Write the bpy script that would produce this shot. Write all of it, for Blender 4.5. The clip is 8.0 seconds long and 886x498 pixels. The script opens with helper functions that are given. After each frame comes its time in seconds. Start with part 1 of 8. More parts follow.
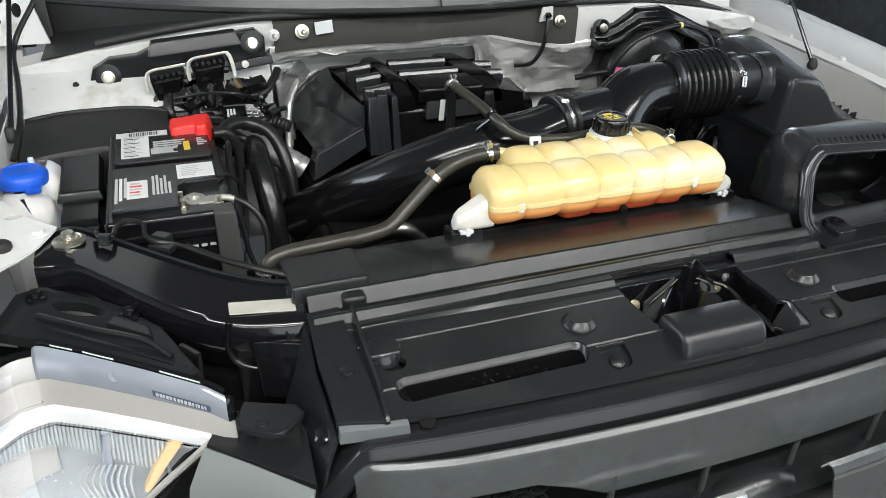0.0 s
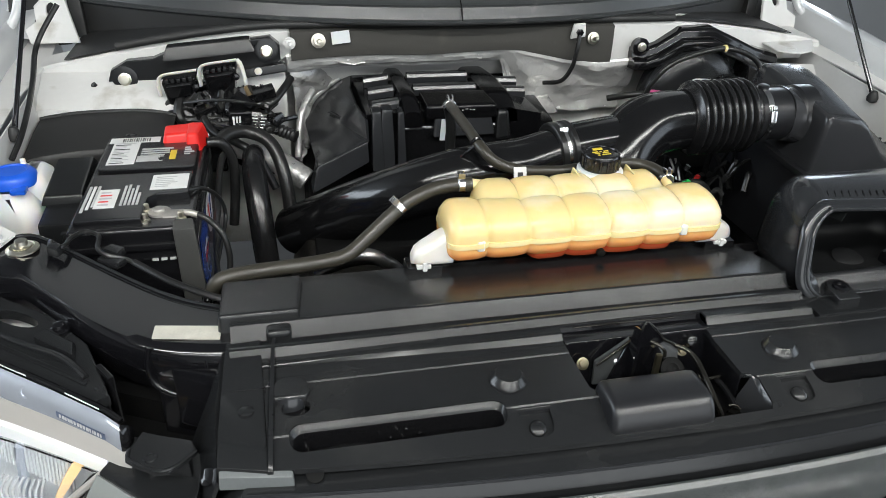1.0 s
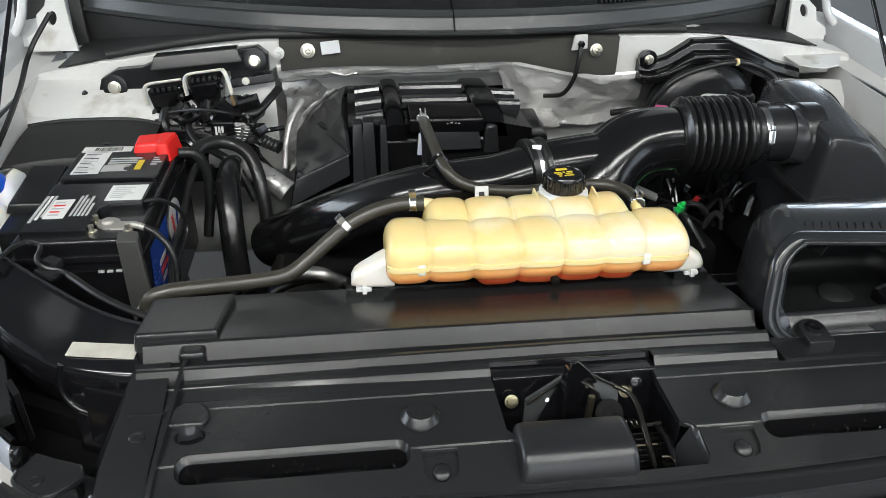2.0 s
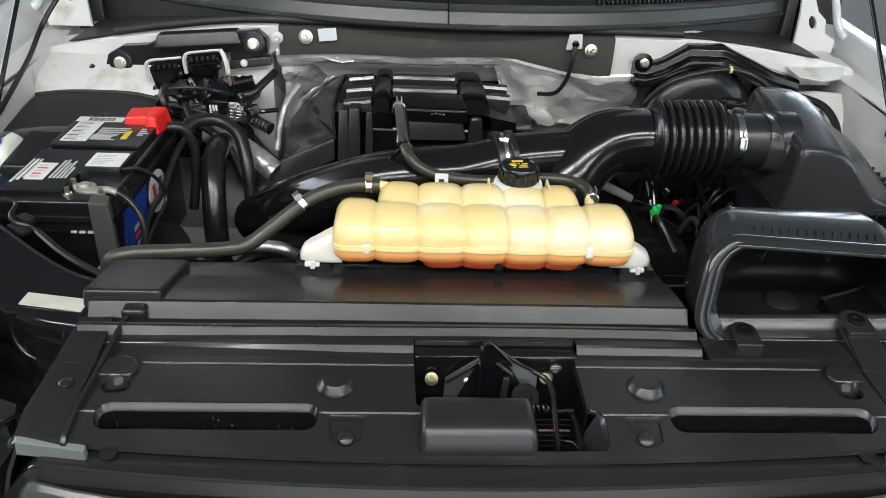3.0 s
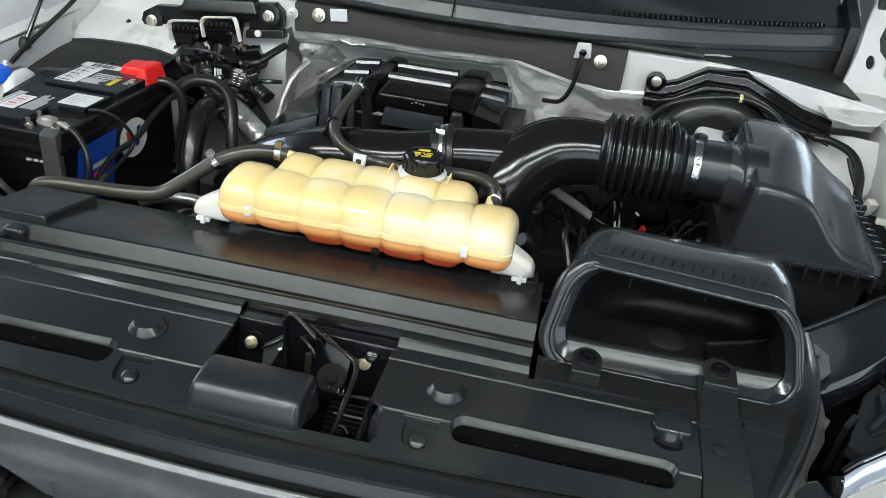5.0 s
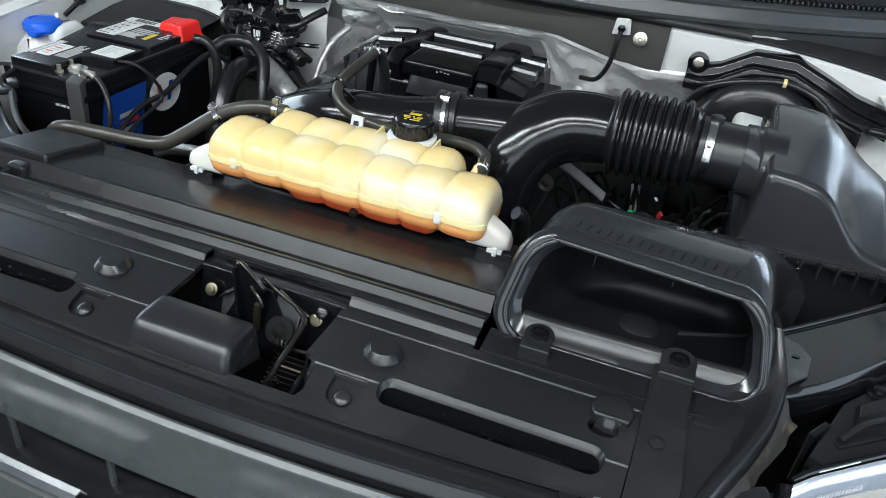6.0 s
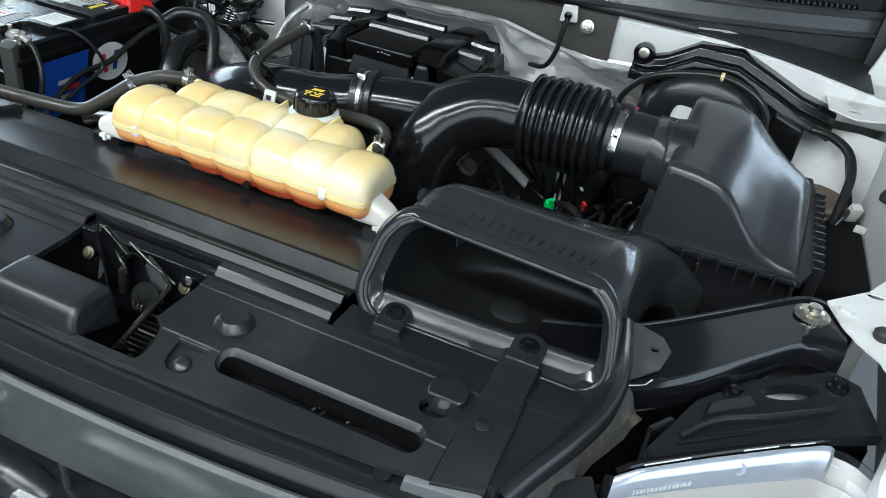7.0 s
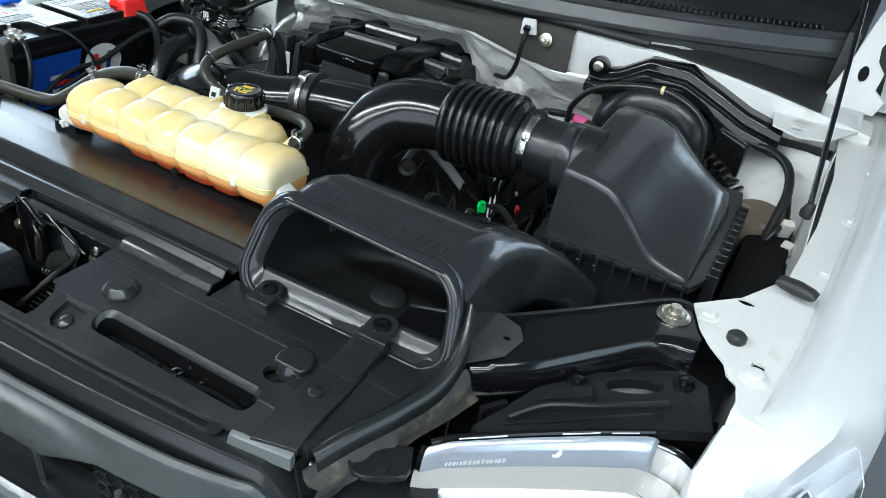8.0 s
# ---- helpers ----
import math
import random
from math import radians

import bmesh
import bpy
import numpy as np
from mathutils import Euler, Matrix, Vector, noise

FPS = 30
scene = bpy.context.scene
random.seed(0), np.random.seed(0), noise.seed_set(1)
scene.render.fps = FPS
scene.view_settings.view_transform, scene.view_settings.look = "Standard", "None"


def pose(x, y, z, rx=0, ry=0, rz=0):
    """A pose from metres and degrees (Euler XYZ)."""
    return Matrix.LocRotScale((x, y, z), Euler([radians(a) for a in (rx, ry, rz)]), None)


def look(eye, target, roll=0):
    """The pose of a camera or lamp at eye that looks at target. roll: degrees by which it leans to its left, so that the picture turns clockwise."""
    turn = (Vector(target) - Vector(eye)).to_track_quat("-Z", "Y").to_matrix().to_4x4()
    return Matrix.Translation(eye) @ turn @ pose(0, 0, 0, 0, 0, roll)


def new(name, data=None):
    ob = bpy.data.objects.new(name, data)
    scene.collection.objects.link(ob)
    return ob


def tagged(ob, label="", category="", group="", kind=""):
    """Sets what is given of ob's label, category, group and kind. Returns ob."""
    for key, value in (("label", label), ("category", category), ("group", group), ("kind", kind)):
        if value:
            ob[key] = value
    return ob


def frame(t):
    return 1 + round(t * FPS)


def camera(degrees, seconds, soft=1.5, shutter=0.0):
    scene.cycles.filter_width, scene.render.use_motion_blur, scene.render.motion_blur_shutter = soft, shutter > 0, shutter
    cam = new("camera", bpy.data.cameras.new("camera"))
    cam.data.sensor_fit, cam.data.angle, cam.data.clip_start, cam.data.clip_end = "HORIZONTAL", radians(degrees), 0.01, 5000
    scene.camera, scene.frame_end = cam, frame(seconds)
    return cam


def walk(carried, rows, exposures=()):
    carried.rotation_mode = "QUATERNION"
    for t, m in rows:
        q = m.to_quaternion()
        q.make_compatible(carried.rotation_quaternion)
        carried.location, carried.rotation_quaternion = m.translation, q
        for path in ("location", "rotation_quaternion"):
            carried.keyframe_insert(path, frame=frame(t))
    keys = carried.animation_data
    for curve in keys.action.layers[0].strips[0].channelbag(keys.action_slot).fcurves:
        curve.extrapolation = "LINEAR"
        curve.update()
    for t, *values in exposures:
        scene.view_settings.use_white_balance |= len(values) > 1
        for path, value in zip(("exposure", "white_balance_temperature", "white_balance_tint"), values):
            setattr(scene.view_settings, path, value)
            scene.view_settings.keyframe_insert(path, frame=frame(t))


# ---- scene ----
cam = camera(62.2, 8.0, soft=0.8)
PATH = [
    (0, (-0.592, -0.613, 1.6), (0.045, 1.003, 0.607), 2.0),
    (0.5, (-0.496, -0.625, 1.616), (0.024, 1.025, 0.612), 2.5),
    (1, (-0.394, -0.602, 1.633), (0.0, 1.075, 0.618), 2.2),
    (1.5, (-0.301, -0.578, 1.639), (-0.011, 1.122, 0.628), 1.4),
    (1.7, (-0.269, -0.572, 1.633), (-0.008, 1.138, 0.629), 1.1),
    (3, (-0.103, -0.622, 1.628), (0.008, 1.103, 0.622), 3.0),
    (3.5, (-0.022, -0.636, 1.62), (-0.001, 1.092, 0.612), 3.7),
    (4, (0.074, -0.628, 1.615), (0.004, 1.1, 0.61), 4.5),
    (4.5, (0.167, -0.605, 1.615), (0.006, 1.117, 0.611), 5.1),
    (4.7, (0.197, -0.603, 1.618), (0.005, 1.117, 0.616), 5.8),
    (6, (0.389, -0.552, 1.6), (-0.098, 1.069, 0.534), 6.6),
    (6.5, (0.468, -0.523, 1.596), (-0.062, 1.073, 0.514), 7.5),
    (7, (0.561, -0.488, 1.607), (0.011, 1.091, 0.509), 8.1),
    (7.5, (0.676, -0.467, 1.624), (0.057, 1.09, 0.532), 8.1),
    (8, (0.789, -0.447, 1.63), (0.062, 1.076, 0.556), 7.6),
]
walk(cam, [(t, look(eye, target, roll)) for t, eye, target, roll in PATH],
     exposures=[(0.0, 0.18, 6450, 9), (3.0, 0.12, 6450, 9), (4.7, 0.12, 6250, 8), (5.9, 0.18, 6000, 6), (6.5, 0.12, 5900, 5), (8.0, 0.25, 5850, 3)])

# ---- world, lights, exposure ----
world = bpy.data.worlds.new("workshop_air")
scene.world = world
world.use_nodes = True
world.node_tree.nodes["Background"].inputs[0].default_value = (0.80, 0.88, 1.0, 1)
world.node_tree.nodes["Background"].inputs[1].default_value = 0.02


def area_light(name, place, target, size_x, size_y, watts, colour):
    data = bpy.data.lights.new(name, "AREA")
    data.shape, data.size, data.size_y, data.energy, data.color = "RECTANGLE", size_x, size_y, watts, colour
    ob = new(name, data)
    ob.matrix_world = look(place, target)
    return ob


# daylight through the wide roller door that the car faces
area_light("door_daylight", (0.5, -4.60, 1.75), (0.5, 0, 1.35), 4.6, 2.9, 95, (0.93, 0.97, 1.0))
# daylight through the side door
area_light("side_daylight", (4.70, -1.2, 1.75), (0, -0.2, 1.20), 3.6, 2.7, 74, (0.80, 0.90, 1.0))
# daylight through the window in the wall behind the car
area_light("window_daylight", (3.1, 4.94, 2.15), (3.1, 0, 2.15), 2.9, 1.7, 100, (0.78, 0.88, 1.0))
# daylight through the high window in the other side wall
area_light("high_window_daylight", (-4.94, 2.0, 2.35), (0, 2.0, 2.0), 3.9, 1.4, 125, (0.82, 0.91, 1.0))
# tubes of the ceiling fittings, in rows across the workshop
for lamp_x, lamp_y, watts in ((-1.25, -1.2, 56), (1.25, -1.2, 38), (-1.25, -2.4, 38), (1.25, -2.4, 38)):
        area_light("ceiling_tubes", (lamp_x, lamp_y, 3.02), (lamp_x, lamp_y, 0), 2.3, 0.2, watts, (0.985, 0.99, 0.955))


# ---- materials ----
def material(name, colour, rough=0.5, metal=0.0, vary=0.15, grain=120.0, bump=0.05, blotch=9.0, coat=0.0, dirt=None, dirt_at=0.62, rough_vary=0.12, spec=0.5, subsurface=0.0, top=None, crease=0.0):
    """Colour and gloss that vary at two scales, with a fine relief."""
    m = bpy.data.materials.new(name)
    m.use_nodes = True
    nt = m.node_tree
    b = nt.nodes["Principled BSDF"]
    co = nt.nodes.new("ShaderNodeTexCoord")
    big, small = nt.nodes.new("ShaderNodeTexNoise"), nt.nodes.new("ShaderNodeTexNoise")
    big.inputs["Scale"].default_value, small.inputs["Scale"].default_value = blotch, grain
    big.inputs["Detail"].default_value, small.inputs["Detail"].default_value = 5, 3
    for n in (big, small):
        nt.links.new(co.outputs["Object"], n.inputs["Vector"])
    mix = nt.nodes.new("ShaderNodeMix")
    mix.data_type = "RGBA"
    mix.inputs[6].default_value = (*[c * (1 - vary) for c in colour], 1)
    mix.inputs[7].default_value = (*[min(1, c * (1 + vary)) for c in colour], 1)
    add = nt.nodes.new("ShaderNodeMath")
    add.operation = "MULTIPLY_ADD"
    nt.links.new(small.outputs["Fac"], add.inputs[0])
    add.inputs[1].default_value = 0.4
    scale = nt.nodes.new("ShaderNodeMath")
    scale.operation = "MULTIPLY"
    scale.inputs[1].default_value = 0.6
    nt.links.new(big.outputs["Fac"], scale.inputs[0])
    nt.links.new(scale.outputs[0], add.inputs[2])
    nt.links.new(add.outputs[0], mix.inputs[0])
    out = mix.outputs[2]
    if dirt:
        ramp = nt.nodes.new("ShaderNodeMapRange")
        ramp.inputs[1].default_value, ramp.inputs[2].default_value = dirt_at, dirt_at + 0.12
        nt.links.new(big.outputs["Fac"], ramp.inputs[0])
        dm = nt.nodes.new("ShaderNodeMix")
        dm.data_type = "RGBA"
        nt.links.new(ramp.outputs[0], dm.inputs[0])
        nt.links.new(out, dm.inputs[6])
        dm.inputs[7].default_value = (*dirt, 1)
        out = dm.outputs[2]
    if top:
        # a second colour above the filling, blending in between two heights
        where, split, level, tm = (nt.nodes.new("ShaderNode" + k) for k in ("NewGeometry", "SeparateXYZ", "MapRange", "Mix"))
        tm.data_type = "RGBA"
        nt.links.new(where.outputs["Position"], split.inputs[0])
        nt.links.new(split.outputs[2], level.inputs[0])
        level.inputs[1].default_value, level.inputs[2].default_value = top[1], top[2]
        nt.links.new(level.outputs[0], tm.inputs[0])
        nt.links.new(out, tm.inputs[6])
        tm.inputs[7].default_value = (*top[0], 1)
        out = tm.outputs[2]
    nt.links.new(out, b.inputs["Base Color"])
    rr = nt.nodes.new("ShaderNodeMapRange")
    rr.inputs[3].default_value, rr.inputs[4].default_value = max(0.02, rough - rough_vary), min(1, rough + rough_vary)
    nt.links.new(add.outputs[0], rr.inputs[0])
    nt.links.new(rr.outputs[0], b.inputs["Roughness"])
    b.inputs["Metallic"].default_value = metal
    b.inputs["Specular IOR Level"].default_value = spec
    b.inputs["Coat Weight"].default_value = coat
    b.inputs["Coat Roughness"].default_value = 0.06
    if subsurface:
        b.inputs["Subsurface Weight"].default_value = subsurface
        b.inputs["Subsurface Radius"].default_value = (0.02, 0.014, 0.007)
        b.inputs["Subsurface Scale"].default_value = 0.6
    if bump:
        bp = nt.nodes.new("ShaderNodeBump")
        bp.inputs["Strength"].default_value, bp.inputs["Distance"].default_value = bump, 0.25 / grain
        nt.links.new(small.outputs["Fac"], bp.inputs["Height"])
        nt.links.new(bp.outputs[0], b.inputs["Normal"])
        if crease:
            # sharp-edged crumple facets under the fine relief
            cells, fold = nt.nodes.new("ShaderNodeTexVoronoi"), nt.nodes.new("ShaderNodeBump")
            cells.inputs["Scale"].default_value = crease
            nt.links.new(co.outputs["Object"], cells.inputs["Vector"])
            fold.inputs["Strength"].default_value, fold.inputs["Distance"].default_value = 0.6, 0.25 / crease
            nt.links.new(cells.outputs["Distance"], fold.inputs["Height"])
            nt.links.new(fold.outputs[0], bp.inputs["Normal"])
    return m


SATIN = material("satin_black_plastic", (0.0125, 0.0131, 0.0140), 0.25, grain=1300, bump=0.025, vary=0.18, blotch=7, rough_vary=0.07, dirt=(0.019, 0.0194, 0.0198), dirt_at=0.56, spec=0.43)
GLOSSY = material("dressed_black_plastic", (0.006, 0.006, 0.0066), 0.12, grain=500, bump=0.06, vary=0.3, blotch=14, rough_vary=0.07)
WETBLACK = material("wet_black_moulding", (0.005, 0.005, 0.0055), 0.09, grain=300, bump=0.05, vary=0.3, blotch=20, rough_vary=0.05)
COVERBLK = material("deep_black_cover_plastic", (0.004, 0.004, 0.0045), 0.16, grain=300, bump=0.03, vary=0.3, blotch=20, rough_vary=0.05, spec=0.28)
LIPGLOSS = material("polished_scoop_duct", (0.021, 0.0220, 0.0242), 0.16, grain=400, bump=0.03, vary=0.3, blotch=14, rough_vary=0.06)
DUCT = material("smooth_black_duct", (0.0065, 0.0065, 0.007), 0.15, grain=600, bump=0.03, vary=0.3, blotch=12, rough_vary=0.05)
BOXPLAST = material("grained_black_plastic", (0.013, 0.0134, 0.015), 0.32, grain=1400, bump=0.05, vary=0.2, rough_vary=0.07)
LIDPLAST = material("smooth_filter_lid_plastic", (0.026, 0.0268, 0.0292), 0.20, grain=1400, bump=0.03, vary=0.2, rough_vary=0.04)
BELLOWS = material("soft_black_bellows", (0.009, 0.009, 0.0095), 0.23, grain=400, bump=0.04, vary=0.3, rough_vary=0.05)
LIPRIM = material("worn_grey_black_lip", (0.017, 0.018, 0.020), 0.14, grain=90, bump=0.04, vary=0.35, blotch=18, rough_vary=0.06)
SLEEVE = material("grey_cloth_sleeve", (0.26, 0.255, 0.245), 0.6, grain=500, bump=0.3, vary=0.2)
RUBBER = material("black_rubber_hose", (0.011, 0.011, 0.011), 0.32, grain=700, bump=0.08, vary=0.3)
ENDGREY = material("paler_grey_plastic", (0.10, 0.108, 0.11), 0.38, grain=300, bump=0.08, vary=0.3)
HOSE = material("olive_black_rubber_hose", (0.034, 0.031, 0.024), 0.34, grain=500, bump=0.10, vary=0.35, blotch=20)
STRAP = material("grey_braided_strap", (0.045, 0.045, 0.043), 0.5, grain=420, bump=0.5, vary=0.5)
SEAL = material("dull_rubber_seal", (0.016, 0.016, 0.016), 0.55, grain=400, bump=0.15)
BLACKPAINT = material("gloss_black_painted_steel", (0.005, 0.005, 0.006), 0.13, grain=260, bump=0.04, coat=0.15, spec=0.5, blotch=22, rough_vary=0.06, dirt=(0.030, 0.031, 0.031), dirt_at=0.72)
# darker copy of the scoop's plastic: shade inside the mouth put into colour
THROAT = material("scoop_plastic_shade_in_colour", (0.006, 0.0063, 0.0068), 0.5, grain=400, bump=0.04, vary=0.3, spec=0.35)
# near-black with little gloss: the shade of recesses and low parts, as colour
DEEP = material("near_black_recess_shade", (0.004, 0.004, 0.004), 0.7, grain=200, bump=0.2, spec=0.15)
CASTING = material("grimy_cast_metal", (0.045, 0.042, 0.036), 0.5, metal=0.5, grain=160, bump=0.5, vary=0.5, dirt=(0.012, 0.011, 0.009), dirt_at=0.45)
GREASY = material("greasy_bare_steel", (0.085, 0.081, 0.072), 0.24, metal=0.9, grain=140, bump=0.35, vary=0.6, dirt=(0.012, 0.011, 0.009), dirt_at=0.5)
DULLZINC = material("dull_yellowish_zinc", (0.30, 0.265, 0.18), 0.36, metal=1.0, grain=200, bump=0.3, vary=0.4, dirt=(0.06, 0.05, 0.035), dirt_at=0.55)
RUST = material("dusty_brown_paint", (0.17, 0.135, 0.10), 0.7, grain=160, bump=0.3, vary=0.4, blotch=26, dirt=(0.34, 0.31, 0.27), dirt_at=0.55)
GRIME = material("dusty_torn_rubber", (0.028, 0.026, 0.023), 0.6, grain=140, bump=0.6, vary=0.5, blotch=55, dirt=(0.078, 0.064, 0.043), dirt_at=0.52)
EAR = material("milky_tank_plastic", (0.68, 0.655, 0.61), 0.30, grain=80, bump=0.02, vary=0.06, subsurface=0.3)
WHITE = material("white_car_paint", (0.58, 0.59, 0.595), 0.22, grain=60, bump=0.0, vary=0.05, coat=0.5, blotch=3, rough_vary=0.06)
PRIMER = material("dull_white_inner_paint", (0.66, 0.655, 0.64), 0.38, grain=80, bump=0.05, vary=0.10, blotch=12, dirt=(0.44, 0.42, 0.38), dirt_at=0.62)
FOIL = material("crinkled_foil_shield", (0.90, 0.89, 0.87), 0.24, metal=0.45, grain=60, bump=0.5, vary=0.12, blotch=24, rough_vary=0.10, dirt=(0.60, 0.595, 0.58), dirt_at=0.66, crease=26)
DULLFOIL = material("dull_foil_blanket", (0.46, 0.455, 0.445), 0.32, metal=0.5, grain=60, bump=0.5, vary=0.4, blotch=30, rough_vary=0.14, dirt=(0.18, 0.177, 0.17), dirt_at=0.56, crease=18)
FELT = material("grey_felt_pad", (0.050, 0.048, 0.043), 0.9, grain=700, bump=0.35, vary=0.3, dirt=(0.085, 0.08, 0.07), dirt_at=0.6)
COWLPL = material("weathered_grey_cowl_plastic", (0.044, 0.0465, 0.048), 0.33, grain=500, bump=0.25, vary=0.4, blotch=16, rough_vary=0.14, dirt=(0.11, 0.11, 0.106), dirt_at=0.62)
TRIMGREY = material("grey_grille_plastic", (0.045, 0.0495, 0.0495), 0.27, grain=1100, bump=0.06, vary=0.12)
SKINGREY = material("pale_grey_bumper_skin", (0.17, 0.18, 0.175), 0.40, grain=900, bump=0.05, vary=0.08)
# dark blue reflection in the silvered lamp top, put into colour
PRINTREFLECT = material("print_ground_reflection_blue", (0.10, 0.13, 0.20), 0.22, metal=0.4, grain=200, bump=0.0, vary=0.1)
TANK = material("aged_yellow_tank_plastic", (0.74, 0.575, 0.270), 0.15, grain=60, bump=0.02, vary=0.08, blotch=7, subsurface=0.5, dirt=(0.76, 0.68, 0.47), dirt_at=0.46, rough_vary=0.04)
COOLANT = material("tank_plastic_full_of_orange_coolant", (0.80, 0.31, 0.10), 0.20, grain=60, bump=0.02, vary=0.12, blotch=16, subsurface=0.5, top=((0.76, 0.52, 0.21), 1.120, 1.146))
SUMP = material("tank_sump_full_of_red_coolant", (0.66, 0.11, 0.04), 0.20, grain=60, bump=0.02, vary=0.2, blotch=16, subsurface=0.45)
TANKRIM = material("cream_tank_seam", (0.78, 0.63, 0.32), 0.24, grain=60, bump=0.02, vary=0.06, subsurface=0.4)
NATURAL = material("natural_white_plastic", (0.74, 0.74, 0.73), 0.38, grain=80, bump=0.02, vary=0.05, subsurface=0.3)
RED = material("red_terminal_plastic", (0.72, 0.018, 0.014), 0.32, grain=300, bump=0.04, vary=0.12)
BLUE = material("blue_cap_plastic", (0.012, 0.10, 0.62), 0.30, grain=300, bump=0.04, vary=0.12)
BLUEFILM = material("blue_label_film", (0.012, 0.055, 0.30), 0.25, grain=200, bump=0.0, vary=0.15)
PAPER = material("white_label_film", (0.66, 0.66, 0.65), 0.35, grain=200, bump=0.0, vary=0.04)
INK = material("black_print", (0.02, 0.02, 0.02), 0.4, bump=0.0)
GREYINK = material("grey_print", (0.42, 0.42, 0.42), 0.4, bump=0.0)
YELLOW = material("yellow_print", (0.62, 0.46, 0.03), 0.4, bump=0.0)
REDINK = material("red_print", (0.62, 0.03, 0.03), 0.4, bump=0.0)
BATCASE = material("black_battery_case", (0.007, 0.007, 0.008), 0.22, grain=900, bump=0.08, vary=0.2)
ZINC = material("zinc_plated_steel", (0.72, 0.68, 0.58), 0.30, metal=1.0, grain=200, bump=0.1, vary=0.15)
STEEL = material("bright_steel", (0.72, 0.72, 0.72), 0.22, metal=1.0, grain=260, bump=0.08, vary=0.2)
LEAD = material("corroded_lead_terminal", (0.45, 0.43, 0.40), 0.5, metal=0.7, grain=240, bump=0.5, vary=0.4, dirt=(0.42, 0.32, 0.24), dirt_at=0.55)
ALU = material("dull_aluminium_pipe", (0.55, 0.54, 0.52), 0.34, metal=1.0, grain=180, bump=0.1, vary=0.2)
PINK = material("pink_connector_plastic", (0.62, 0.10, 0.28), 0.35, bump=0.03)
GREEN = material("green_connector_plastic", (0.02, 0.55, 0.10), 0.35, bump=0.03)
TAPE = material("wire_tan_sheath", (0.16, 0.11, 0.05), 0.5, bump=0.05)
STICKER = material("creased_foil_sticker", (0.64, 0.61, 0.54), 0.40, metal=0.35, grain=60, bump=0.6, vary=0.25, blotch=40)
REFLECT = material("lamp_reflector", (0.80, 0.81, 0.82), 0.14, metal=1.0, grain=120, bump=0.05, vary=0.06)
LAMPGREY = material("grey_lamp_bezel", (0.42, 0.40, 0.375), 0.32, metal=0.1, grain=90, bump=0.02, vary=0.08)
LINER = material("dark_bonnet_liner", (0.060, 0.060, 0.062), 0.8, grain=300, bump=0.3, vary=0.3)
TYRE = material("tyre_rubber", (0.02, 0.02, 0.02), 0.7, grain=200, bump=0.2)
LAMPTOP = material("silvered_lamp_housing_top", (0.60, 0.64, 0.72), 0.20, metal=0.7, grain=90, bump=0.02, vary=0.10)
LAMPPALE = material("silvery_pale_reflector", (0.56, 0.575, 0.585), 0.24, metal=0.45, grain=120, bump=0.05, vary=0.12)
AMBER = material("amber_marker_lens", (0.66, 0.44, 0.24), 0.22, grain=200, bump=0.2, vary=0.15, subsurface=0.3)
CONCRETE = material("workshop_concrete", (0.105, 0.10, 0.095), 0.5, grain=40, bump=0.15, vary=0.3, blotch=1.4)
WALLPAINT = material("workshop_wall_paint", (0.40, 0.41, 0.42), 0.7, grain=50, bump=0.05, vary=0.08, blotch=1.0)
CEILING = material("grey_ceiling_sheets", (0.24, 0.24, 0.24), 0.6, grain=30, bump=0.05, vary=0.08, blotch=1.0)
TUBELIT = bpy.data.materials.new("lit_tube")
TUBELIT.use_nodes = True
TUBELIT.node_tree.nodes["Principled BSDF"].inputs["Emission Color"].default_value = (1, 0.98, 0.95, 1)
TUBELIT.node_tree.nodes["Principled BSDF"].inputs["Emission Strength"].default_value = 6.0


def glass(name, colour, rough=0.03):
    m = bpy.data.materials.new(name)
    m.use_nodes = True
    b = m.node_tree.nodes["Principled BSDF"]
    b.inputs["Base Color"].default_value = (*colour, 1)
    b.inputs["Transmission Weight"].default_value = 1.0
    b.inputs["Roughness"].default_value = rough
    b.inputs["IOR"].default_value = 1.45
    return m


LENS = glass("clear_lamp_lens", (0.95, 0.97, 1.0))
WINDSCREEN = glass("windscreen_glass", (0.30, 0.34, 0.34))


# ---- mesh helpers ----
def thing(name, label, category, base, group="", kind=""):
    ob = new(name)
    ob.empty_display_size = 0.05
    ob.location = base
    ob["base_x"], ob["base_y"], ob["base_z"] = base
    return tagged(ob, label, category, group, kind)


def base_of(ob):
    while ob.parent:
        ob = ob.parent
    return Vector((ob["base_x"], ob["base_y"], ob["base_z"]))


def to_data(name, bm, mat, angle):
    bmesh.ops.recalc_face_normals(bm, faces=bm.faces[:])
    me = bpy.data.meshes.new(name)
    bm.to_mesh(me)
    bm.free()
    for p in me.polygons:
        p.use_smooth = True
    me.set_sharp_from_angle(angle=radians(angle))
    me.materials.append(mat)
    return me


def even_shading(ob):
    """Lets broad faces rule the shading at bevelled edges."""
    w = ob.modifiers.new("even_shading", "WEIGHTED_NORMAL")
    w.mode, w.weight, w.keep_sharp = "FACE_AREA", 80, True
    return ob


def part(name, bm, mat, parent, label="", angle=38):
    """One mesh, given in world metres, under a thing or a part."""
    bmesh.ops.translate(bm, verts=bm.verts[:], vec=-base_of(parent))
    ob = even_shading(new(name, to_data(name, bm, mat, angle)))
    ob.parent = parent
    return tagged(ob, label)


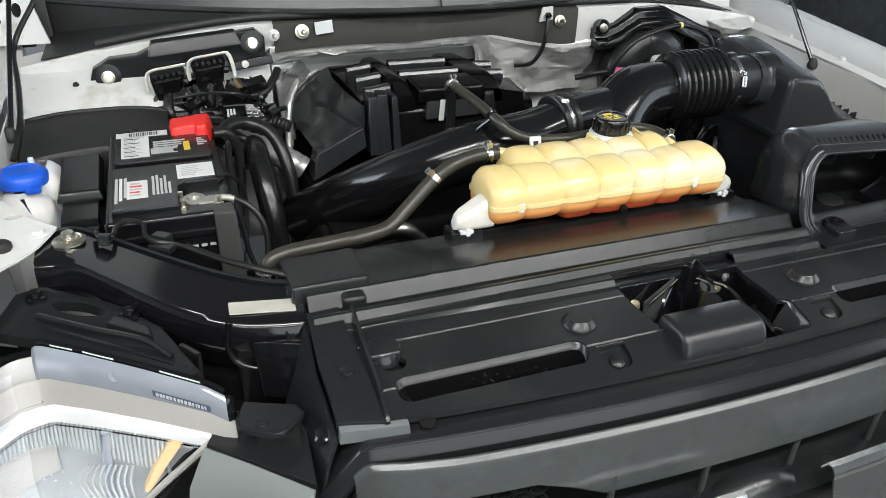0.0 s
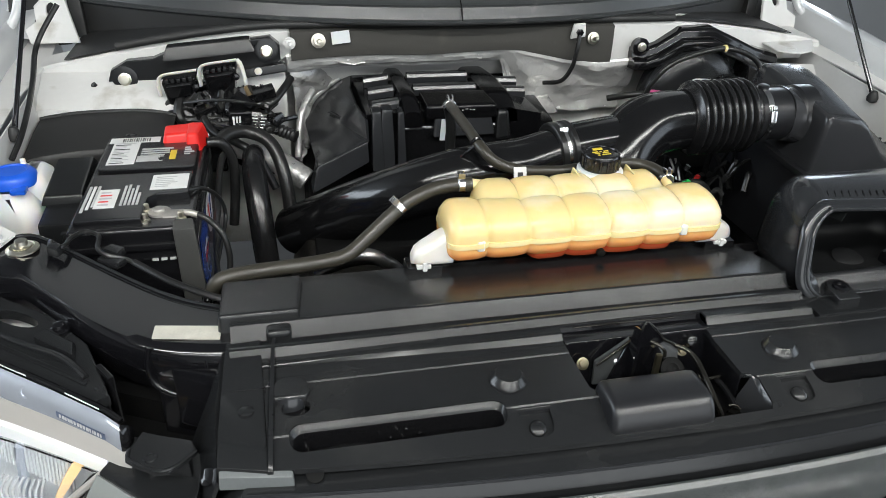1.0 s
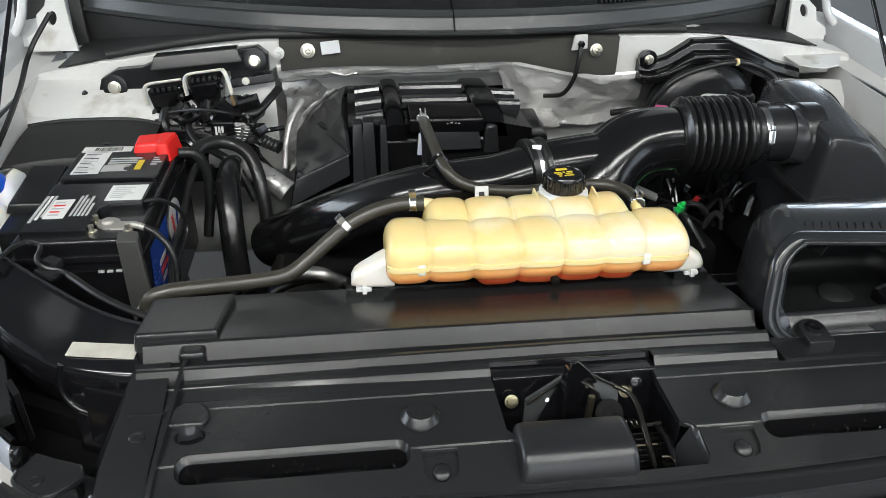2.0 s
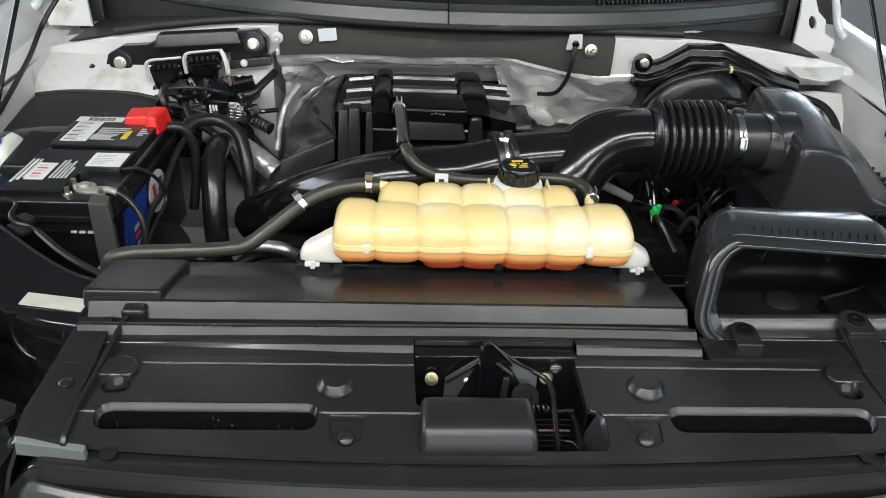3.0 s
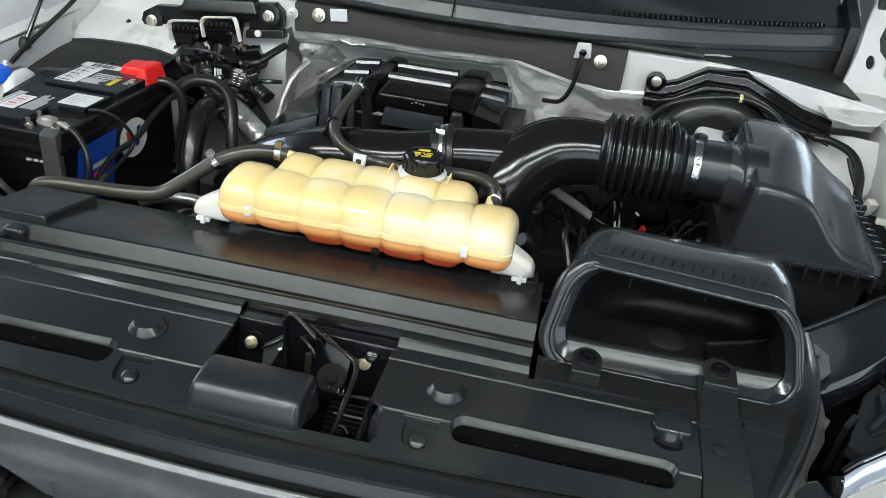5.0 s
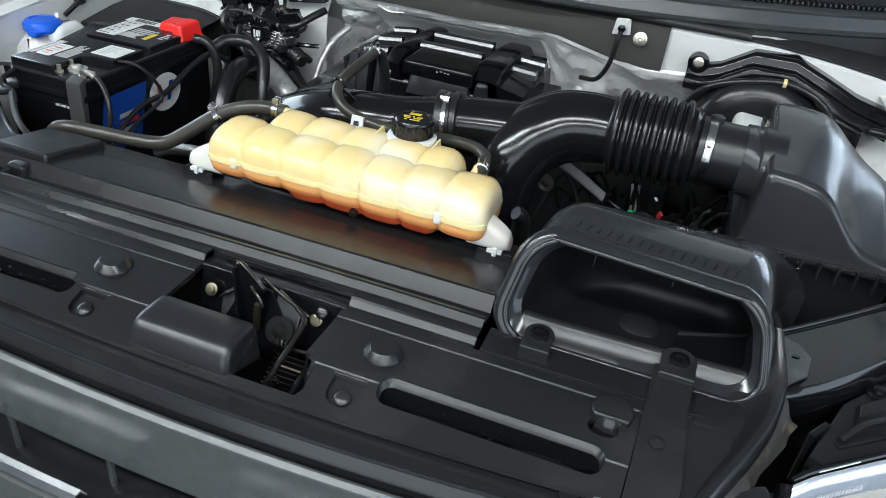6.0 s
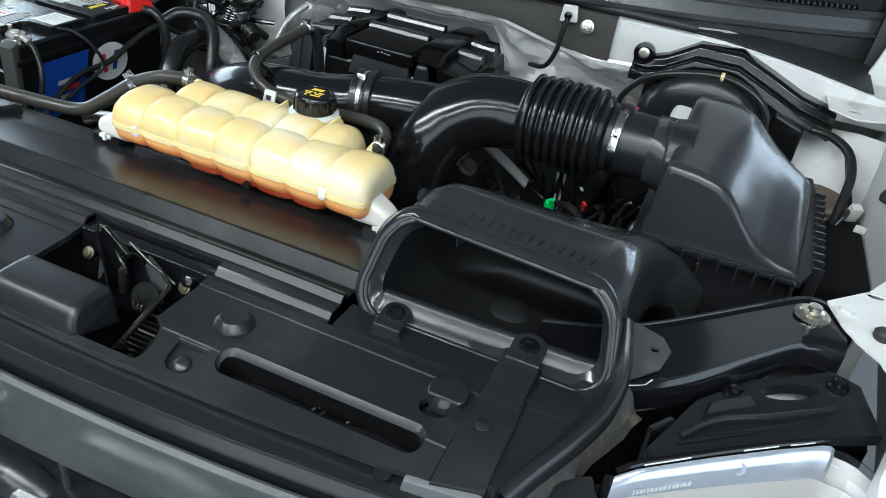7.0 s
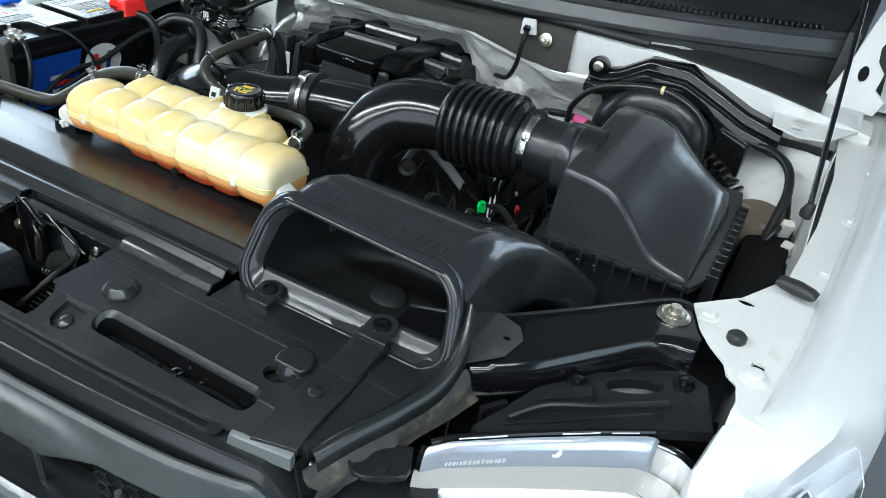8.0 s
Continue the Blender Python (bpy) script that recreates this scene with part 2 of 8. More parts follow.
def solid(name, bm, mat, label, category, base, group="", kind="", angle=38):
    """A thing of one single mesh, given in world metres."""
    bmesh.ops.translate(bm, verts=bm.verts[:], vec=-Vector(base))
    ob = even_shading(new(name, to_data(name, bm, mat, angle)))
    ob.location = base
    ob["base_x"], ob["base_y"], ob["base_z"] = base
    return tagged(ob, label, category, group, kind)


def join(*many):
    out = bmesh.new()
    for bm in many:
        me = bpy.data.meshes.new("tmp")
        bm.to_mesh(me)
        bm.free()
        out.from_mesh(me)
        bpy.data.meshes.remove(me)
    return out


def bevelled(bm, width, seg=2, angle=30):
    if width:
        bmesh.ops.recalc_face_normals(bm, faces=bm.faces[:])
        bm.normal_update()
        edges = [e for e in bm.edges if len(e.link_faces) == 2 and e.calc_face_angle(0) > radians(angle)]
        bmesh.ops.bevel(bm, geom=edges, offset=width, segments=seg, profile=0.6, affect="EDGES", clamp_overlap=True)
    return bm


def hexa(corners, bev=0.0, seg=2):
    """A block from eight corners: four of the bottom, then the four above them."""
    bm = bmesh.new()
    v = [bm.verts.new(c) for c in corners]
    for f in ((3, 2, 1, 0), (4, 5, 6, 7), (0, 1, 5, 4), (1, 2, 6, 5), (2, 3, 7, 6), (3, 0, 4, 7)):
        bm.faces.new([v[i] for i in f])
    return bevelled(bm, bev, seg)


def box(x0, x1, y0, y1, z0, z1, bev=0.0, seg=2):
    return hexa([(x0, y0, z0), (x1, y0, z0), (x1, y1, z0), (x0, y1, z0), (x0, y0, z1), (x1, y0, z1), (x1, y1, z1), (x0, y1, z1)], bev, seg)


def turned(bm, centre, rx=0, ry=0, rz=0):
    c = Vector(centre)
    m = Matrix.Translation(c) @ Euler([radians(a) for a in (rx, ry, rz)]).to_matrix().to_4x4() @ Matrix.Translation(-c)
    bmesh.ops.transform(bm, matrix=m, verts=bm.verts[:])
    return bm


def mirrored(bm, s):
    if s < 0:
        bmesh.ops.scale(bm, vec=(-1, 1, 1), verts=bm.verts[:])
        bmesh.ops.reverse_faces(bm, faces=bm.faces[:])
    return bm


def plate(outline, bottom, top, holes=(), bev=0.0, cuts=(), seg=2):
    """A plate over an outline in plan, with holes; bottom and top are heights, or functions of x and y. cuts: y at which it may kink."""
    bm = bmesh.new()
    for loop in (outline, *holes):
        v = [bm.verts.new((x, y, 0)) for x, y in loop]
        for a, b in zip(v, v[1:] + v[:1]):
            bm.edges.new((a, b))
    bmesh.ops.triangle_fill(bm, use_beauty=True, use_dissolve=False, edges=bm.edges[:], normal=(0, 0, 1))
    for y in cuts:
        bmesh.ops.bisect_plane(bm, geom=bm.verts[:] + bm.edges[:] + bm.faces[:], dist=1e-5, plane_co=(0, y, 0), plane_no=(0, 1, 0))
    if not cuts:
        bmesh.ops.dissolve_limit(bm, angle_limit=0.01, verts=bm.verts[:], edges=bm.edges[:])
    zt = top if callable(top) else (lambda x, y: top)
    zb = bottom if callable(bottom) else (lambda x, y: bottom)
    low = bmesh.ops.duplicate(bm, geom=bm.verts[:] + bm.edges[:] + bm.faces[:])
    lows = [g for g in low["geom"] if isinstance(g, bmesh.types.BMVert)]
    lowset = set(lows)
    ups = [v for v in bm.verts if v not in lowset]
    rim = [e for e in bm.edges if e.is_boundary and e.verts[0] not in lowset]
    pairs = [(e.verts[0], e.verts[1], low["vert_map"][e.verts[0]], low["vert_map"][e.verts[1]]) for e in rim]
    for v in ups:
        v.co.z = zt(v.co.x, v.co.y)
    for v in lows:
        v.co.z = zb(v.co.x, v.co.y)
    for a, b, c, d in pairs:
        bm.faces.new((a, b, d, c))
    bmesh.ops.recalc_face_normals(bm, faces=bm.faces[:])
    if bev:
        edges = [e for e in bm.edges if len(e.link_faces) == 2 and e.calc_face_angle(0) > radians(60) and min(v.co.z - zb(v.co.x, v.co.y) for v in e.verts) > 1e-4]
        bmesh.ops.bevel(bm, geom=edges, offset=bev, segments=seg, profile=0.6, affect="EDGES", clamp_overlap=True)
    return bm


def rounded(x0, x1, y0, y1, r, n=5):
    """A rounded rectangle's outline."""
    out = []
    for cx, cy, a in ((x1 - r, y1 - r, 0), (x0 + r, y1 - r, 90), (x0 + r, y0 + r, 180), (x1 - r, y0 + r, 270)):
        out += [(cx + r * math.cos(radians(a + 90 * i / n)), cy + r * math.sin(radians(a + 90 * i / n))) for i in range(n + 1)]
    return out


def loft(rings, caps=(True, True), closed=True):
    bm = bmesh.new()
    vs = [[bm.verts.new(p) for p in ring] for ring in rings]
    n = len(vs[0])
    for a, b in zip(vs, vs[1:]):
        for i in range(n if closed else n - 1):
            j = (i + 1) % n
            bm.faces.new((a[i], a[j], b[j], b[i]))
    if caps[0] and closed:
        bm.faces.new(vs[0][::-1])
    if caps[1] and closed:
        bm.faces.new(vs[-1])
    return bm


def shell(bm, thick):
    """Gives an open surface a thickness."""
    bmesh.ops.recalc_face_normals(bm, faces=bm.faces[:])
    bmesh.ops.solidify(bm, geom=bm.faces[:], thickness=thick)
    return bm


def spline(points, steps=6):
    p = [Vector(q) for q in points]
    p = [2 * p[0] - p[1]] + p + [2 * p[-1] - p[-2]]
    out = []
    for i in range(1, len(p) - 2):
        for k in range(steps):
            u = k / steps
            out.append(0.5 * (2 * p[i] + (p[i + 1] - p[i - 1]) * u + (2 * p[i - 1] - 5 * p[i] + 4 * p[i + 1] - p[i + 2]) * u * u + (3 * p[i] - p[i - 1] - 3 * p[i + 1] + p[i + 2]) * u ** 3))
    return out + [p[-2]]


def tube(points, radius, seg=14, steps=6, flat=1.0, bore=0.0):
    """A hose or pipe along a smooth line; radius is one number, or one for each point."""
    line = spline(points, steps)
    radii = [radius] * len(line) if not isinstance(radius, (list, tuple)) else [v.x for v in spline([(r, 0, 0) for r in radius], steps)]
    rings, side = [], None
    for i, p in enumerate(line):
        way = (line[min(i + 1, len(line) - 1)] - line[max(i - 1, 0)]).normalized()
        if side is None:
            side = way.orthogonal().normalized()
        side = (side - way * side.dot(way)).normalized()
        up = way.cross(side)
        rings.append([p + radii[i] * (math.cos(2 * math.pi * k / seg) * side + flat * math.sin(2 * math.pi * k / seg) * up) for k in range(seg)])
    return loft(rings)


def turned_form(centre, axis, profile, seg=24):
    """A body of revolution: profile of (radius, height along the axis)."""
    q = Vector(axis).normalized().to_track_quat("Z", "Y").to_matrix()
    rings = [[Vector(centre) + q @ Vector((r * math.cos(2 * math.pi * k / seg), r * math.sin(2 * math.pi * k / seg), h)) for k in range(seg)] for r, h in profile]
    return loft(rings)


def sweep(profile, xs, shift, thick):
    """A strip with the profile (y, z) swept across the car at the stations xs; shift(x) gives its offset in y and z."""
    rings = [[(x, y + shift(x)[0], z + shift(x)[1]) for y, z in profile] for x in xs]
    return shell(loft(rings, (False, False), closed=False), thick)


def bolt(parent, place, r=0.007, axis=(0, 0, 1), mat=None, washer=1.7, name="bolt"):
    p, a = Vector(place), Vector(axis).normalized()
    head = turned_form(p, a, [(r * washer, 0), (r * washer, r * 0.25), (r * 1.05, r * 0.32), (r, r * 0.9), (r * 0.8, r)], 6 if washer < 1.2 else 18)
    return part(name, head, mat or ZINC, parent)


# ---- the workshop ----
def workshop():
    solid("floor", box(-5, 5, -5, 5, -0.1, 0), CONCRETE, "grey stained concrete workshop floor", "floor", (0, 0, 0), kind="structure")
    solid("ceiling", box(-5, 5, -5, 5, 3.2, 3.3), CEILING, "grey painted workshop ceiling", "ceiling", (0, 0, 3.2), kind="structure")
    solid("wall_west", join(box(-5.1, -5, -5, 0, 0, 3.2), box(-5.1, -5, 4, 5, 0, 3.2), box(-5.1, -5, 0, 4, 0, 1.6), box(-5.1, -5, 0, 4, 3.1, 3.2)), WALLPAINT, "grey workshop wall with a high window", "wall", (-5, 0, 0), kind="structure")
    high = solid("window_2", join(box(-4.93, -4.88, 0, 0.06, 1.6, 3.1, 0.006), box(-4.93, -4.88, 3.94, 4, 1.6, 3.1, 0.006), box(-4.93, -4.88, 0.06, 3.94, 1.6, 1.66, 0.006), box(-4.93, -4.88, 0.06, 3.94, 3.04, 3.1, 0.006)), CASTING, "dark steel high window in the side wall", "window", (-4.9, 2, 1.6), kind="structure")
    for y in (1.0, 2.0, 3.0):
        part("window_bar", box(-4.925, -4.89, y - 0.03, y + 0.03, 1.66, 3.04, 0.004), CASTING, high)
    solid("wall_east", join(box(5, 5.1, -5, -3.2, 0, 3.2), box(5, 5.1, 0.8, 5, 0, 3.2), box(5, 5.1, -3.2, 0.8, 3.15, 3.2)), WALLPAINT, "grey workshop wall with an open side door", "wall", (5, 0, 0), kind="structure")
    window = solid("window_1", join(box(1.60, 1.68, 4.88, 4.93, 1.25, 3.05, 0.006), box(4.52, 4.60, 4.88, 4.93, 1.25, 3.05, 0.006), box(1.68, 4.52, 4.88, 4.93, 1.25, 1.33, 0.006), box(1.68, 4.52, 4.88, 4.93, 2.97, 3.05, 0.006)), CASTING, "dark steel window in the workshop wall", "window", (3.1, 4.9, 1.25), kind="structure")
    for x in (2.05, 2.55, 3.05, 3.55, 4.05):
        part("window_bar", box(x, x + 0.10, 4.89, 4.925, 1.33, 2.97, 0.004), CASTING, window)
    part("window_bar", box(1.68, 4.52, 4.895, 4.92, 2.08, 2.18, 0.004), CASTING, window)
    # unseen strip, added to stand for something dark on this side
    solid("trim", box(4.97, 5, 0.9, 4.9, 0, 1.1, 0.004), TRIMGREY, "dark grey strip added low on the workshop wall, out of view", "dado", (4.98, 3, 0), kind="structure")
    solid("wall_north", join(box(-5, 1.6, 5, 5.1, 0, 3.2), box(4.6, 5, 5, 5.1, 0, 3.2), box(1.6, 4.6, 5, 5.1, 0, 1.25), box(1.6, 4.6, 5, 5.1, 3.05, 3.2)), WALLPAINT, "grey workshop wall with a steel window", "wall", (0, 5, 0), kind="structure")
    solid("wall_south", join(box(-5, -2.2, -5.1, -5, 0, 3.2), box(2.8, 5, -5.1, -5, 0, 3.2), box(-2.2, 2.8, -5.1, -5, 3.1, 3.2)), WALLPAINT, "grey workshop wall with a wide open doorway", "wall", (0, -5, 0), kind="structure")
    for x, y in ((-1.25, -1.2), (1.25, -1.2), (-1.25, -2.4), (1.25, -2.4)):
            lamp = thing("ceiling_light", "long white twin-tube ceiling light", "ceiling light", (x, y, 3.2), "ceiling lights")
            part("housing", box(x - 1.22, x + 1.22, y - 0.13, y + 0.13, 3.10, 3.20, 0.01), PAPER, lamp)
            for dy in (-0.06, 0.06):
                part("light_tube", tube([(x - 1.15, y + dy, 3.075), (x, y + dy, 3.075), (x + 1.15, y + dy, 3.075)], 0.015, 10), TUBELIT, lamp)


# ---- car body ----
def lerp(table, v):
    """Straight-line lookup in rows of (key, value...)."""
    if v <= table[0][0]:
        return table[0][1:]
    for a, b in zip(table, table[1:]):
        if v <= b[0]:
            u = (v - a[0]) / (b[0] - a[0])
            return tuple(p + (q - p) * u for p, q in zip(a[1:], b[1:]))
    return table[-1][1:]


CAR = thing("car", "white car with its bonnet open over a black engine bay", "car", (0, 0.6, 0.0))


def fender(s):
    """Outer wing: rows of y, inner edge x and z, crest x and z, shoulder x and z."""
    rows = [(0.085, 0.822, 1.058, 0.850, 1.066, 0.900, 1.040), (0.125, 0.815, 1.094, 0.858, 1.106, 0.918, 1.078), (0.172, 0.826, 1.130, 0.872, 1.143, 0.938, 1.115), (0.19, 0.852, 1.139, 0.886, 1.156, 0.946, 1.130),
            (0.32, 0.874, 1.148, 0.910, 1.176, 0.970, 1.158), (0.60, 0.898, 1.166, 0.930, 1.198, 1.000, 1.182), (0.95, 0.918, 1.190, 0.948, 1.226, 1.015, 1.212), (1.60, 0.930, 1.240, 0.960, 1.280, 1.02, 1.262)]
    rings = []
    for i in range(31):
        y = 0.085 + 1.5 * (i / 30) ** 1.8
        a, az, b, bz, c, cz = lerp(rows, y)
        prof = [(a - 0.004, az - 0.020), (a, az - 0.002), (a + 0.008, az + 0.4 * (bz - az)), (b - 0.008, bz - 0.002), (b + 0.006, bz + 0.001), (0.5 * (b + c) + 0.004, 0.5 * (bz + cz) + 0.004), (c, cz), (c + 0.012, cz - 0.03), (c + 0.018, cz - 0.12), (c + 0.010, cz - 0.30), (c - 0.01, cz - 0.45)]
        limit = max(a + 0.014, 0.850 + 0.64 * (y - 0.085)) if y < 0.24 else 9.0
        ring, drop = [], 0.0
        for x, z in prof:
            if x > limit:
                drop += 0.006
                ring.append((limit, y, min(z, ring[-1][2]) - drop))
            else:
                ring.append((x, y, z))
        rings.append(ring)
    bm = shell(loft(rings, (False, False), closed=False), 0.0015)
    return part("fender", mirrored(bm, s), WHITE, CAR, "glossy white painted wing")


def apron(s):
    """Flanged top of the inner wing with its wall, holes and bolts."""
    top = [(0.752, 0.338), (0.770, 0.296), (0.786, 0.272), (0.806, 0.250), (0.812, 0.232), (0.824, 0.222), (0.830, 0.186), (0.880, 0.182), (0.884, 0.32), (0.906, 0.62), (0.925, 1.0), (0.935, 1.30), (0.88, 1.30), (0.850, 1.02), (0.862, 0.80), (0.858, 0.62), (0.842, 0.46), (0.800, 0.385)]
    z = lambda x, y: 1.138 + 0.058 * max(0.0, y - 0.3)
    holes = [[(0.806 + 0.011 * math.cos(a), 0.378 + 0.006 * math.sin(a)) for a in [k * math.pi / 5 for k in range(10)]], rounded(0.832, 0.846, 0.262, 0.272, 0.003, 2)]
    bm = plate(top, lambda x, y: z(x, y) - 0.003, z, holes)
    part("inner_wing_flange", mirrored(bm, s), PRIMER, CAR, "white inner wing flange with bolts and holes")
    wall = loft([[(0.848 + 0.012 * math.sin(6 * y), y, 0.70), (0.846, y, 1.02), (0.852 + 0.05 * max(0, y - 0.8), y, z(0, y) - 0.003)] for y in [0.45 + 0.06 * i for i in range(13)]], (False, False), closed=False)
    part("inner_wing_wall", mirrored(shell(wall, 0.002), s), PRIMER, CAR, "dull white inner wing wall")
    for x, y, r in ((0.772, 0.325, 0.0075), (0.838, 0.244, 0.009), (0.882, 0.50, 0.006), (0.90, 0.66, 0.007), (0.912, 0.84, 0.006)):
        bolt(CAR, (s * x, y, z(x, y)), r, mat=PRIMER, washer=1.8)
    part("rubber_stop", mirrored(turned_form((0.809, 0.296, z(0, 0.3)), (0, 0, 1), [(0.009, 0), (0.011, 0.003), (0.011, 0.009), (0.008, 0.012), (0.003, 0.0125)]), s), SEAL, CAR, "round black rubber stop")
    part("rubber_buffer", mirrored(turned(loft([rounded_ring for rounded_ring in [[(x, 0.411 + 0.010 * math.cos(k * math.pi / 6), 1.166 + h * math.sin(k * math.pi / 6)) for k in range(12)] for x, h in ((0.829, 0.005), (0.833, 0.0075), (0.852, 0.010), (0.871, 0.0075), (0.876, 0.004))]]), (0.85, 0.41, 1.166), rz=-14), s), SEAL, CAR, "black rubber bonnet buffer")
    part("fender_bracket", mirrored(hexa([(0.826, 0.166, 1.120), (0.868, 0.156, 1.120), (0.868, 0.172, 1.120), (0.828, 0.182, 1.120), (0.826, 0.176, 1.140), (0.870, 0.166, 1.140), (0.870, 0.184, 1.1405), (0.828, 0.194, 1.1405)], 0.002), s), PRIMER, CAR, "folded white sheet bracket")
    part("wing_liner", mirrored(hexa([(0.50, 0.02, 0.74), (0.86, 0.14, 0.74), (0.86, 0.34, 0.74), (0.50, 0.20, 0.74), (0.50, 0.05, 0.985), (0.83, 0.19, 0.985), (0.83, 0.34, 0.985), (0.50, 0.20, 0.985)]), s), DEEP, CAR)


def rail(s):
    """Black painted tie bar from the wing flange to the radiator support: rows of x, front y, back y, height."""
    rows = [(0.775, 0.268, 0.330, 1.132), (0.735, 0.255, 0.338, 1.133), (0.690, 0.216, 0.312, 1.124), (0.630, 0.160, 0.268, 1.112), (0.570, 0.124, 0.226, 1.101), (0.520, 0.108, 0.195, 1.098), (0.46, 0.100, 0.172, 1.096)]
    rings = []
    for x, y0, y1, z in rows:
        rings.append([(x, y0 + 0.004, z - 0.074), (x, y0 - 0.007, z - 0.046), (x, y0 - 0.011, z - 0.030), (x, y0 - 0.008, z - 0.009), (x, y0, z - 0.0005), (x, y0 + 0.012, z), (x, 0.5 * (y0 + y1), z + 0.0005), (x, y1 - 0.006, z), (x, y1 - 0.002, z + 0.0022), (x, y1 + 0.003, z + 0.0024), (x, y1 + 0.006, z + 0.001), (x, y1 + 0.008, z - 0.06)])
    fine = []
    for k in range(len(rings[0])):
        fine.append(spline([r[k] for r in rings], 5))
    part("tie_bar", mirrored(loft([list(r) for r in zip(*fine)]), s), BLACKPAINT, CAR, "gloss black painted tie bar", 50)
    part("bar_edge", mirrored(tube(spline([(x, y1 + 0.001, z + 0.0032) for x, y0, y1, z in rows], 4), 0.0024, 8, 1), s), LIPRIM, CAR, "rolled back edge of the tie bar")
    w = part("dished_washer", mirrored(turned_form((0.737, 0.306, 1.134), (0, 0, 1), [(0.020, 0), (0.020, 0.002), (0.015, 0.005), (0.014, 0.0035), (0.009, 0.004)]), s), ZINC, CAR, "zinc washer and bolt")
    part("bolt", mirrored(turned_form((0.737, 0.306, 1.138), (0, 0, 1), [(0.012, 0), (0.012, 0.002), (0.008, 0.003), (0.0075, 0.009), (0.006, 0.010)], 12), s), ZINC, w)
    # end of the bar with the deep pocket behind the lamp
    part("support_side", mirrored(hexa([(0.46, 0.03, 0.86), (0.56, 0.075, 0.86), (0.56, 0.12, 0.86), (0.46, 0.10, 0.86), (0.46, 0.092, 1.088), (0.565, 0.118, 1.094), (0.565, 0.19, 1.094), (0.46, 0.17, 1.088)], 0.006), s), BLACKPAINT, CAR)
    part("support_pocket", mirrored(hexa([(0.486, 0.050, 1.010), (0.540, 0.080, 1.010), (0.540, 0.100, 1.010), (0.486, 0.080, 1.010), (0.486, 0.083, 1.074), (0.545, 0.104, 1.076), (0.545, 0.12, 1.076), (0.486, 0.10, 1.074)], 0.004), s), BLACKPAINT, CAR)
    part("pocket_bead", mirrored(tube([(0.566, 0.118, 1.098), (0.571, 0.114, 1.070), (0.562, 0.108, 1.046), (0.535, 0.099, 1.036), (0.510, 0.091, 1.033), (0.502, 0.092, 1.046), (0.504, 0.101, 1.086)], 0.0042, 10, 4), s), BLACKPAINT, CAR)
    part("lower_apron", mirrored(hexa([(0.54, 0.10, 0.75), (0.84, 0.22, 0.75), (0.84, 0.24, 0.75), (0.54, 0.12, 0.75), (0.54, 0.10, 1.02), (0.84, 0.25, 1.02), (0.84, 0.27, 1.02), (0.54, 0.12, 1.02)]), s), DEEP, CAR)


def crumple(u, v, seed):
    """Depth of sharp-edged folds, in metres, at a place on a sheet of foil."""
    rnd = random.Random(seed)
    h = 0.0
    u += 0.012 * noise.noise((u * 14, v * 14, seed))
    for size, depth in ((0.110, 0.018), (0.075, 0.012), (0.045, 0.006), (0.024, 0.0026)):
        a = rnd.uniform(0.2, 2.9)
        t = (u * math.cos(a) + v * math.sin(a)) / size + rnd.random() + 0.5 * noise.noise((u * 9 + seed, v * 9, size * 100))
        h += depth * abs((t % 1.0) - 0.5)
    return h


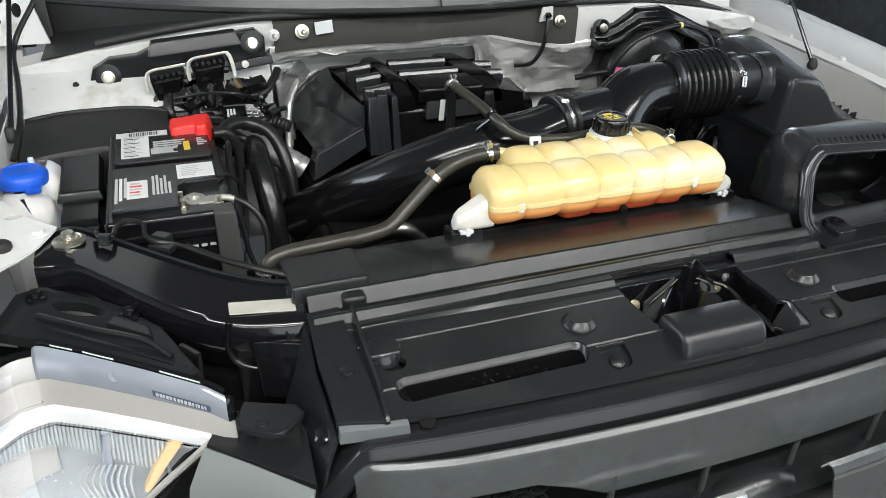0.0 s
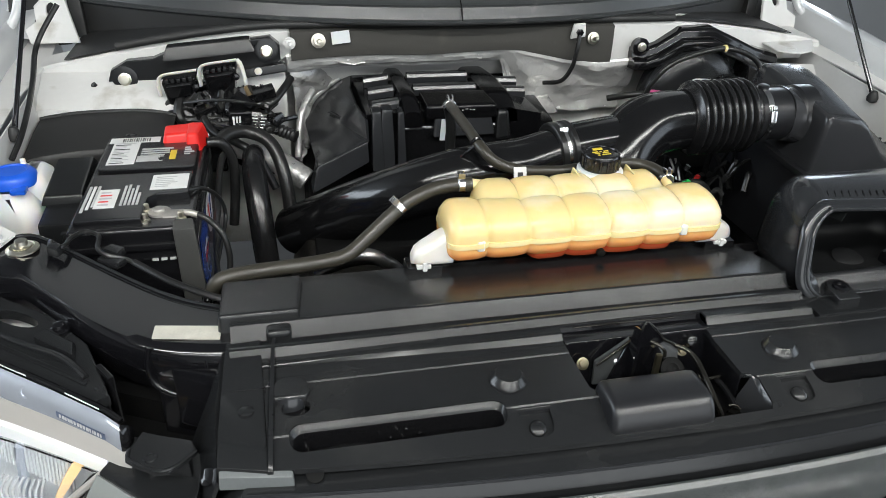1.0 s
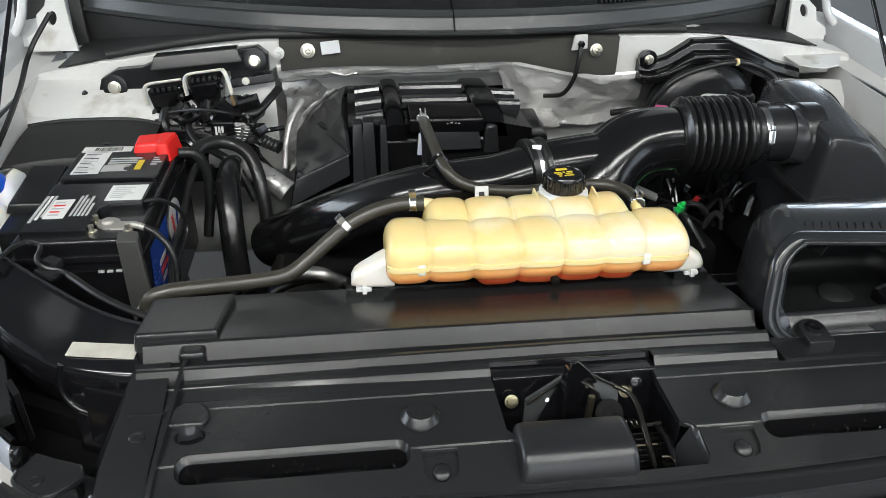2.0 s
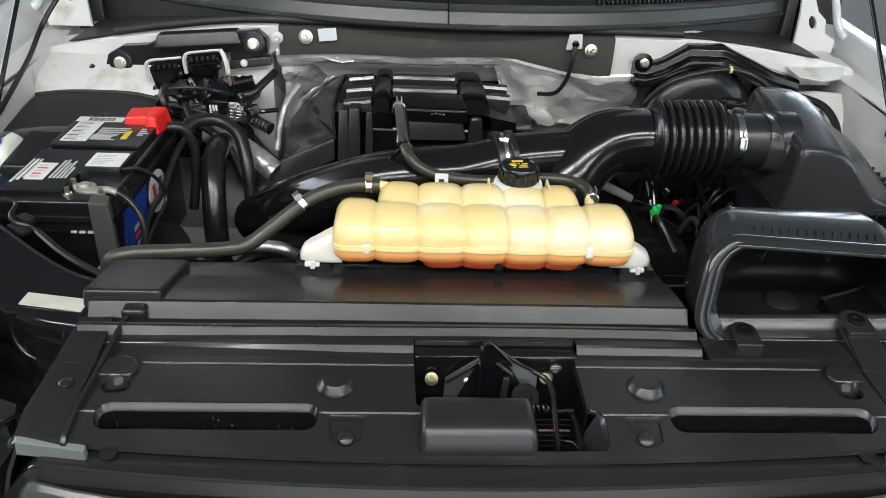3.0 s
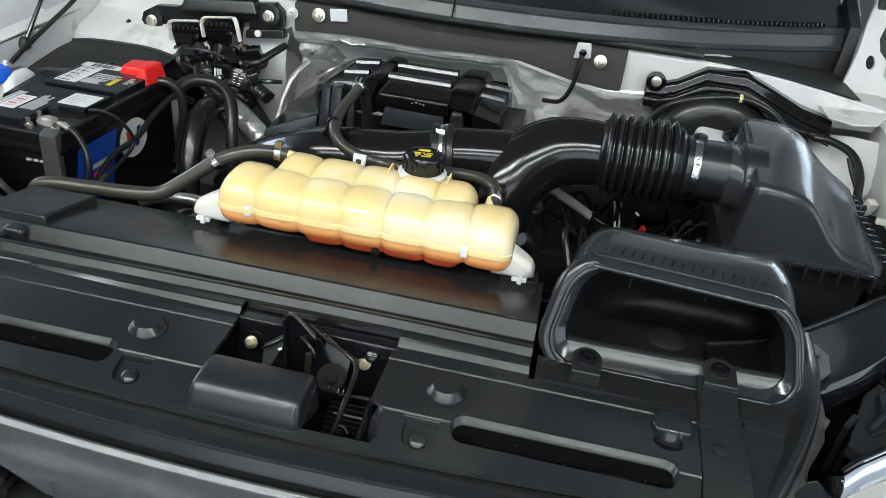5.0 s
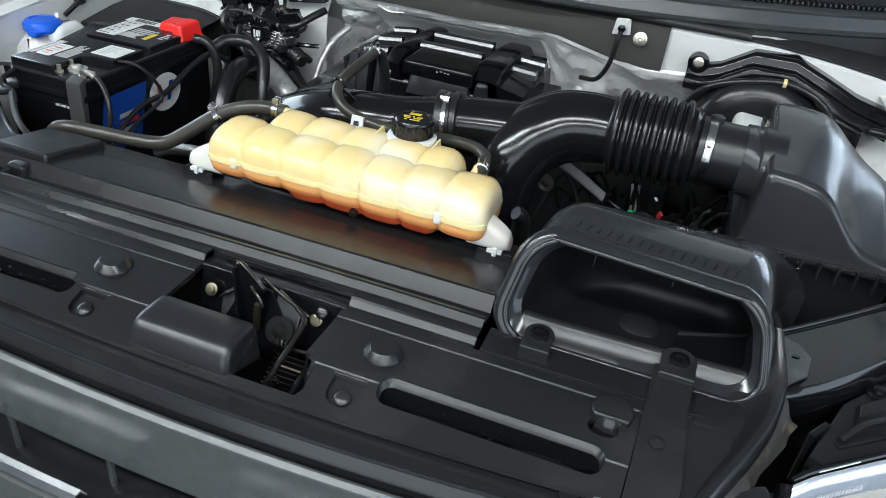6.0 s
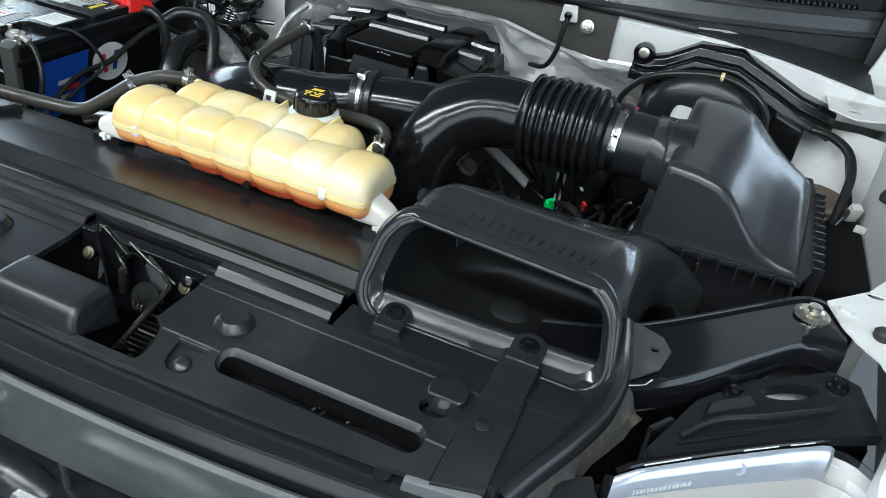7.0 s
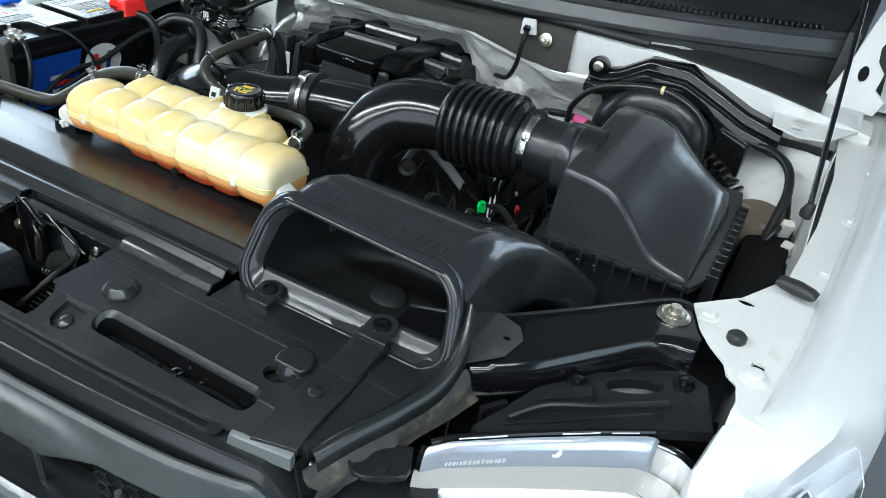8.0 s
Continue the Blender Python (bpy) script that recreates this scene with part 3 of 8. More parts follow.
def body_shell():
    # firewall with its upper ledge
    ys = lambda x: 0.955 + 0.035 * (abs(x) > 0.6) * (abs(x) - 0.6)
    xs = [-0.90 + 0.06 * i for i in range(31)]
    edge = lambda x: 1.246 - 0.22 * max(0.0, abs(x - 0.05) - 0.45) ** 1.5
    def wall_ring(x):
        """Upright below, a ledge under the scuttle; behind the foil it starts at the felt's hem."""
        y, e = ys(x), edge(x)
        if -0.385 < x < 0.345:
            h = 1.191 - 0.034 * min(1.0, max(0.0, (x - 0.12) / 0.20))
            return [(x, y + 0.13, 0.70), (x, y + 0.13, 1.02), (x, y + 0.125, 1.06), (x, y + 0.022, h + 0.004), (x, y, h + 0.014), (x, y, e - 0.006), (x, y + 0.005, e), (x, y + 0.07, e + 0.004)]
        return [(x, y + 0.10, 0.70), (x, y + 0.10, 1.10), (x, y + 0.060, 1.138), (x, y + 0.004, 1.150), (x, y, 1.162), (x, y, e - 0.006), (x, y + 0.005, e), (x, y + 0.07, e + 0.004)]

    rings = [wall_ring(x) for x in xs]
    part("firewall", shell(loft(rings, (False, False), closed=False), 0.002), PRIMER, CAR, "white painted bulkhead")
    # felt pad over the middle
    hem = lambda x: 1.191 + 0.003 * math.sin(17 * x) - 0.034 * min(1.0, max(0.0, (x - 0.12) / 0.20)) - 0.006 * max(0.0, -x - 0.15) / 0.15
    felt = [[(x, ys(x) - 0.009, hem(x)), (x, ys(x) - 0.013, hem(x) + 0.012), (x, ys(x) - 0.013, 1.216), (x, ys(x) - 0.011, edge(x) - 0.004), (x, ys(x) + 0.03, edge(x) + 0.008)] for x in [-0.37 + 0.0357 * i for i in range(21)]]
    part("felt_pad", shell(loft(felt, (False, False), closed=False), 0.006), FELT, CAR, "grey felt strip along the bulkhead")
    # foil insulation that hangs out below the felt, uneven
    foil = []
    for i in range(121):
        x = -0.38 + 0.00667 * i
        u = min(1.0, max(0.0, (x - 0.09) / 0.05))
        u = u * u * (3 - 2 * u)
        top = hem(x)
        back = [(0.955, top + 0.012), (0.956, top + 0.002), (0.960, top - 0.010), (0.966, top - 0.018), (0.972, top - 0.022), (0.975, top - 0.024), (0.977, top - 0.026), (0.979, top - 0.028), (0.981, top - 0.030)]
        hang = [(0.949, top + 0.008), (0.950, top - 0.006), (0.966, top - 0.022), (0.982, top - 0.045), (0.994, top - 0.066), (1.006, 1.080), (1.016, 1.065), (1.026, 1.045), (1.030, 1.02)]
        row = []
        for q in range(25):
            k = min(7, q // 3)
            w = q / 3 - k
            pts = [tuple(c[j] + (d[j] - c[j]) * u for j in (0, 1)) for c, d in ((back[k], hang[k]), (back[k + 1], hang[k + 1]))]
            y, z = (pts[0][j] + (pts[1][j] - pts[0][j]) * w for j in (0, 1))
            f = (0.3 if q < 4 else 1.0) * (0.45 + 0.55 * u)
            row.append((x, y - 0.002 * (q > 0) + f * (crumple(x, z, 3) - 0.010), z + f * 0.5 * (crumple(x, z, 8) - 0.010)))
        foil.append(row)
    part("foil_insulation", shell(loft(foil, (False, False), closed=False), 0.002), FOIL, CAR, "crinkled silver heat insulation", 16)
    dark = [[(x, 0.972, hem(x) - 0.014), (x, 1.03, 1.150), (x, 1.070, 1.10), (x, 1.072, 1.00)] for x in (-0.24, -0.15, -0.05, 0.04, 0.11)]
    part("bulkhead_mat", shell(loft(dark, (False, False), closed=False), 0.004), DEEP, CAR, "black insulating mat below the foil")
    # rubber seal along the ledge
    seal = [(x, ys(x) - 0.002, edge(x) + 0.010) for x in [-0.71 + 0.05 * i for i in range(25)]]
    part("bonnet_seal", tube(seal, 0.0085, 10, 3), SEAL, CAR, "black rubber seal along the scuttle")
    # black trough, scuttle panel, its vent and the windscreen, all curved in plan
    yv = lambda x: 0.905 + 0.40 * x * x
    xs = [-0.81 + 0.054 * i for i in range(31)]
    trough = [[(x, ys(x) - 0.002, edge(x) + 0.004), (x, max(ys(x), yv(x)) + 0.004, min(edge(x), 1.24) + 0.004), (x, yv(x) + 0.004, 1.2665)] for x in xs]
    part("scuttle_trough", shell(loft(trough, (False, False), closed=False), 0.002), SEAL, CAR, "black rubber trough")
    scuttle = [[(x, yv(x) + 0.002, 1.258), (x, yv(x) - 0.006, 1.263), (x, yv(x) - 0.007, 1.2665), (x, yv(x) + 0.004, 1.270), (x, yv(x) + 0.014, 1.292), (x, yv(x) + 0.012, 1.297), (x, yv(x) + 0.020, 1.301), (x, yv(x) + 0.034, 1.304)] for x in xs]
    part("scuttle_panel", shell(loft(scuttle, (False, False), closed=False), 0.003), COWLPL, CAR, "weathered grey plastic scuttle panel", 25)
    deck = [[(x, yv(x) + 0.033, 1.303), (x, yv(x) + 0.040, 1.309), (x, yv(x) + 0.16, 1.352)] for x in xs]
    part("scuttle_deck", shell(loft(deck, (False, False), closed=False), 0.003), SATIN, CAR, "black ribbed deck below the windscreen")
    for i in range(44):
        x = 0.30 + 0.0105 * i
        part("vent_rib", turned(box(x, x + 0.005, yv(x) + 0.030, yv(x) + 0.048, 1.306, 1.3135, 0.001, 1), (x, yv(x) + 0.04, 1.31), rz=math.degrees(math.atan(0.8 * x))), SATIN, CAR)
    part("deck_seam", tube([(-0.018, yv(0) - 0.006, 1.270), (-0.018, yv(0) + 0.012, 1.296), (-0.018, yv(0) + 0.04, 1.312), (-0.018, yv(0) + 0.15, 1.352)], 0.0015, 6), DEEP, CAR)
    screen = [[(x, yv(x) + 0.15, 1.350), (x, yv(x) + 0.60, 1.62), (x, yv(x) + 1.1, 1.92)] for x in xs]
    part("windscreen", shell(loft(screen, (False, False), closed=False), 0.005), WINDSCREEN, CAR, "dark tinted windscreen")
    for s in (-1, 1):
        part("scuttle_end", hexa([(s * 0.80, yv(0.8) - 0.02, 1.19), (s * 0.83, yv(0.8) - 0.02, 1.19), (s * 0.83, yv(0.8) + 0.12, 1.19), (s * 0.80, yv(0.8) + 0.12, 1.19), (s * 0.805, yv(0.8) - 0.005, 1.315), (s * 0.83, yv(0.8) - 0.005, 1.315), (s * 0.84, yv(0.8) + 0.14, 1.36), (s * 0.815, yv(0.8) + 0.14, 1.36)], 0.004), SEAL, CAR)
    part("dashboard", box(-0.85, 0.85, 1.52, 2.2, 1.02, 1.20, 0.03), DEEP, CAR)
    part("engine_bay_floor", box(-0.85, 0.85, 0.0, 1.06, 0.55, 0.60), DEEP, CAR)
    part("radiator_front", box(-0.45, 0.45, 0.06, 0.11, 0.62, 1.06, 0.01), DEEP, CAR)
    part("front_bumper", hexa([(-0.93, -0.05, 0.35), (0.93, -0.05, 0.35), (0.93, 0.25, 0.35), (-0.93, 0.25, 0.35), (-0.93, -0.10, 0.70), (0.93, -0.10, 0.70), (0.93, 0.25, 0.70), (-0.93, 0.25, 0.70)], 0.05, 4), WHITE, CAR)
    bonnet = part("bonnet", hexa([(-0.86, 1.120, 1.40), (0.86, 1.120, 1.40), (0.86, 1.150, 1.40), (-0.86, 1.150, 1.40), (-0.80, 1.25, 2.45), (0.80, 1.25, 2.45), (0.80, 1.29, 2.45), (-0.80, 1.29, 2.45)], 0.01), WHITE, CAR, "raised white bonnet")
    part("bonnet_liner", hexa([(-0.50, 1.104, 1.46), (0.50, 1.104, 1.46), (0.50, 1.122, 1.46), (-0.50, 1.122, 1.46), (-0.46, 1.218, 2.36), (0.46, 1.218, 2.36), (0.46, 1.240, 2.36), (-0.46, 1.240, 2.36)], 0.006), LINER, bonnet, "dark insulating liner")
    for s in (-1, 1):
        wheel = part("wheel", turned_form((s * 0.72, 1.0, 0.36), (s, 0, 0), [(0.20, 0.0), (0.22, 0.01), (0.22, 0.20), (0.20, 0.21)], 32), STEEL, CAR)
        part("tyre", turned_form((s * 0.72, 1.0, 0.362), (s, 0, 0), [(0.22, 0.0), (0.33, 0.005), (0.358, 0.03), (0.362, 0.10), (0.358, 0.18), (0.33, 0.215), (0.22, 0.22)], 40), TYRE, wheel)
    for s in (-1, 1):
        if s > 0:
            part("hinge_plate", mirrored(plate([(0.735, 0.985), (0.745, 0.905), (0.79, 0.885), (0.835, 0.90), (0.88, 0.97), (0.88, 1.06), (0.76, 1.06)], lambda x, y: 1.184 + 0.1 * (y - 0.9), lambda x, y: 1.187 + 0.1 * (y - 0.9), [[(0.785 + 0.013 * math.cos(k * math.pi / 5), 0.915 + 0.006 * math.sin(k * math.pi / 5)) for k in range(10)]]), s), PRIMER, CAR, "white bonnet hinge plate")
        bm = plate([(0.80, 1.198), (0.895, 1.198), (0.905, 1.222), (0.884, 1.236), (0.888, 1.262), (0.872, 1.278), (0.868, 1.300), (0.882, 1.335), (0.895, 1.40), (0.862, 1.40), (0.838, 1.320), (0.828, 1.275), (0.815, 1.238)], 0.0, 0.008, [[(0.855 + 0.009 * math.cos(k * math.pi / 6), 1.256 + 0.013 * math.sin(k * math.pi / 6)) for k in range(12)]], 0.002)
        for v in bm.verts:
            v.co = (v.co.x, 1.075 + 0.8 * (v.co.y - 1.2) - v.co.z, v.co.y)
        part("bonnet_hinge", mirrored(bm, s), PRIMER, CAR, "white stamped bonnet hinge")
        part("hinge_pocket", mirrored(hexa([(0.84, 1.16, 1.17), (0.96, 1.14, 1.17), (0.96, 1.16, 1.17), (0.84, 1.18, 1.17), (0.86, 1.20, 1.42), (0.93, 1.20, 1.42), (0.93, 1.22, 1.42), (0.86, 1.22, 1.42)], 0.004), s), SEAL, CAR, "dark pocket behind the hinge")
        part("pocket_rim", mirrored(tube([(0.866, 1.165, 1.395), (0.886, 1.160, 1.375), (0.912, 1.14, 1.30), (0.926, 1.12, 1.245), (0.955, 1.09, 1.205)], [0.006, 0.008, 0.009, 0.010, 0.010], 10, 4), s), WHITE, CAR, "white rolled edge")
        foot, head = (s * 0.843, 0.690, 1.145), (s * 0.765, 1.13, 1.74)
        strut = part("gas_strut", tube([foot, tuple(0.5 * (a + b) for a, b in zip(foot, head)), head], [0.0045, 0.0045, 0.010], 10), BLACKPAINT, CAR, "thin black bonnet gas strut")
        part("ball_joint", turned_form((s * 0.843, 0.690, 1.132), (0, 0, 1), [(0.004, 0), (0.011, 0.004), (0.012, 0.012), (0.008, 0.022), (0.005, 0.026)]), SEAL, strut)
        pillar = loft([[(s * 0.90, 1.10, 1.20), (s * 0.96, 1.10, 1.20), (s * 0.98, 1.3, 1.25), (s * 0.90, 1.3, 1.24)], [(s * 0.86, 1.7, 1.62), (s * 0.92, 1.7, 1.62), (s * 0.94, 1.85, 1.64), (s * 0.86, 1.85, 1.63)]])
        part("windscreen_pillar", pillar, WHITE, CAR)
        fender(s)
        apron(s)
        rail(s)


workshop()
body_shell()


# ---- front: grille, radiator cover, latch, lamps ----
def bow(x):
    """How far the grille sweeps back away from its middle, and drops past its corner."""
    a = abs(x)
    return (0.14 * a * a, -1.22 * max(0.0, a - 0.462))


def cover_bow(x):
    a = abs(x)
    return 0.085 * a * a + (1.6 * (a - 0.42) ** 2 if a > 0.42 else 0.0)


def grille():
    g = thing("front_grille", "grey and black plastic grille surround under the radiator cover", "grille", (0, -0.12, 0.80))
    half = [0.042 * i for i in range(1, 11)] + [0.448, 0.458, 0.466, 0.476, 0.50, 0.53, 0.56]
    xs = [-x for x in half[::-1]] + [0.0] + half
    part("top_strip", sweep([(-0.074, 1.050), (-0.078, 1.0615), (-0.082, 1.0635), (-0.100, 1.0640), (-0.1155, 1.0640), (-0.1195, 1.0630), (-0.1225, 1.0590), (-0.1285, 1.0490), (-0.1300, 1.036)], xs, bow, 0.002), SATIN, g, angle=20)
    part("strip_bead", tube([(x, -0.1195 + bow(x)[0], 1.0622 + bow(x)[1]) for x in xs if abs(x) < 0.47], 0.0022, 8, 1), LIPRIM, g, "bright rounded edge of the strip")
    part("dark_channel", sweep([(-0.122, 1.042), (-0.1275, 1.022), (-0.133, 1.018), (-0.1375, 1.038)], xs, bow, 0.002), DEEP, g)

    def band_bow(x):
        y, z = bow(x)
        return y + 0.9 * max(0.0, abs(x) - 0.35) ** 2, z

    low = lambda x: 1 - 0.48 * min(1.0, max(0.0, (abs(x) - 0.235) / 0.03))
    band = [[(x, y + band_bow(x)[0], 1.050 + (z - 1.050) * (low(x) if z < 1.04 else 1.0) + band_bow(x)[1]) for y, z in [(-0.1365, 1.036), (-0.1385, 1.0495), (-0.1410, 1.0525), (-0.1440, 1.0530), (-0.1490, 1.0495), (-0.1505, 1.0465), (-0.1590, 0.9850), (-0.1595, 0.976), (-0.150, 0.970)]] for x in xs if abs(x) < 0.48]
    part("grey_band", shell(loft(band, (False, False), closed=False), 0.003), TRIMGREY, g, "matt grey plastic band", 25)
    part("grille_back", sweep([(-0.130, 1.02), (-0.115, 0.98), (-0.11, 0.80)], xs, bow, 0.003), DEEP, g)
    # honeycomb of the outer thirds, joined
    for s in (-1, 1):
        cells = []
        for i in range(10):
            for j in range(7):
                cx, cz = 0.285 + 0.0205 * i, 1.012 - 0.0175 * j - (0.00875 if i % 2 else 0)
                o, d0 = band_bow(cx)
                ring = [[(s * (cx + r * math.cos(k * math.pi / 3)), -0.150 + o + d, cz + d0 + r * 0.74 * math.sin(k * math.pi / 3)) for k in range(6)] for r, d in ((0.0132, 0), (0.0104, 0), (0.0096, 0.02), (0.0132, 0.02))]
                cells.append(loft(ring, (False, False)))
        tagged(part("honeycomb", join(*cells), SATIN, g, "black honeycomb mesh"), kind="stuff")
    for x in (-0.330, -0.200, -0.070, 0.065, 0.195, 0.325):
        part("grille_rod", tube([(x, -0.150, 0.995), (x, -0.150, 0.955), (x, -0.150, 0.918)], 0.0040, 8), TRIMGREY, g)
    part("dark_ledge", sweep([(-0.125, 0.930), (-0.160, 0.926), (-0.190, 0.922), (-0.19, 0.88)], [x for x in xs if abs(x) < 0.45], bow, 0.003), SATIN, g, "satin black ledge below the rods")
    for s in (-1, 1):
        wing = [s * (0.062 + 0.048 * i) for i in range(9)]
        part("chrome_bar", sweep([(-0.192, 0.962), (-0.198, 0.9735), (-0.206, 0.9745), (-0.211, 0.968), (-0.213, 0.960)], wing, bow, 0.002), REFLECT, g, "bright chrome cross bar")
        part("bar_face", sweep([(-0.2125, 0.961), (-0.222, 0.93), (-0.225, 0.88), (-0.21, 0.87)], wing, bow, 0.002), TRIMGREY, g, "grey face of the cross bar")
    base = turned_form((0.0, -0.165, 0.868), (0, -1, 0.2), [(0.075, 0.0), (0.074, 0.010), (0.066, 0.024), (0.050, 0.034), (0.01, 0.038)], 40)
    for v in base.verts:
        v.co.x *= 1.25
    part("badge_base", base, SATIN, g, "satin black domed badge base")
    rim = turned_form((0.0, -0.200, 0.850), (0, -1, 0.2), [(0.050, 0), (0.056, 0.004), (0.060, 0.010), (0.055, 0.014), (0.048, 0.010)], 40)
    for v in rim.verts:
        v.co.x *= 1.35
    part("badge_rim", rim, REFLECT, g, "oval chrome badge rim")
    part("lower_bar", sweep([(-0.19, 0.84), (-0.205, 0.83), (-0.205, 0.76), (-0.19, 0.75)], xs, bow, 0.004), TRIMGREY, g)


def cover_height(x, y):
    """Top of the radiator cover: a low ledge at the back, a flat, and a slope past the front crease."""
    if y > 0.0338:
        return 1.0922
    if y > -0.0425:
        return 1.0905
    return 1.0888 - 0.32 * (-0.0435 - min(y, -0.0435))


def radiator_cover():
    c = thing("radiator_cover", "satin black plastic cover over the radiator, with slots and clips", "engine cover", (0, 0.0, 1.05))
    front = [(-0.435 + 0.04833 * i, -0.092 + cover_bow(-0.435 + 0.04833 * i)) for i in range(19)]
    outline = front + [(0.440, 0.0485), (0.10, 0.0485), (0.099, -0.034), (0.1092, -0.0375), (0.1162, -0.0455), (0.1172, -0.073), (0.1122, -0.082), (0.040, -0.083), (0.040, -0.034), (-0.080, -0.034), (-0.085, -0.028), (-0.087, 0.0485), (-0.440, 0.0485)]
    holes, u_seat = [], [(-0.0175, -0.0485), (0.0175, -0.0485), (0.0175, -0.066), (0.0145, -0.074), (0.007, -0.0785), (-0.007, -0.0785), (-0.0145, -0.074), (-0.0175, -0.066)]
    for s in (-1, 1):
        holes.append(rounded(s * 0.3005 - 0.114, s * 0.3005 + 0.114, -0.0615, -0.0285, 0.014))
        holes.append([(s * 0.406 + 0.0155 * math.cos(k * math.pi / 8), -0.004 + 0.0125 * math.sin(k * math.pi / 8)) for k in range(16)])
        holes.append([(s * 0.157 + x, y) for x, y in u_seat])
    part("panel", plate(outline, lambda x, y: cover_height(x, y) - 0.007, cover_height, holes, 0.0016, (0.0345, 0.0332, -0.042, -0.0435)), SATIN, c, angle=20)
    # rear part: stepped beads, of which the first fades out to one side, and the shelf
    stations = [-0.475 + 0.0365 * i for i in range(21)]

    def bead(x):
        w = min(1.0, max(0.0, (x + 0.435) / 0.33))
        w = w * w * (3 - 2 * w)
        o = -0.010 * max(0, abs(x) - 0.2)
        wave = 0.0012 * math.sin(9 * x + 1)
        prof = [(0.047, 1.086), (0.0475, 1.0926), (0.064 - 0.0105 * w, 1.0934), (0.0665 - 0.0075 * w, 1.0945 + 0.0055 * w), (0.0675 - 0.006 * w, 1.0955 + 0.0055 * w), (0.0725, 1.0960 + 0.0045 * w), (0.0765, 1.0985 + 0.002 * w), (0.0830, 1.1078), (0.0855, 1.1085), (0.0895, 1.1080), (0.0925, 1.1020), (0.095, 1.0985), (0.112, 1.098)]
        return [(x, y + o, z + wave * (z > 1.1)) for y, z in prof]

    left = [x for x in stations if x < -0.10] + [-0.0875]
    right = [0.1045] + [x for x in stations if x > 0.12]
    for xs, first in ((left, 0), ([-0.0875, -0.03, 0.03, 0.1045], 5), (right, 0)):
        part("bead_rail", shell(loft([bead(x)[first:] for x in xs], (False, False), closed=False), 0.003), SATIN, c, angle=11)
    flat = lambda x: (-0.010 * max(0, abs(x) - 0.2), 0)
    part("shelf", sweep([(0.1085, 1.094), (0.1095, 1.0975), (0.1195, 1.1118), (0.1215, 1.1146), (0.1240, 1.1155), (0.130, 1.1125), (0.150, 1.1100), (0.170, 1.1065), (0.204, 1.1000), (0.2065, 1.0955), (0.255, 1.0895), (0.262, 1.085), (0.264, 1.06)], stations, flat, 0.003), SATIN, c, "satin black shelf below the coolant tank", angle=14)
    part("corner_pad", hexa([(-0.492, 0.128, 1.080), (-0.392, 0.126, 1.080), (-0.386, 0.238, 1.07), (-0.492, 0.238, 1.07), (-0.489, 0.136, 1.119), (-0.395, 0.134, 1.121), (-0.389, 0.234, 1.106), (-0.489, 0.234, 1.104)], 0.005, 3), SATIN, c)
    part("bead_boss", box(-0.435, -0.405, 0.102, 0.124, 1.092, 1.113, 0.007, 4), SATIN, c)
    random.seed(21)
    for s in (-1, 1):
        part("knob", turned_form((s * 0.172, 0.0, 1.0885), (0, 0, 1), [(0.0218, 0), (0.0215, 0.0030), (0.0208, 0.0045), (0.0158, 0.0105), (0.0145, 0.0115), (0.006, 0.0117)], 32), SATIN, c, "round raised boss", 25)
        # cut-off round lug with its push clip on the step below
        lug = [(s * (0.411 + 0.0215 * math.cos(radians(a))), 0.020 + 0.0215 * math.sin(radians(a))) for a in range(-40, 221, 20)]
        part("lug", plate(lug if s > 0 else lug[::-1], 1.0885, 1.0975, bev=0.004, seg=4), SATIN, c)
        wall = [[(s * (0.411 + 0.0165 * math.cos(radians(a))), 0.014 + d - 0.0135 * math.sin(radians(a)), z) for a in range(0, 181, 20)] for z, d in ((1.074, -0.006), (1.092, 0.002), (1.0968, 0.006))]
        part("lug_wall", shell(loft(wall if s > 0 else [w[::-1] for w in wall], (False, False), closed=False), 0.002), LIPRIM, c, "glossy rounded wall of the lug", 60)
        part("clip_well", mirrored(box(0.386, 0.426, -0.020, 0.008, 1.070, 1.075), s), DEEP, c)
        part("push_clip", turned_form((s * 0.4065, -0.006, 1.079), (0, 0, 1), [(0.0130, 0), (0.0130, 0.0025), (0.010, 0.0035), (0.002, 0.0036)], 18), GLOSSY, c)
        # push clip in a shallow seat, with a short lip above it
        seat = [(s * 0.157 + x * 1.08, y) for x, y in u_seat]
        part("clip_seat", plate(seat, lambda x, y: cover_height(x, y) - 0.0100, lambda x, y: cover_height(x, y) - 0.0056), SATIN, c)
        part("seat_lip", mirrored(hexa([(0.138, -0.0475, 1.078), (0.175, -0.0475, 1.078), (0.175, -0.0440, 1.078), (0.138, -0.0440, 1.078), (0.138, -0.0462, 1.0886), (0.175, -0.0462, 1.0886), (0.175, -0.0442, 1.0892), (0.138, -0.0442, 1.0892)], 0.0006, 1), s), SATIN, c)
        part("push_clip", turned_form((s * 0.157, -0.0655, 1.0758), (0, -0.36, 1), [(0.0098, 0), (0.0096, 0.0022), (0.0080, 0.0040), (0.0045, 0.0052), (0.001, 0.0055)], 18), SATIN, c)
        # slot: broad rear chamfer, deep sides, dim clutter inside
        lining = []
        for w, y0, y1, r, d in ((0.1142, -0.0617, -0.0283, 0.014, -0.0012), (0.1125, -0.0605, -0.0325, 0.013, -0.0055), (0.1110, -0.0598, -0.0345, 0.012, -0.0085)):
            lining.append([(x, y, cover_height(x, y if y > -0.05 else -0.0610) + d) for x, y in rounded(0.3005 - w, 0.3005 + w, y0, y1, r, 6)])
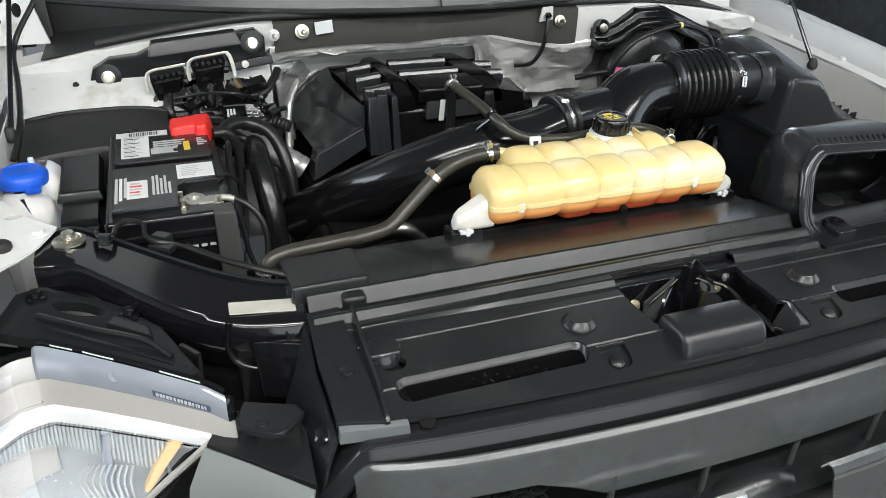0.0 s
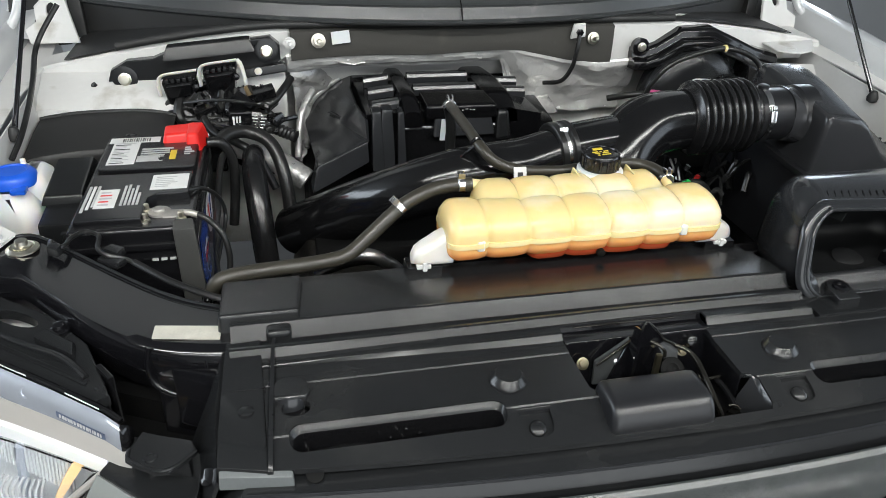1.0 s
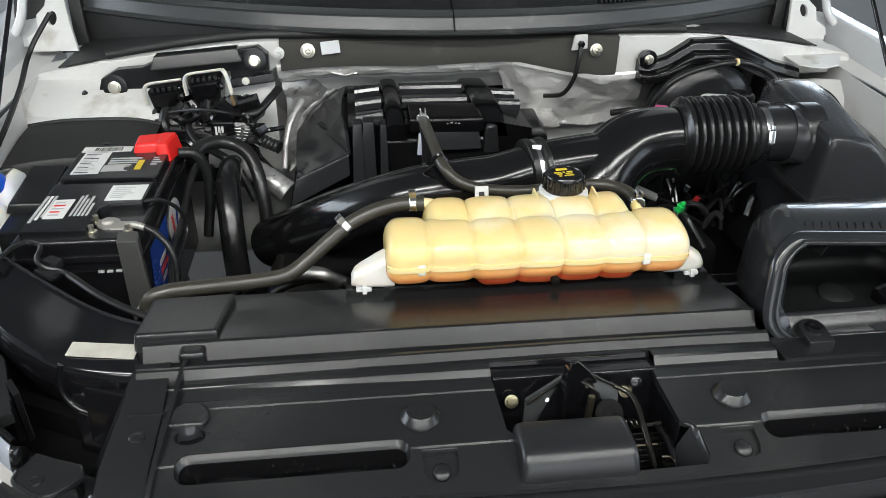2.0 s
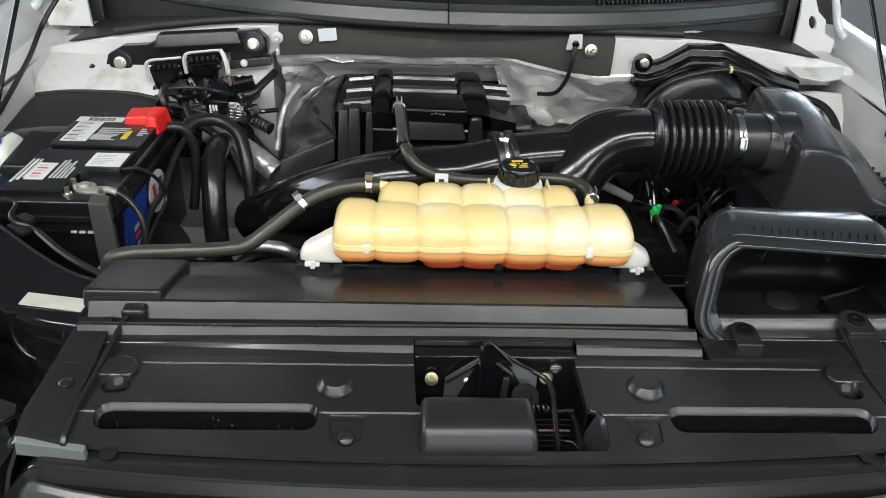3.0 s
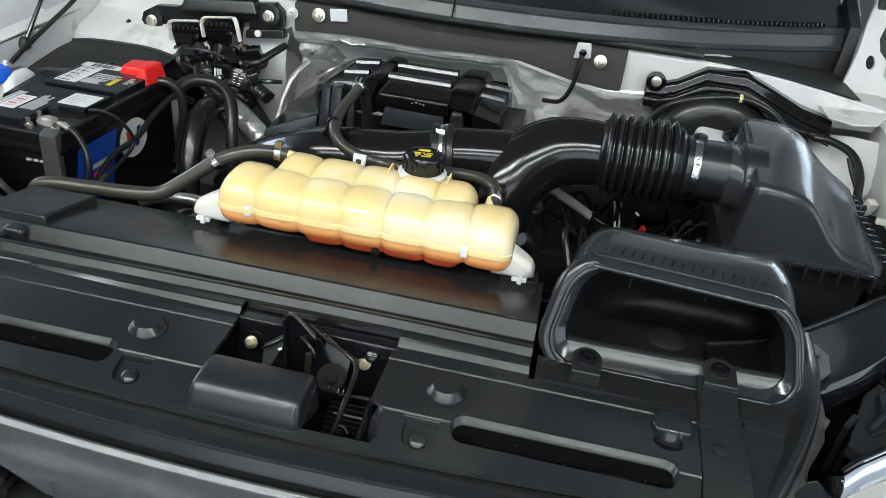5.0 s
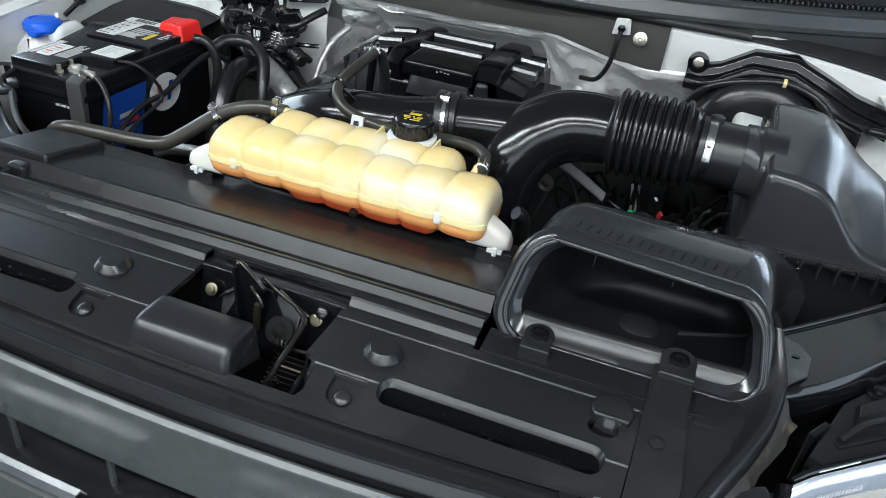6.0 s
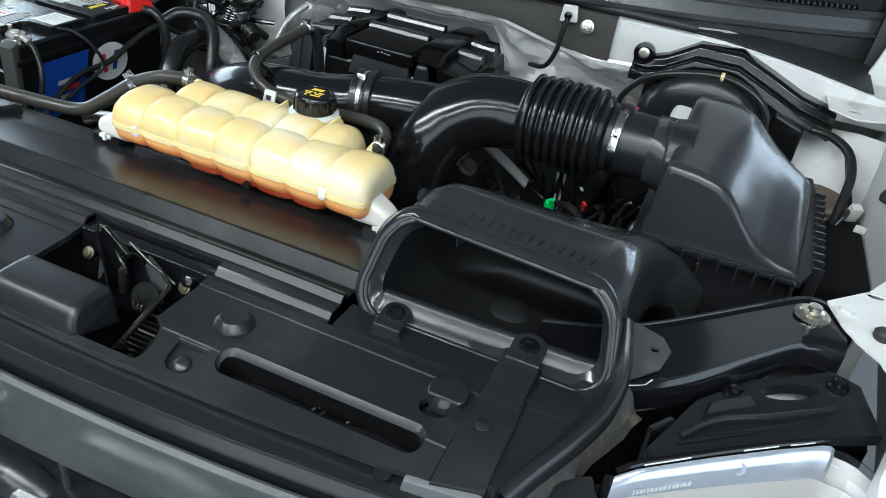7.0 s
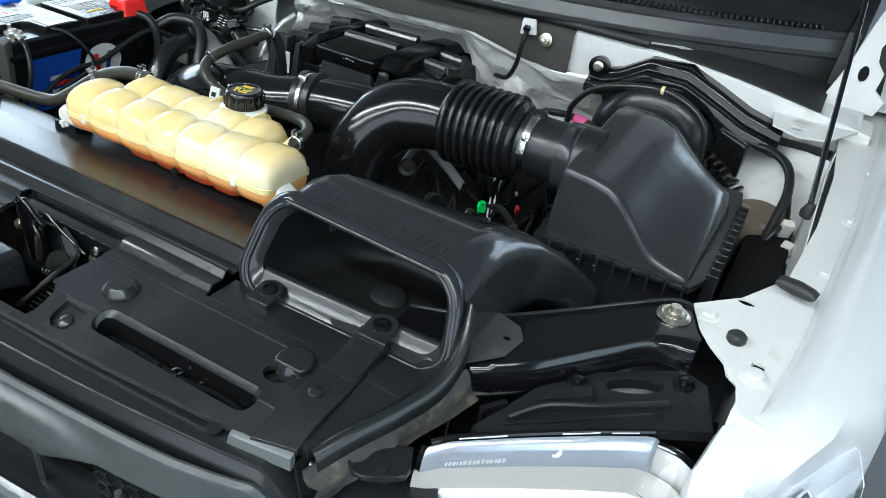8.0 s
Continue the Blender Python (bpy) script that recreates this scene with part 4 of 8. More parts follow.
        part("slot_chamfer", mirrored(loft(lining, (False, False)), s), SATIN, c)
        deep = [[(x, y, (cover_height(x, y if y > -0.05 else -0.061) + d)) for x, y in rounded(0.3005 - w, 0.3005 + w, y0, y1, 0.012, 6)] for w, y0, y1, d in ((0.1110, -0.0598, -0.0345, -0.0084), (0.1104, -0.0594, -0.0350, -0.014), (0.109, -0.058, -0.036, -0.10))]
        part("slot_lining", mirrored(loft(deep, (False, True)), s), GLOSSY, c)
        for i in range(14):
            x = 0.204 + 0.0142 * i + random.uniform(-0.006, 0.006)
            part("slot_rib", mirrored(turned(box(x, x + 0.0035, -0.060, -0.034, 1.026, 1.061 + random.uniform(-0.012, 0.004), 0.0008, 1), (x, -0.045, 1.05), rx=random.uniform(-15, 15), rz=random.uniform(-35, 30)), s), WETBLACK, c)
        # tiny glossy beads, added to give the slot its scattered glints
        for i in range(18):
            x = 0.200 + 0.0118 * i + random.uniform(-0.005, 0.005)
            y, z = random.choice(((-0.0355, 1.070), (-0.0355, 1.062), (-0.045, 1.0635), (-0.058, 1.052)))
            part("glint_bead", mirrored(turned_form((x, y, z + random.uniform(-0.003, 0.003)), (0, -0.5, 1), [(0.0016, -0.001), (0.0020, 0.0003), (0.0013, 0.0013), (0.0003, 0.0017)], 8), s), WETBLACK, c)
        part("slot_rod", mirrored(tube([(0.20, -0.043, 1.056), (0.25, -0.041, 1.058), (0.31, -0.044, 1.057), (0.36, -0.041, 1.060), (0.405, -0.044, 1.057)], 0.006, 8, 4), s), WETBLACK, c)
        # end strip with its clip; a stout rib stands on the one by the battery
        lift = (lambda x, y: cover_height(x, y) + 0.0030 + 0.16 * max(0, y - 0.03))
        end = part("end_plate", mirrored(plate([(0.436, -0.078), (0.4845, -0.068), (0.4840, 0.02), (0.480, 0.098), (0.441, 0.100)], lambda x, y: lift(x, y) - 0.008, lift, bev=0.0016, cuts=(-0.0435, 0.03)), s), SATIN, c, angle=20)
        part("end_seam", mirrored(hexa([(0.437, 0.0292, 1.090), (0.474, 0.0292, 1.090), (0.474, 0.0312, 1.090), (0.437, 0.0312, 1.090), (0.437, 0.0296, 1.0948), (0.474, 0.0296, 1.0948), (0.474, 0.0308, 1.0950), (0.437, 0.0308, 1.0950)]), s), SATIN, c)
        if s < 0:
            part("end_rib", mirrored(loft([[(x - 0.004, y, z - 0.010), (x - 0.0025, y, z), (x + 0.0015, y, z + 0.001), (x + 0.005, y, z - 0.010)] for x, y, z in ((0.4345, -0.079, 1.080), (0.4340, -0.072, 1.087), (0.4325, -0.04, 1.0965), (0.430, 0.03, 1.1000), (0.4275, 0.085, 1.108), (0.426, 0.101, 1.107))]), s), SATIN, c, "raised edge of the end strip")
        # lip in a paler grey than the end plate
        part("end_lip", mirrored(hexa([(0.412, -0.086, 1.062), (0.484, -0.077, 1.062), (0.484, -0.069, 1.064), (0.412, -0.078, 1.066), (0.413, -0.084, 1.0745), (0.483, -0.0755, 1.0775), (0.483, -0.0685, 1.0805), (0.413, -0.0775, 1.0775)], 0.0015), s), ENDGREY, c, "pale grey end lip")
        part("push_clip", turned_form((s * 0.457, -0.004, 1.0930), (0, 0, 1), [(0.0080, 0), (0.0080, 0.0018), (0.0066, 0.0028), (0.003, 0.0034), (0.001, 0.0035)], 18), SATIN, end)
        part("slot_clip", turned_form((s * 0.392, -0.0790, 1.0685), (0, -0.38, 1), [(0.0090, 0), (0.0088, 0.0012), (0.007, 0.0018), (0.001, 0.0018)], 16), DEEP, c)
    # rounded pocket beside the latch opening
    pocket = [[(0.0995 + 0.001 * k, -0.034 - 0.012 * k, 1.088 - 0.004 * k) for k in range(5)], [(0.1085, -0.040, 1.087), (0.112, -0.050, 1.079), (0.113, -0.060, 1.074), (0.113, -0.070, 1.070), (0.110, -0.081, 1.070)], [(0.0995, -0.038, 1.060), (0.104, -0.050, 1.052), (0.105, -0.060, 1.048), (0.105, -0.070, 1.046), (0.103, -0.082, 1.045)], [(0.0990, -0.038, 1.03), (0.0995, -0.050, 1.02), (0.0995, -0.060, 1.02), (0.0995, -0.070, 1.02), (0.0995, -0.082, 1.02)]]
    rim = [(0.1000, -0.0335), (0.1100, -0.0370), (0.1172, -0.0450), (0.1182, -0.0735), (0.1130, -0.0830)]
    pocket[0] = [(x, y, cover_height(x, y) - 0.001) for x, y in rim]
    part("side_pocket", shell(loft(pocket, (False, False), closed=False), 0.0015), LIPGLOSS, c, angle=60)
    return c


def hood_latch():
    c = thing("bonnet_latch", "greasy black bonnet latch in a recess of the radiator cover", "latch", (0.0, 0.0, 1.0))
    part("recess_floor", box(-0.088, 0.108, -0.088, 0.05, 0.990, 0.996), DEEP, c)
    part("backing_plate", hexa([(-0.086, 0.026, 1.00), (0.103, 0.026, 1.00), (0.103, 0.036, 1.00), (-0.086, 0.036, 1.00), (-0.086, 0.049, 1.092), (0.103, 0.049, 1.092), (0.103, 0.056, 1.092), (-0.086, 0.056, 1.092)], 0.002), BLACKPAINT, c)
    part("top_flange", shell(loft([[(x, 0.0475, 1.086), (x, 0.0485, 1.0925), (x, 0.0500, 1.0935), (x, 0.0580, 1.0932), (x, 0.0660, 1.0928), (x, 0.0700, 1.0930), (x, 0.0735, 1.0985)] for x in (-0.086, -0.04, 0.0, 0.05, 0.104)], (False, False), closed=False), 0.002), BLACKPAINT, c, "folded black flange", 50)
    part("flange_edge", tube([(-0.068, 0.0718, 1.0975), (0.0, 0.0722, 1.0977), (0.066, 0.0718, 1.0975)], 0.0012, 8), GREASY, c)
    random.seed(4)
    for i in range(9):
        x = -0.078 + 0.021 * i + random.uniform(-0.009, 0.009)
        part("flange_weld", turned_form((x, 0.0490, 1.0915), (0, -0.8, 0.6), [(random.uniform(0.0012, 0.0026), 0), (0.0012, 0.0012), (0.0004, 0.0015)], 8), GLOSSY, c)
    # sloping latch plate with its bright edges
    part("latch_plate", hexa([(-0.054, 0.012, 1.020), (0.066, 0.012, 1.020), (0.066, 0.018, 1.020), (-0.054, 0.018, 1.020), (-0.014, 0.030, 1.100), (0.020, 0.030, 1.100), (0.020, 0.034, 1.100), (-0.014, 0.034, 1.100)], 0.002), BLACKPAINT, c)
    part("plate_edge", tube([(-0.050, 0.030, 1.070), (-0.030, 0.032, 1.084), (-0.010, 0.030, 1.103)], 0.0017, 8), GREASY, c)
    part("plate_edge", tube([(0.010, 0.028, 1.118), (0.030, 0.030, 1.100), (0.052, 0.032, 1.086), (0.066, 0.032, 1.078)], 0.0020, 8), GREASY, c)
    part("side_cheek", hexa([(-0.052, 0.030, 1.040), (-0.020, 0.026, 1.040), (-0.020, 0.030, 1.040), (-0.052, 0.034, 1.040), (-0.050, 0.036, 1.070), (-0.012, 0.032, 1.104), (-0.012, 0.036, 1.104), (-0.050, 0.040, 1.070)], 0.001), COWLPL, c)
    part("side_cheek", hexa([(0.022, 0.022, 1.060), (0.054, 0.020, 1.052), (0.054, 0.024, 1.052), (0.022, 0.026, 1.060), (0.026, 0.036, 1.100), (0.056, 0.032, 1.080), (0.056, 0.036, 1.080), (0.026, 0.040, 1.100)], 0.001), COWLPL, c)
    # tall hook with its slanted head, and the bare catch beside it
    fin = [(-0.014, 1.040), (0.013, 1.040), (0.013, 1.106), (0.022, 1.108), (0.020, 1.114), (-0.004, 1.142), (-0.012, 1.140), (-0.014, 1.120)]
    part("hook_post", bevelled(loft([[(x, y + 0.10 * (1.14 - z), z) for x, z in fin] for y in (0.010, 0.016)]), 0.0012, 1), BLACKPAINT, c, "greasy black steel hook")
    part("hook_fold", hexa([(-0.015, 0.010, 1.050), (-0.011, 0.010, 1.050), (-0.011, 0.032, 1.050), (-0.015, 0.032, 1.050), (-0.015, 0.006, 1.136), (-0.011, 0.006, 1.136), (-0.011, 0.022, 1.130), (-0.015, 0.022, 1.130)], 0.001), BLACKPAINT, c)
    part("hook_edge", tube([(-0.013, 0.010, 1.050), (-0.0135, 0.009, 1.100), (-0.0125, 0.008, 1.139), (-0.004, 0.009, 1.1425), (0.020, 0.012, 1.1145)], 0.0011, 6, 2), GREASY, c, "worn bare edge of the hook")
    part("latch_hook", tube([(0.004, 0.014, 1.112), (0.013, 0.008, 1.109), (0.020, 0.006, 1.102), (0.022, 0.006, 1.094)], 0.0022, 8), GREASY, c, "worn bright hook")
    part("catch", hexa([(0.010, 0.002, 1.062), (0.017, 0.002, 1.062), (0.017, 0.008, 1.062), (0.010, 0.008, 1.062), (0.012, 0.005, 1.096), (0.019, 0.005, 1.096), (0.019, 0.010, 1.096), (0.012, 0.010, 1.096)], 0.001), DULLZINC, c, "worn bare metal catch")
    part("pawl", turned_form((0.040, 0.012, 1.064), (0.1, -0.75, 0.65), [(0.0165, 0), (0.0165, 0.003), (0.013, 0.004), (0.009, 0.0035), (0.005, 0.006), (0.002, 0.006)], 22), DEEP, c, "round greasy black pawl")
    part("pivot_rivet", turned_form((-0.026, 0.030, 1.072), (0, -0.8, 0.5), [(0.0045, 0), (0.004, 0.003), (0.001, 0.004)], 10), STEEL, c)
    # release lever, its spring and the stack of plates below
    part("release_lever", tube([(0.050, 0.032, 1.086), (0.064, 0.024, 1.082), (0.069, 0.008, 1.078), (0.0685, -0.020, 1.070), (0.067, -0.055, 1.058), (0.066, -0.078, 1.050), (0.070, -0.084, 1.046)], [0.0026, 0.0032, 0.0036, 0.0036, 0.0034, 0.0034, 0.0026], 10, 4), GREASY, c, "thin greasy lever rod")
    part("lever_block", join(turned(box(0.072, 0.083, -0.072, -0.062, 1.046, 1.066, 0.002), (0.077, -0.067, 1.056), rz=14), tube([(0.073, -0.060, 1.068), (0.080, -0.062, 1.069), (0.085, -0.066, 1.066)], 0.0015, 6)), GREASY, c)
    part("spring", tube([(0.044 + 0.0014 * i, -0.010 + 0.0045 * math.cos(1.6 * i), 1.068 + 0.0045 * math.sin(1.6 * i)) for i in range(16)], 0.0011, 6, 3), GREASY, c, "rusty coil spring")
    part("cross_pin", tube([(0.060, -0.012, 1.066), (0.072, -0.012, 1.066), (0.092, -0.010, 1.066)], 0.0020, 8), GREASY, c)
    for i in range(8):
        leaf = part("leaf", box(0.046, 0.098, -0.046 + 0.0055 * i, -0.0435 + 0.0055 * i, 1.000, 1.030 + 0.0026 * i, 0.0005, 1), GLOSSY, c)
        part("worn_edge", box(0.050 + 0.002 * (i % 3), 0.086 + 0.003 * (i % 4), -0.0462 + 0.0055 * i, -0.0448 + 0.0055 * i, 1.0288 + 0.0026 * i, 1.0304 + 0.0026 * i), RUST if i == 5 else GREASY, leaf)
    part("side_wall", box(0.0985, 0.101, -0.034, 0.046, 1.00, 1.084, 0.0008), BLACKPAINT, c)
    part("front_wall", box(0.03, 0.100, -0.090, -0.084, 1.00, 1.066, 0.001), GLOSSY, c)
    part("lever_guide", tube([(0.090, -0.005, 1.06), (0.094, -0.03, 1.056), (0.092, -0.06, 1.046), (0.085, -0.08, 1.03)], 0.004, 8), GLOSSY, c)
    part("stop_lug", turned_form((0.078, 0.044, 1.080), (0, -0.8, 0.5), [(0.008, 0), (0.007, 0.008), (0.003, 0.010)], 12), GLOSSY, c)
    for x, y, z in ((-0.066, 0.036, 1.070), (0.069, 0.043, 1.068)):
        bolt(c, (x, y, z), 0.0052, (0, -0.85, 0.5), DULLZINC, 1.5)
    prof = [(-0.026, 1.050), (-0.0275, 1.094), (-0.0295, 1.1005), (-0.034, 1.1040), (-0.050, 1.1052), (-0.067, 1.1050), (-0.0755, 1.1030), (-0.0815, 1.0985), (-0.0855, 1.0920), (-0.0880, 1.0840), (-0.0895, 1.072)]
    part("handle_cover", bevelled(loft([[(x + q * 0.10 * (1.105 - z), y, z) for y, z in prof] for x, q in ((-0.079, -1), (0.037, 1))]), 0.009, 5, 50), BOXPLAST, c, "satin black box-shaped handle cover", 60)
    return c


def headlamp(s):
    """Lamp unit: rows along its back edge of x, y, z."""
    h = thing("headlamp", "clear headlamp with a silvered top and ribbed reflector", "headlamp", (s * 0.70, 0.08, 0.90), "headlamps")
    rows = [(0.582, 0.010, 1.082), (0.600, 0.024, 1.089), (0.66, 0.070, 1.092), (0.72, 0.114, 1.094), (0.768, 0.150, 1.092), (0.80, 0.156, 1.086), (0.850, 0.140, 1.072)]

    def strip(levels, x0, x1, n=22, lean=0.0):
        """A surface that follows the back edge; levels of (back off, drop). lean: how far the inner end slants outwards going down."""
        out = []
        for i in range(n + 1):
            ring = []
            for dy, dz in levels:
                a = x0 + lean * max(0.0, -dz - 0.055)
                x = a + (x1 - a) * i / n
                y, z = lerp(rows, x)
                grow = 1 + 1.8 * (x - 0.58)
                ring.append((x, y + dy * grow, z + dz * grow))
            out.append(ring)
        return out

    bar = strip([(0.004, -0.014), (0.001, -0.003), (-0.003, 0.001), (-0.008, -0.001), (-0.0125, -0.008), (-0.0150, -0.020), (-0.0150, -0.024)], 0.584, 0.772)
    part("lamp_top", mirrored(shell(loft(bar, (False, False), closed=False), 0.003), s), LAMPTOP, h, "silvery blue housing top", 50)
    part("end_cap", mirrored(loft([bar[0], [(x - 0.006, y + 0.002, z - 0.003) for x, y, z in bar[0]], [(x - 0.009, y + 0.006, z - 0.008) for x, y, z in bar[0]]]), s), GLOSSY, h, "dark rounded end cap")
    part("outer_end", mirrored(loft([bar[-1], [(x + 0.004, y + 0.002, z - 0.004) for x, y, z in bar[-1]]]), s), LAMPTOP, h)
    part("bezel", mirrored(shell(loft(strip([(-0.0140, -0.0245), (-0.0160, -0.029), (-0.0195, -0.050)], 0.578, 0.85), (False, False), closed=False), 0.003), s), LAMPGREY, h, "warm grey bezel under the lens")
    part("top_cover", mirrored(shell(loft(strip([(0.002, -0.004), (-0.012, -0.014), (-0.021, -0.044)], 0.775, 0.852, 8), (False, False), closed=False), 0.003), s), LENS, h, "clear outer lens corner").visible_shadow = False
    part("corner_reflector", mirrored(shell(loft(strip([(0.002, -0.012), (-0.006, -0.024), (-0.012, -0.060), (-0.02, -0.12)], 0.776, 0.850, 8), (False, False), closed=False), 0.002), s), LAMPGREY, h)
    part("chrome_strip", mirrored(shell(loft(strip([(-0.0185, -0.048), (-0.0240, -0.0505), (-0.0255, -0.056), (-0.0260, -0.062)], 0.604, 0.85), (False, False), closed=False), 0.003), s), NATURAL, h, "bright white lens edge")
    part("lens", mirrored(shell(loft(strip([(-0.0285, -0.064), (-0.036, -0.085), (-0.050, -0.125), (-0.070, -0.19)], 0.606, 0.855, lean=0.85), (False, False), closed=False), 0.003), s), LENS, h, "clear lens").visible_shadow = False
    part("reflector", mirrored(shell(loft(strip([(-0.018, -0.064), (-0.012, -0.090), (-0.016, -0.15), (-0.06, -0.20)], 0.606, 0.852, lean=0.8), (False, False), closed=False), 0.002), s), LAMPPALE, h, "pale reflector")
    for i in range(44):
        x = 0.648 + 0.0047 * i
        y, z = lerp(rows, x)
        part("reflector_rib", mirrored(tube([(x, y - 0.024, z - 0.068), (x + 0.002, y - 0.026, z - 0.084), (x + 0.004, y - 0.031, z - 0.118)], 0.0019, 6, 2), s), LAMPPALE, h)
    amber = []
    for a, w in ((-0.068, 0.011), (-0.085, 0.011), (-0.110, 0.009), (-0.140, 0.005)):
        x = 0.624 - 0.62 * (a + 0.055)
        y, z = lerp(rows, x)
        d = -0.0255 - 0.35 * (-0.064 - a)
        amber.append([(x, y + d, z + a), (x + w, y + d + 0.7 * w, z + a), (x + w, y + d + 0.7 * w + 0.012, z + a), (x, y + d + 0.012, z + a)])
    part("amber_marker", mirrored(loft(amber), s), AMBER, h, "amber marker lens")
    for off, r, m in ((0.0, 0.0040, LAMPGREY), (-0.008, 0.003, GLOSSY)):
        part("lens_rim", mirrored(tube([(0.604 - 0.85 * (a + 0.055) + off, lerp(rows, 0.604 - 0.85 * (a + 0.055))[0] - 0.028 - 0.35 * (-0.064 - a) - 0.003, lerp(rows, 0.604 - 0.85 * (a + 0.055))[1] + a) for a in (-0.056, -0.08, -0.11, -0.15, -0.19)], r, 8, 4), s), m, h)
    for k in range(9):
        y, z = lerp(rows, 0.70)
        part("reflector_arc", mirrored(tube([(0.690 + 0.006 * k, y - 0.040 + 0.002 * k, z - 0.122), (0.696 + 0.0068 * k, y - 0.046 + 0.002 * k, z - 0.140), (0.694 + 0.006 * k, y - 0.054 + 0.002 * k, z - 0.165)], 0.0017, 6, 3), s), LAMPPALE, h)
    part("divider", mirrored(tube([(0.712, lerp(rows, 0.712)[0] - 0.030, lerp(rows, 0.712)[1] - 0.085), (0.716, lerp(rows, 0.716)[0] - 0.036, lerp(rows, 0.716)[1] - 0.12), (0.72, lerp(rows, 0.72)[0] - 0.045, lerp(rows, 0.72)[1] - 0.18)], 0.006, 8), s), LAMPTOP, h)
    # clip strips on the back edge, moulded mark and a line of print
    part("edge_gasket", mirrored(tube([(x, y + 0.004, z + 0.0005) for x, y, z in [(q, *lerp(rows, q)) for q in (0.584, 0.60, 0.64, 0.68, 0.72, 0.768)]], 0.0032, 8, 4), s), GLOSSY, h)
    for a, b in ((0.606, 0.645), (0.690, 0.722), (0.732, 0.756)):
        ya, za = lerp(rows, a)
        yb, zb = lerp(rows, b)
        part("edge_clip", mirrored(hexa([(a, ya + 0.000, za), (b, yb + 0.000, zb), (b, yb + 0.0035, zb), (a, ya + 0.0035, za), (a, ya + 0.000, za + 0.0022), (b, yb + 0.000, zb + 0.0022), (b, yb + 0.0035, zb + 0.0022), (a, ya + 0.0035, za + 0.0022)], 0.0008), s), PAPER, h)

    def on_bar(x0, x1, d0, d1, lift):
        """A thin patch on the face of the bar between two drops."""
        out = []
        for lift_by in (0.0, lift):
            for x, d in ((x0, d0), (x1, d0), (x1, d1), (x0, d1)):
                y, z = lerp(rows, x)
                out.append((x, y - 0.0132 - 0.28 * (d - 0.008) - lift_by, z - d + 0.3 * lift_by))
        return hexa(out)

    # left lamp only: its dark reflection behind the print is painted in
    part("print_ground", mirrored(on_bar(0.600, 0.655, 0.0215, 0.0155, 0.0012), s), PRINTREFLECT if s < 0 else LAMPTOP, h)
    random.seed(3)
    x = 0.604
    while x < 0.653:
        w = random.uniform(0.0012, 0.0030)
        part("print_bar", mirrored(on_bar(x, x + w, 0.0203, 0.0167, 0.0020), s), GREYINK, h)
        x += w + random.uniform(0.0006, 0.0016)
    y, z = lerp(rows, 0.690)
    part("moulded_mark", mirrored(turned_form((0.690, y - 0.0128, z - 0.010), (0.2, -1, 0.5), [(0.007, 0), (0.007, 0.0012), (0.0045, 0.0012), (0.0045, 0.0004), (0.001, 0.0004)], 16), s), LAMPTOP, h)
    # part of the lamp that wraps round under the wing's tip
    def wrap(levels):
        return [[(0.838 + 0.104 * k / 10 + dx, 0.070 + 0.165 * k / 10 + dy, 1.046 + 0.070 * k / 10 + dz) for dx, dy, dz in levels] for k in range(11)]

    part("outer_lens", mirrored(shell(loft(wrap([(-0.004, 0.010, 0.002), (0.012, -0.006, -0.004), (0.026, -0.020, -0.028), (0.034, -0.030, -0.08), (0.036, -0.034, -0.15)]), (False, False), closed=False), 0.003), s), LENS, h, "clear lens wrapping the corner").visible_shadow = False
    part("outer_reflector", mirrored(shell(loft(wrap([(-0.012, 0.016, -0.010), (-0.006, 0.010, -0.040), (0.002, 0.002, -0.10), (0.004, 0.0, -0.16)]), (False, False), closed=False), 0.002), s), LAMPGREY, h)
    for k in (3, 5, 7):
        part("outer_bulb", mirrored(turned_form((0.846 + 0.104 * k / 10, 0.064 + 0.165 * k / 10, 1.016 + 0.007 * k), (0.8, -0.5, 0.3), [(0.012, 0), (0.013, 0.004), (0.010, 0.008), (0.004, 0.004), (0.001, 0.003)], 14), s), REFLECT, h)
    # black carrier behind the lamp with two bolts and a window
    zc = lambda x, y: 1.078 + 0.14 * max(0, y - 0.08)
    carrier = part("lamp_carrier", mirrored(plate([(0.604, 0.065), (0.640, 0.150), (0.690, 0.205), (0.770, 0.258), (0.800, 0.250), (0.822, 0.190), (0.768, 0.162), (0.68, 0.098), (0.622, 0.052)], lambda x, y: zc(x, y) - 0.014, zc, [[(0.730 + 0.028 * math.cos(k * math.pi / 8), 0.206 + 0.011 * math.sin(k * math.pi / 8) + 0.5 * 0.028 * math.cos(k * math.pi / 8)) for k in range(16)]], 0.003), s), SATIN, h, "black plastic lamp carrier")
    part("carrier_patch", mirrored(box(0.695, 0.770, 0.185, 0.256, 1.062, 1.068), s), PRIMER, carrier, "white sheet seen through the window")
    for x, y in ((0.674, 0.176), (0.776, 0.236)):
        part("carrier_bolt", turned_form((s * x, y, zc(x, y)), (0, 0, 1), [(0.012, 0), (0.012, 0.003), (0.008, 0.004), (0.007, 0.010), (0.003, 0.011)], 12), BLACKPAINT, carrier)
    part("carrier_rib", mirrored(tube([(0.632, 0.092, 1.084), (0.66, 0.120, 1.094), (0.71, 0.148, 1.100), (0.770, 0.190, 1.104)], 0.004, 8), s), SATIN, carrier)
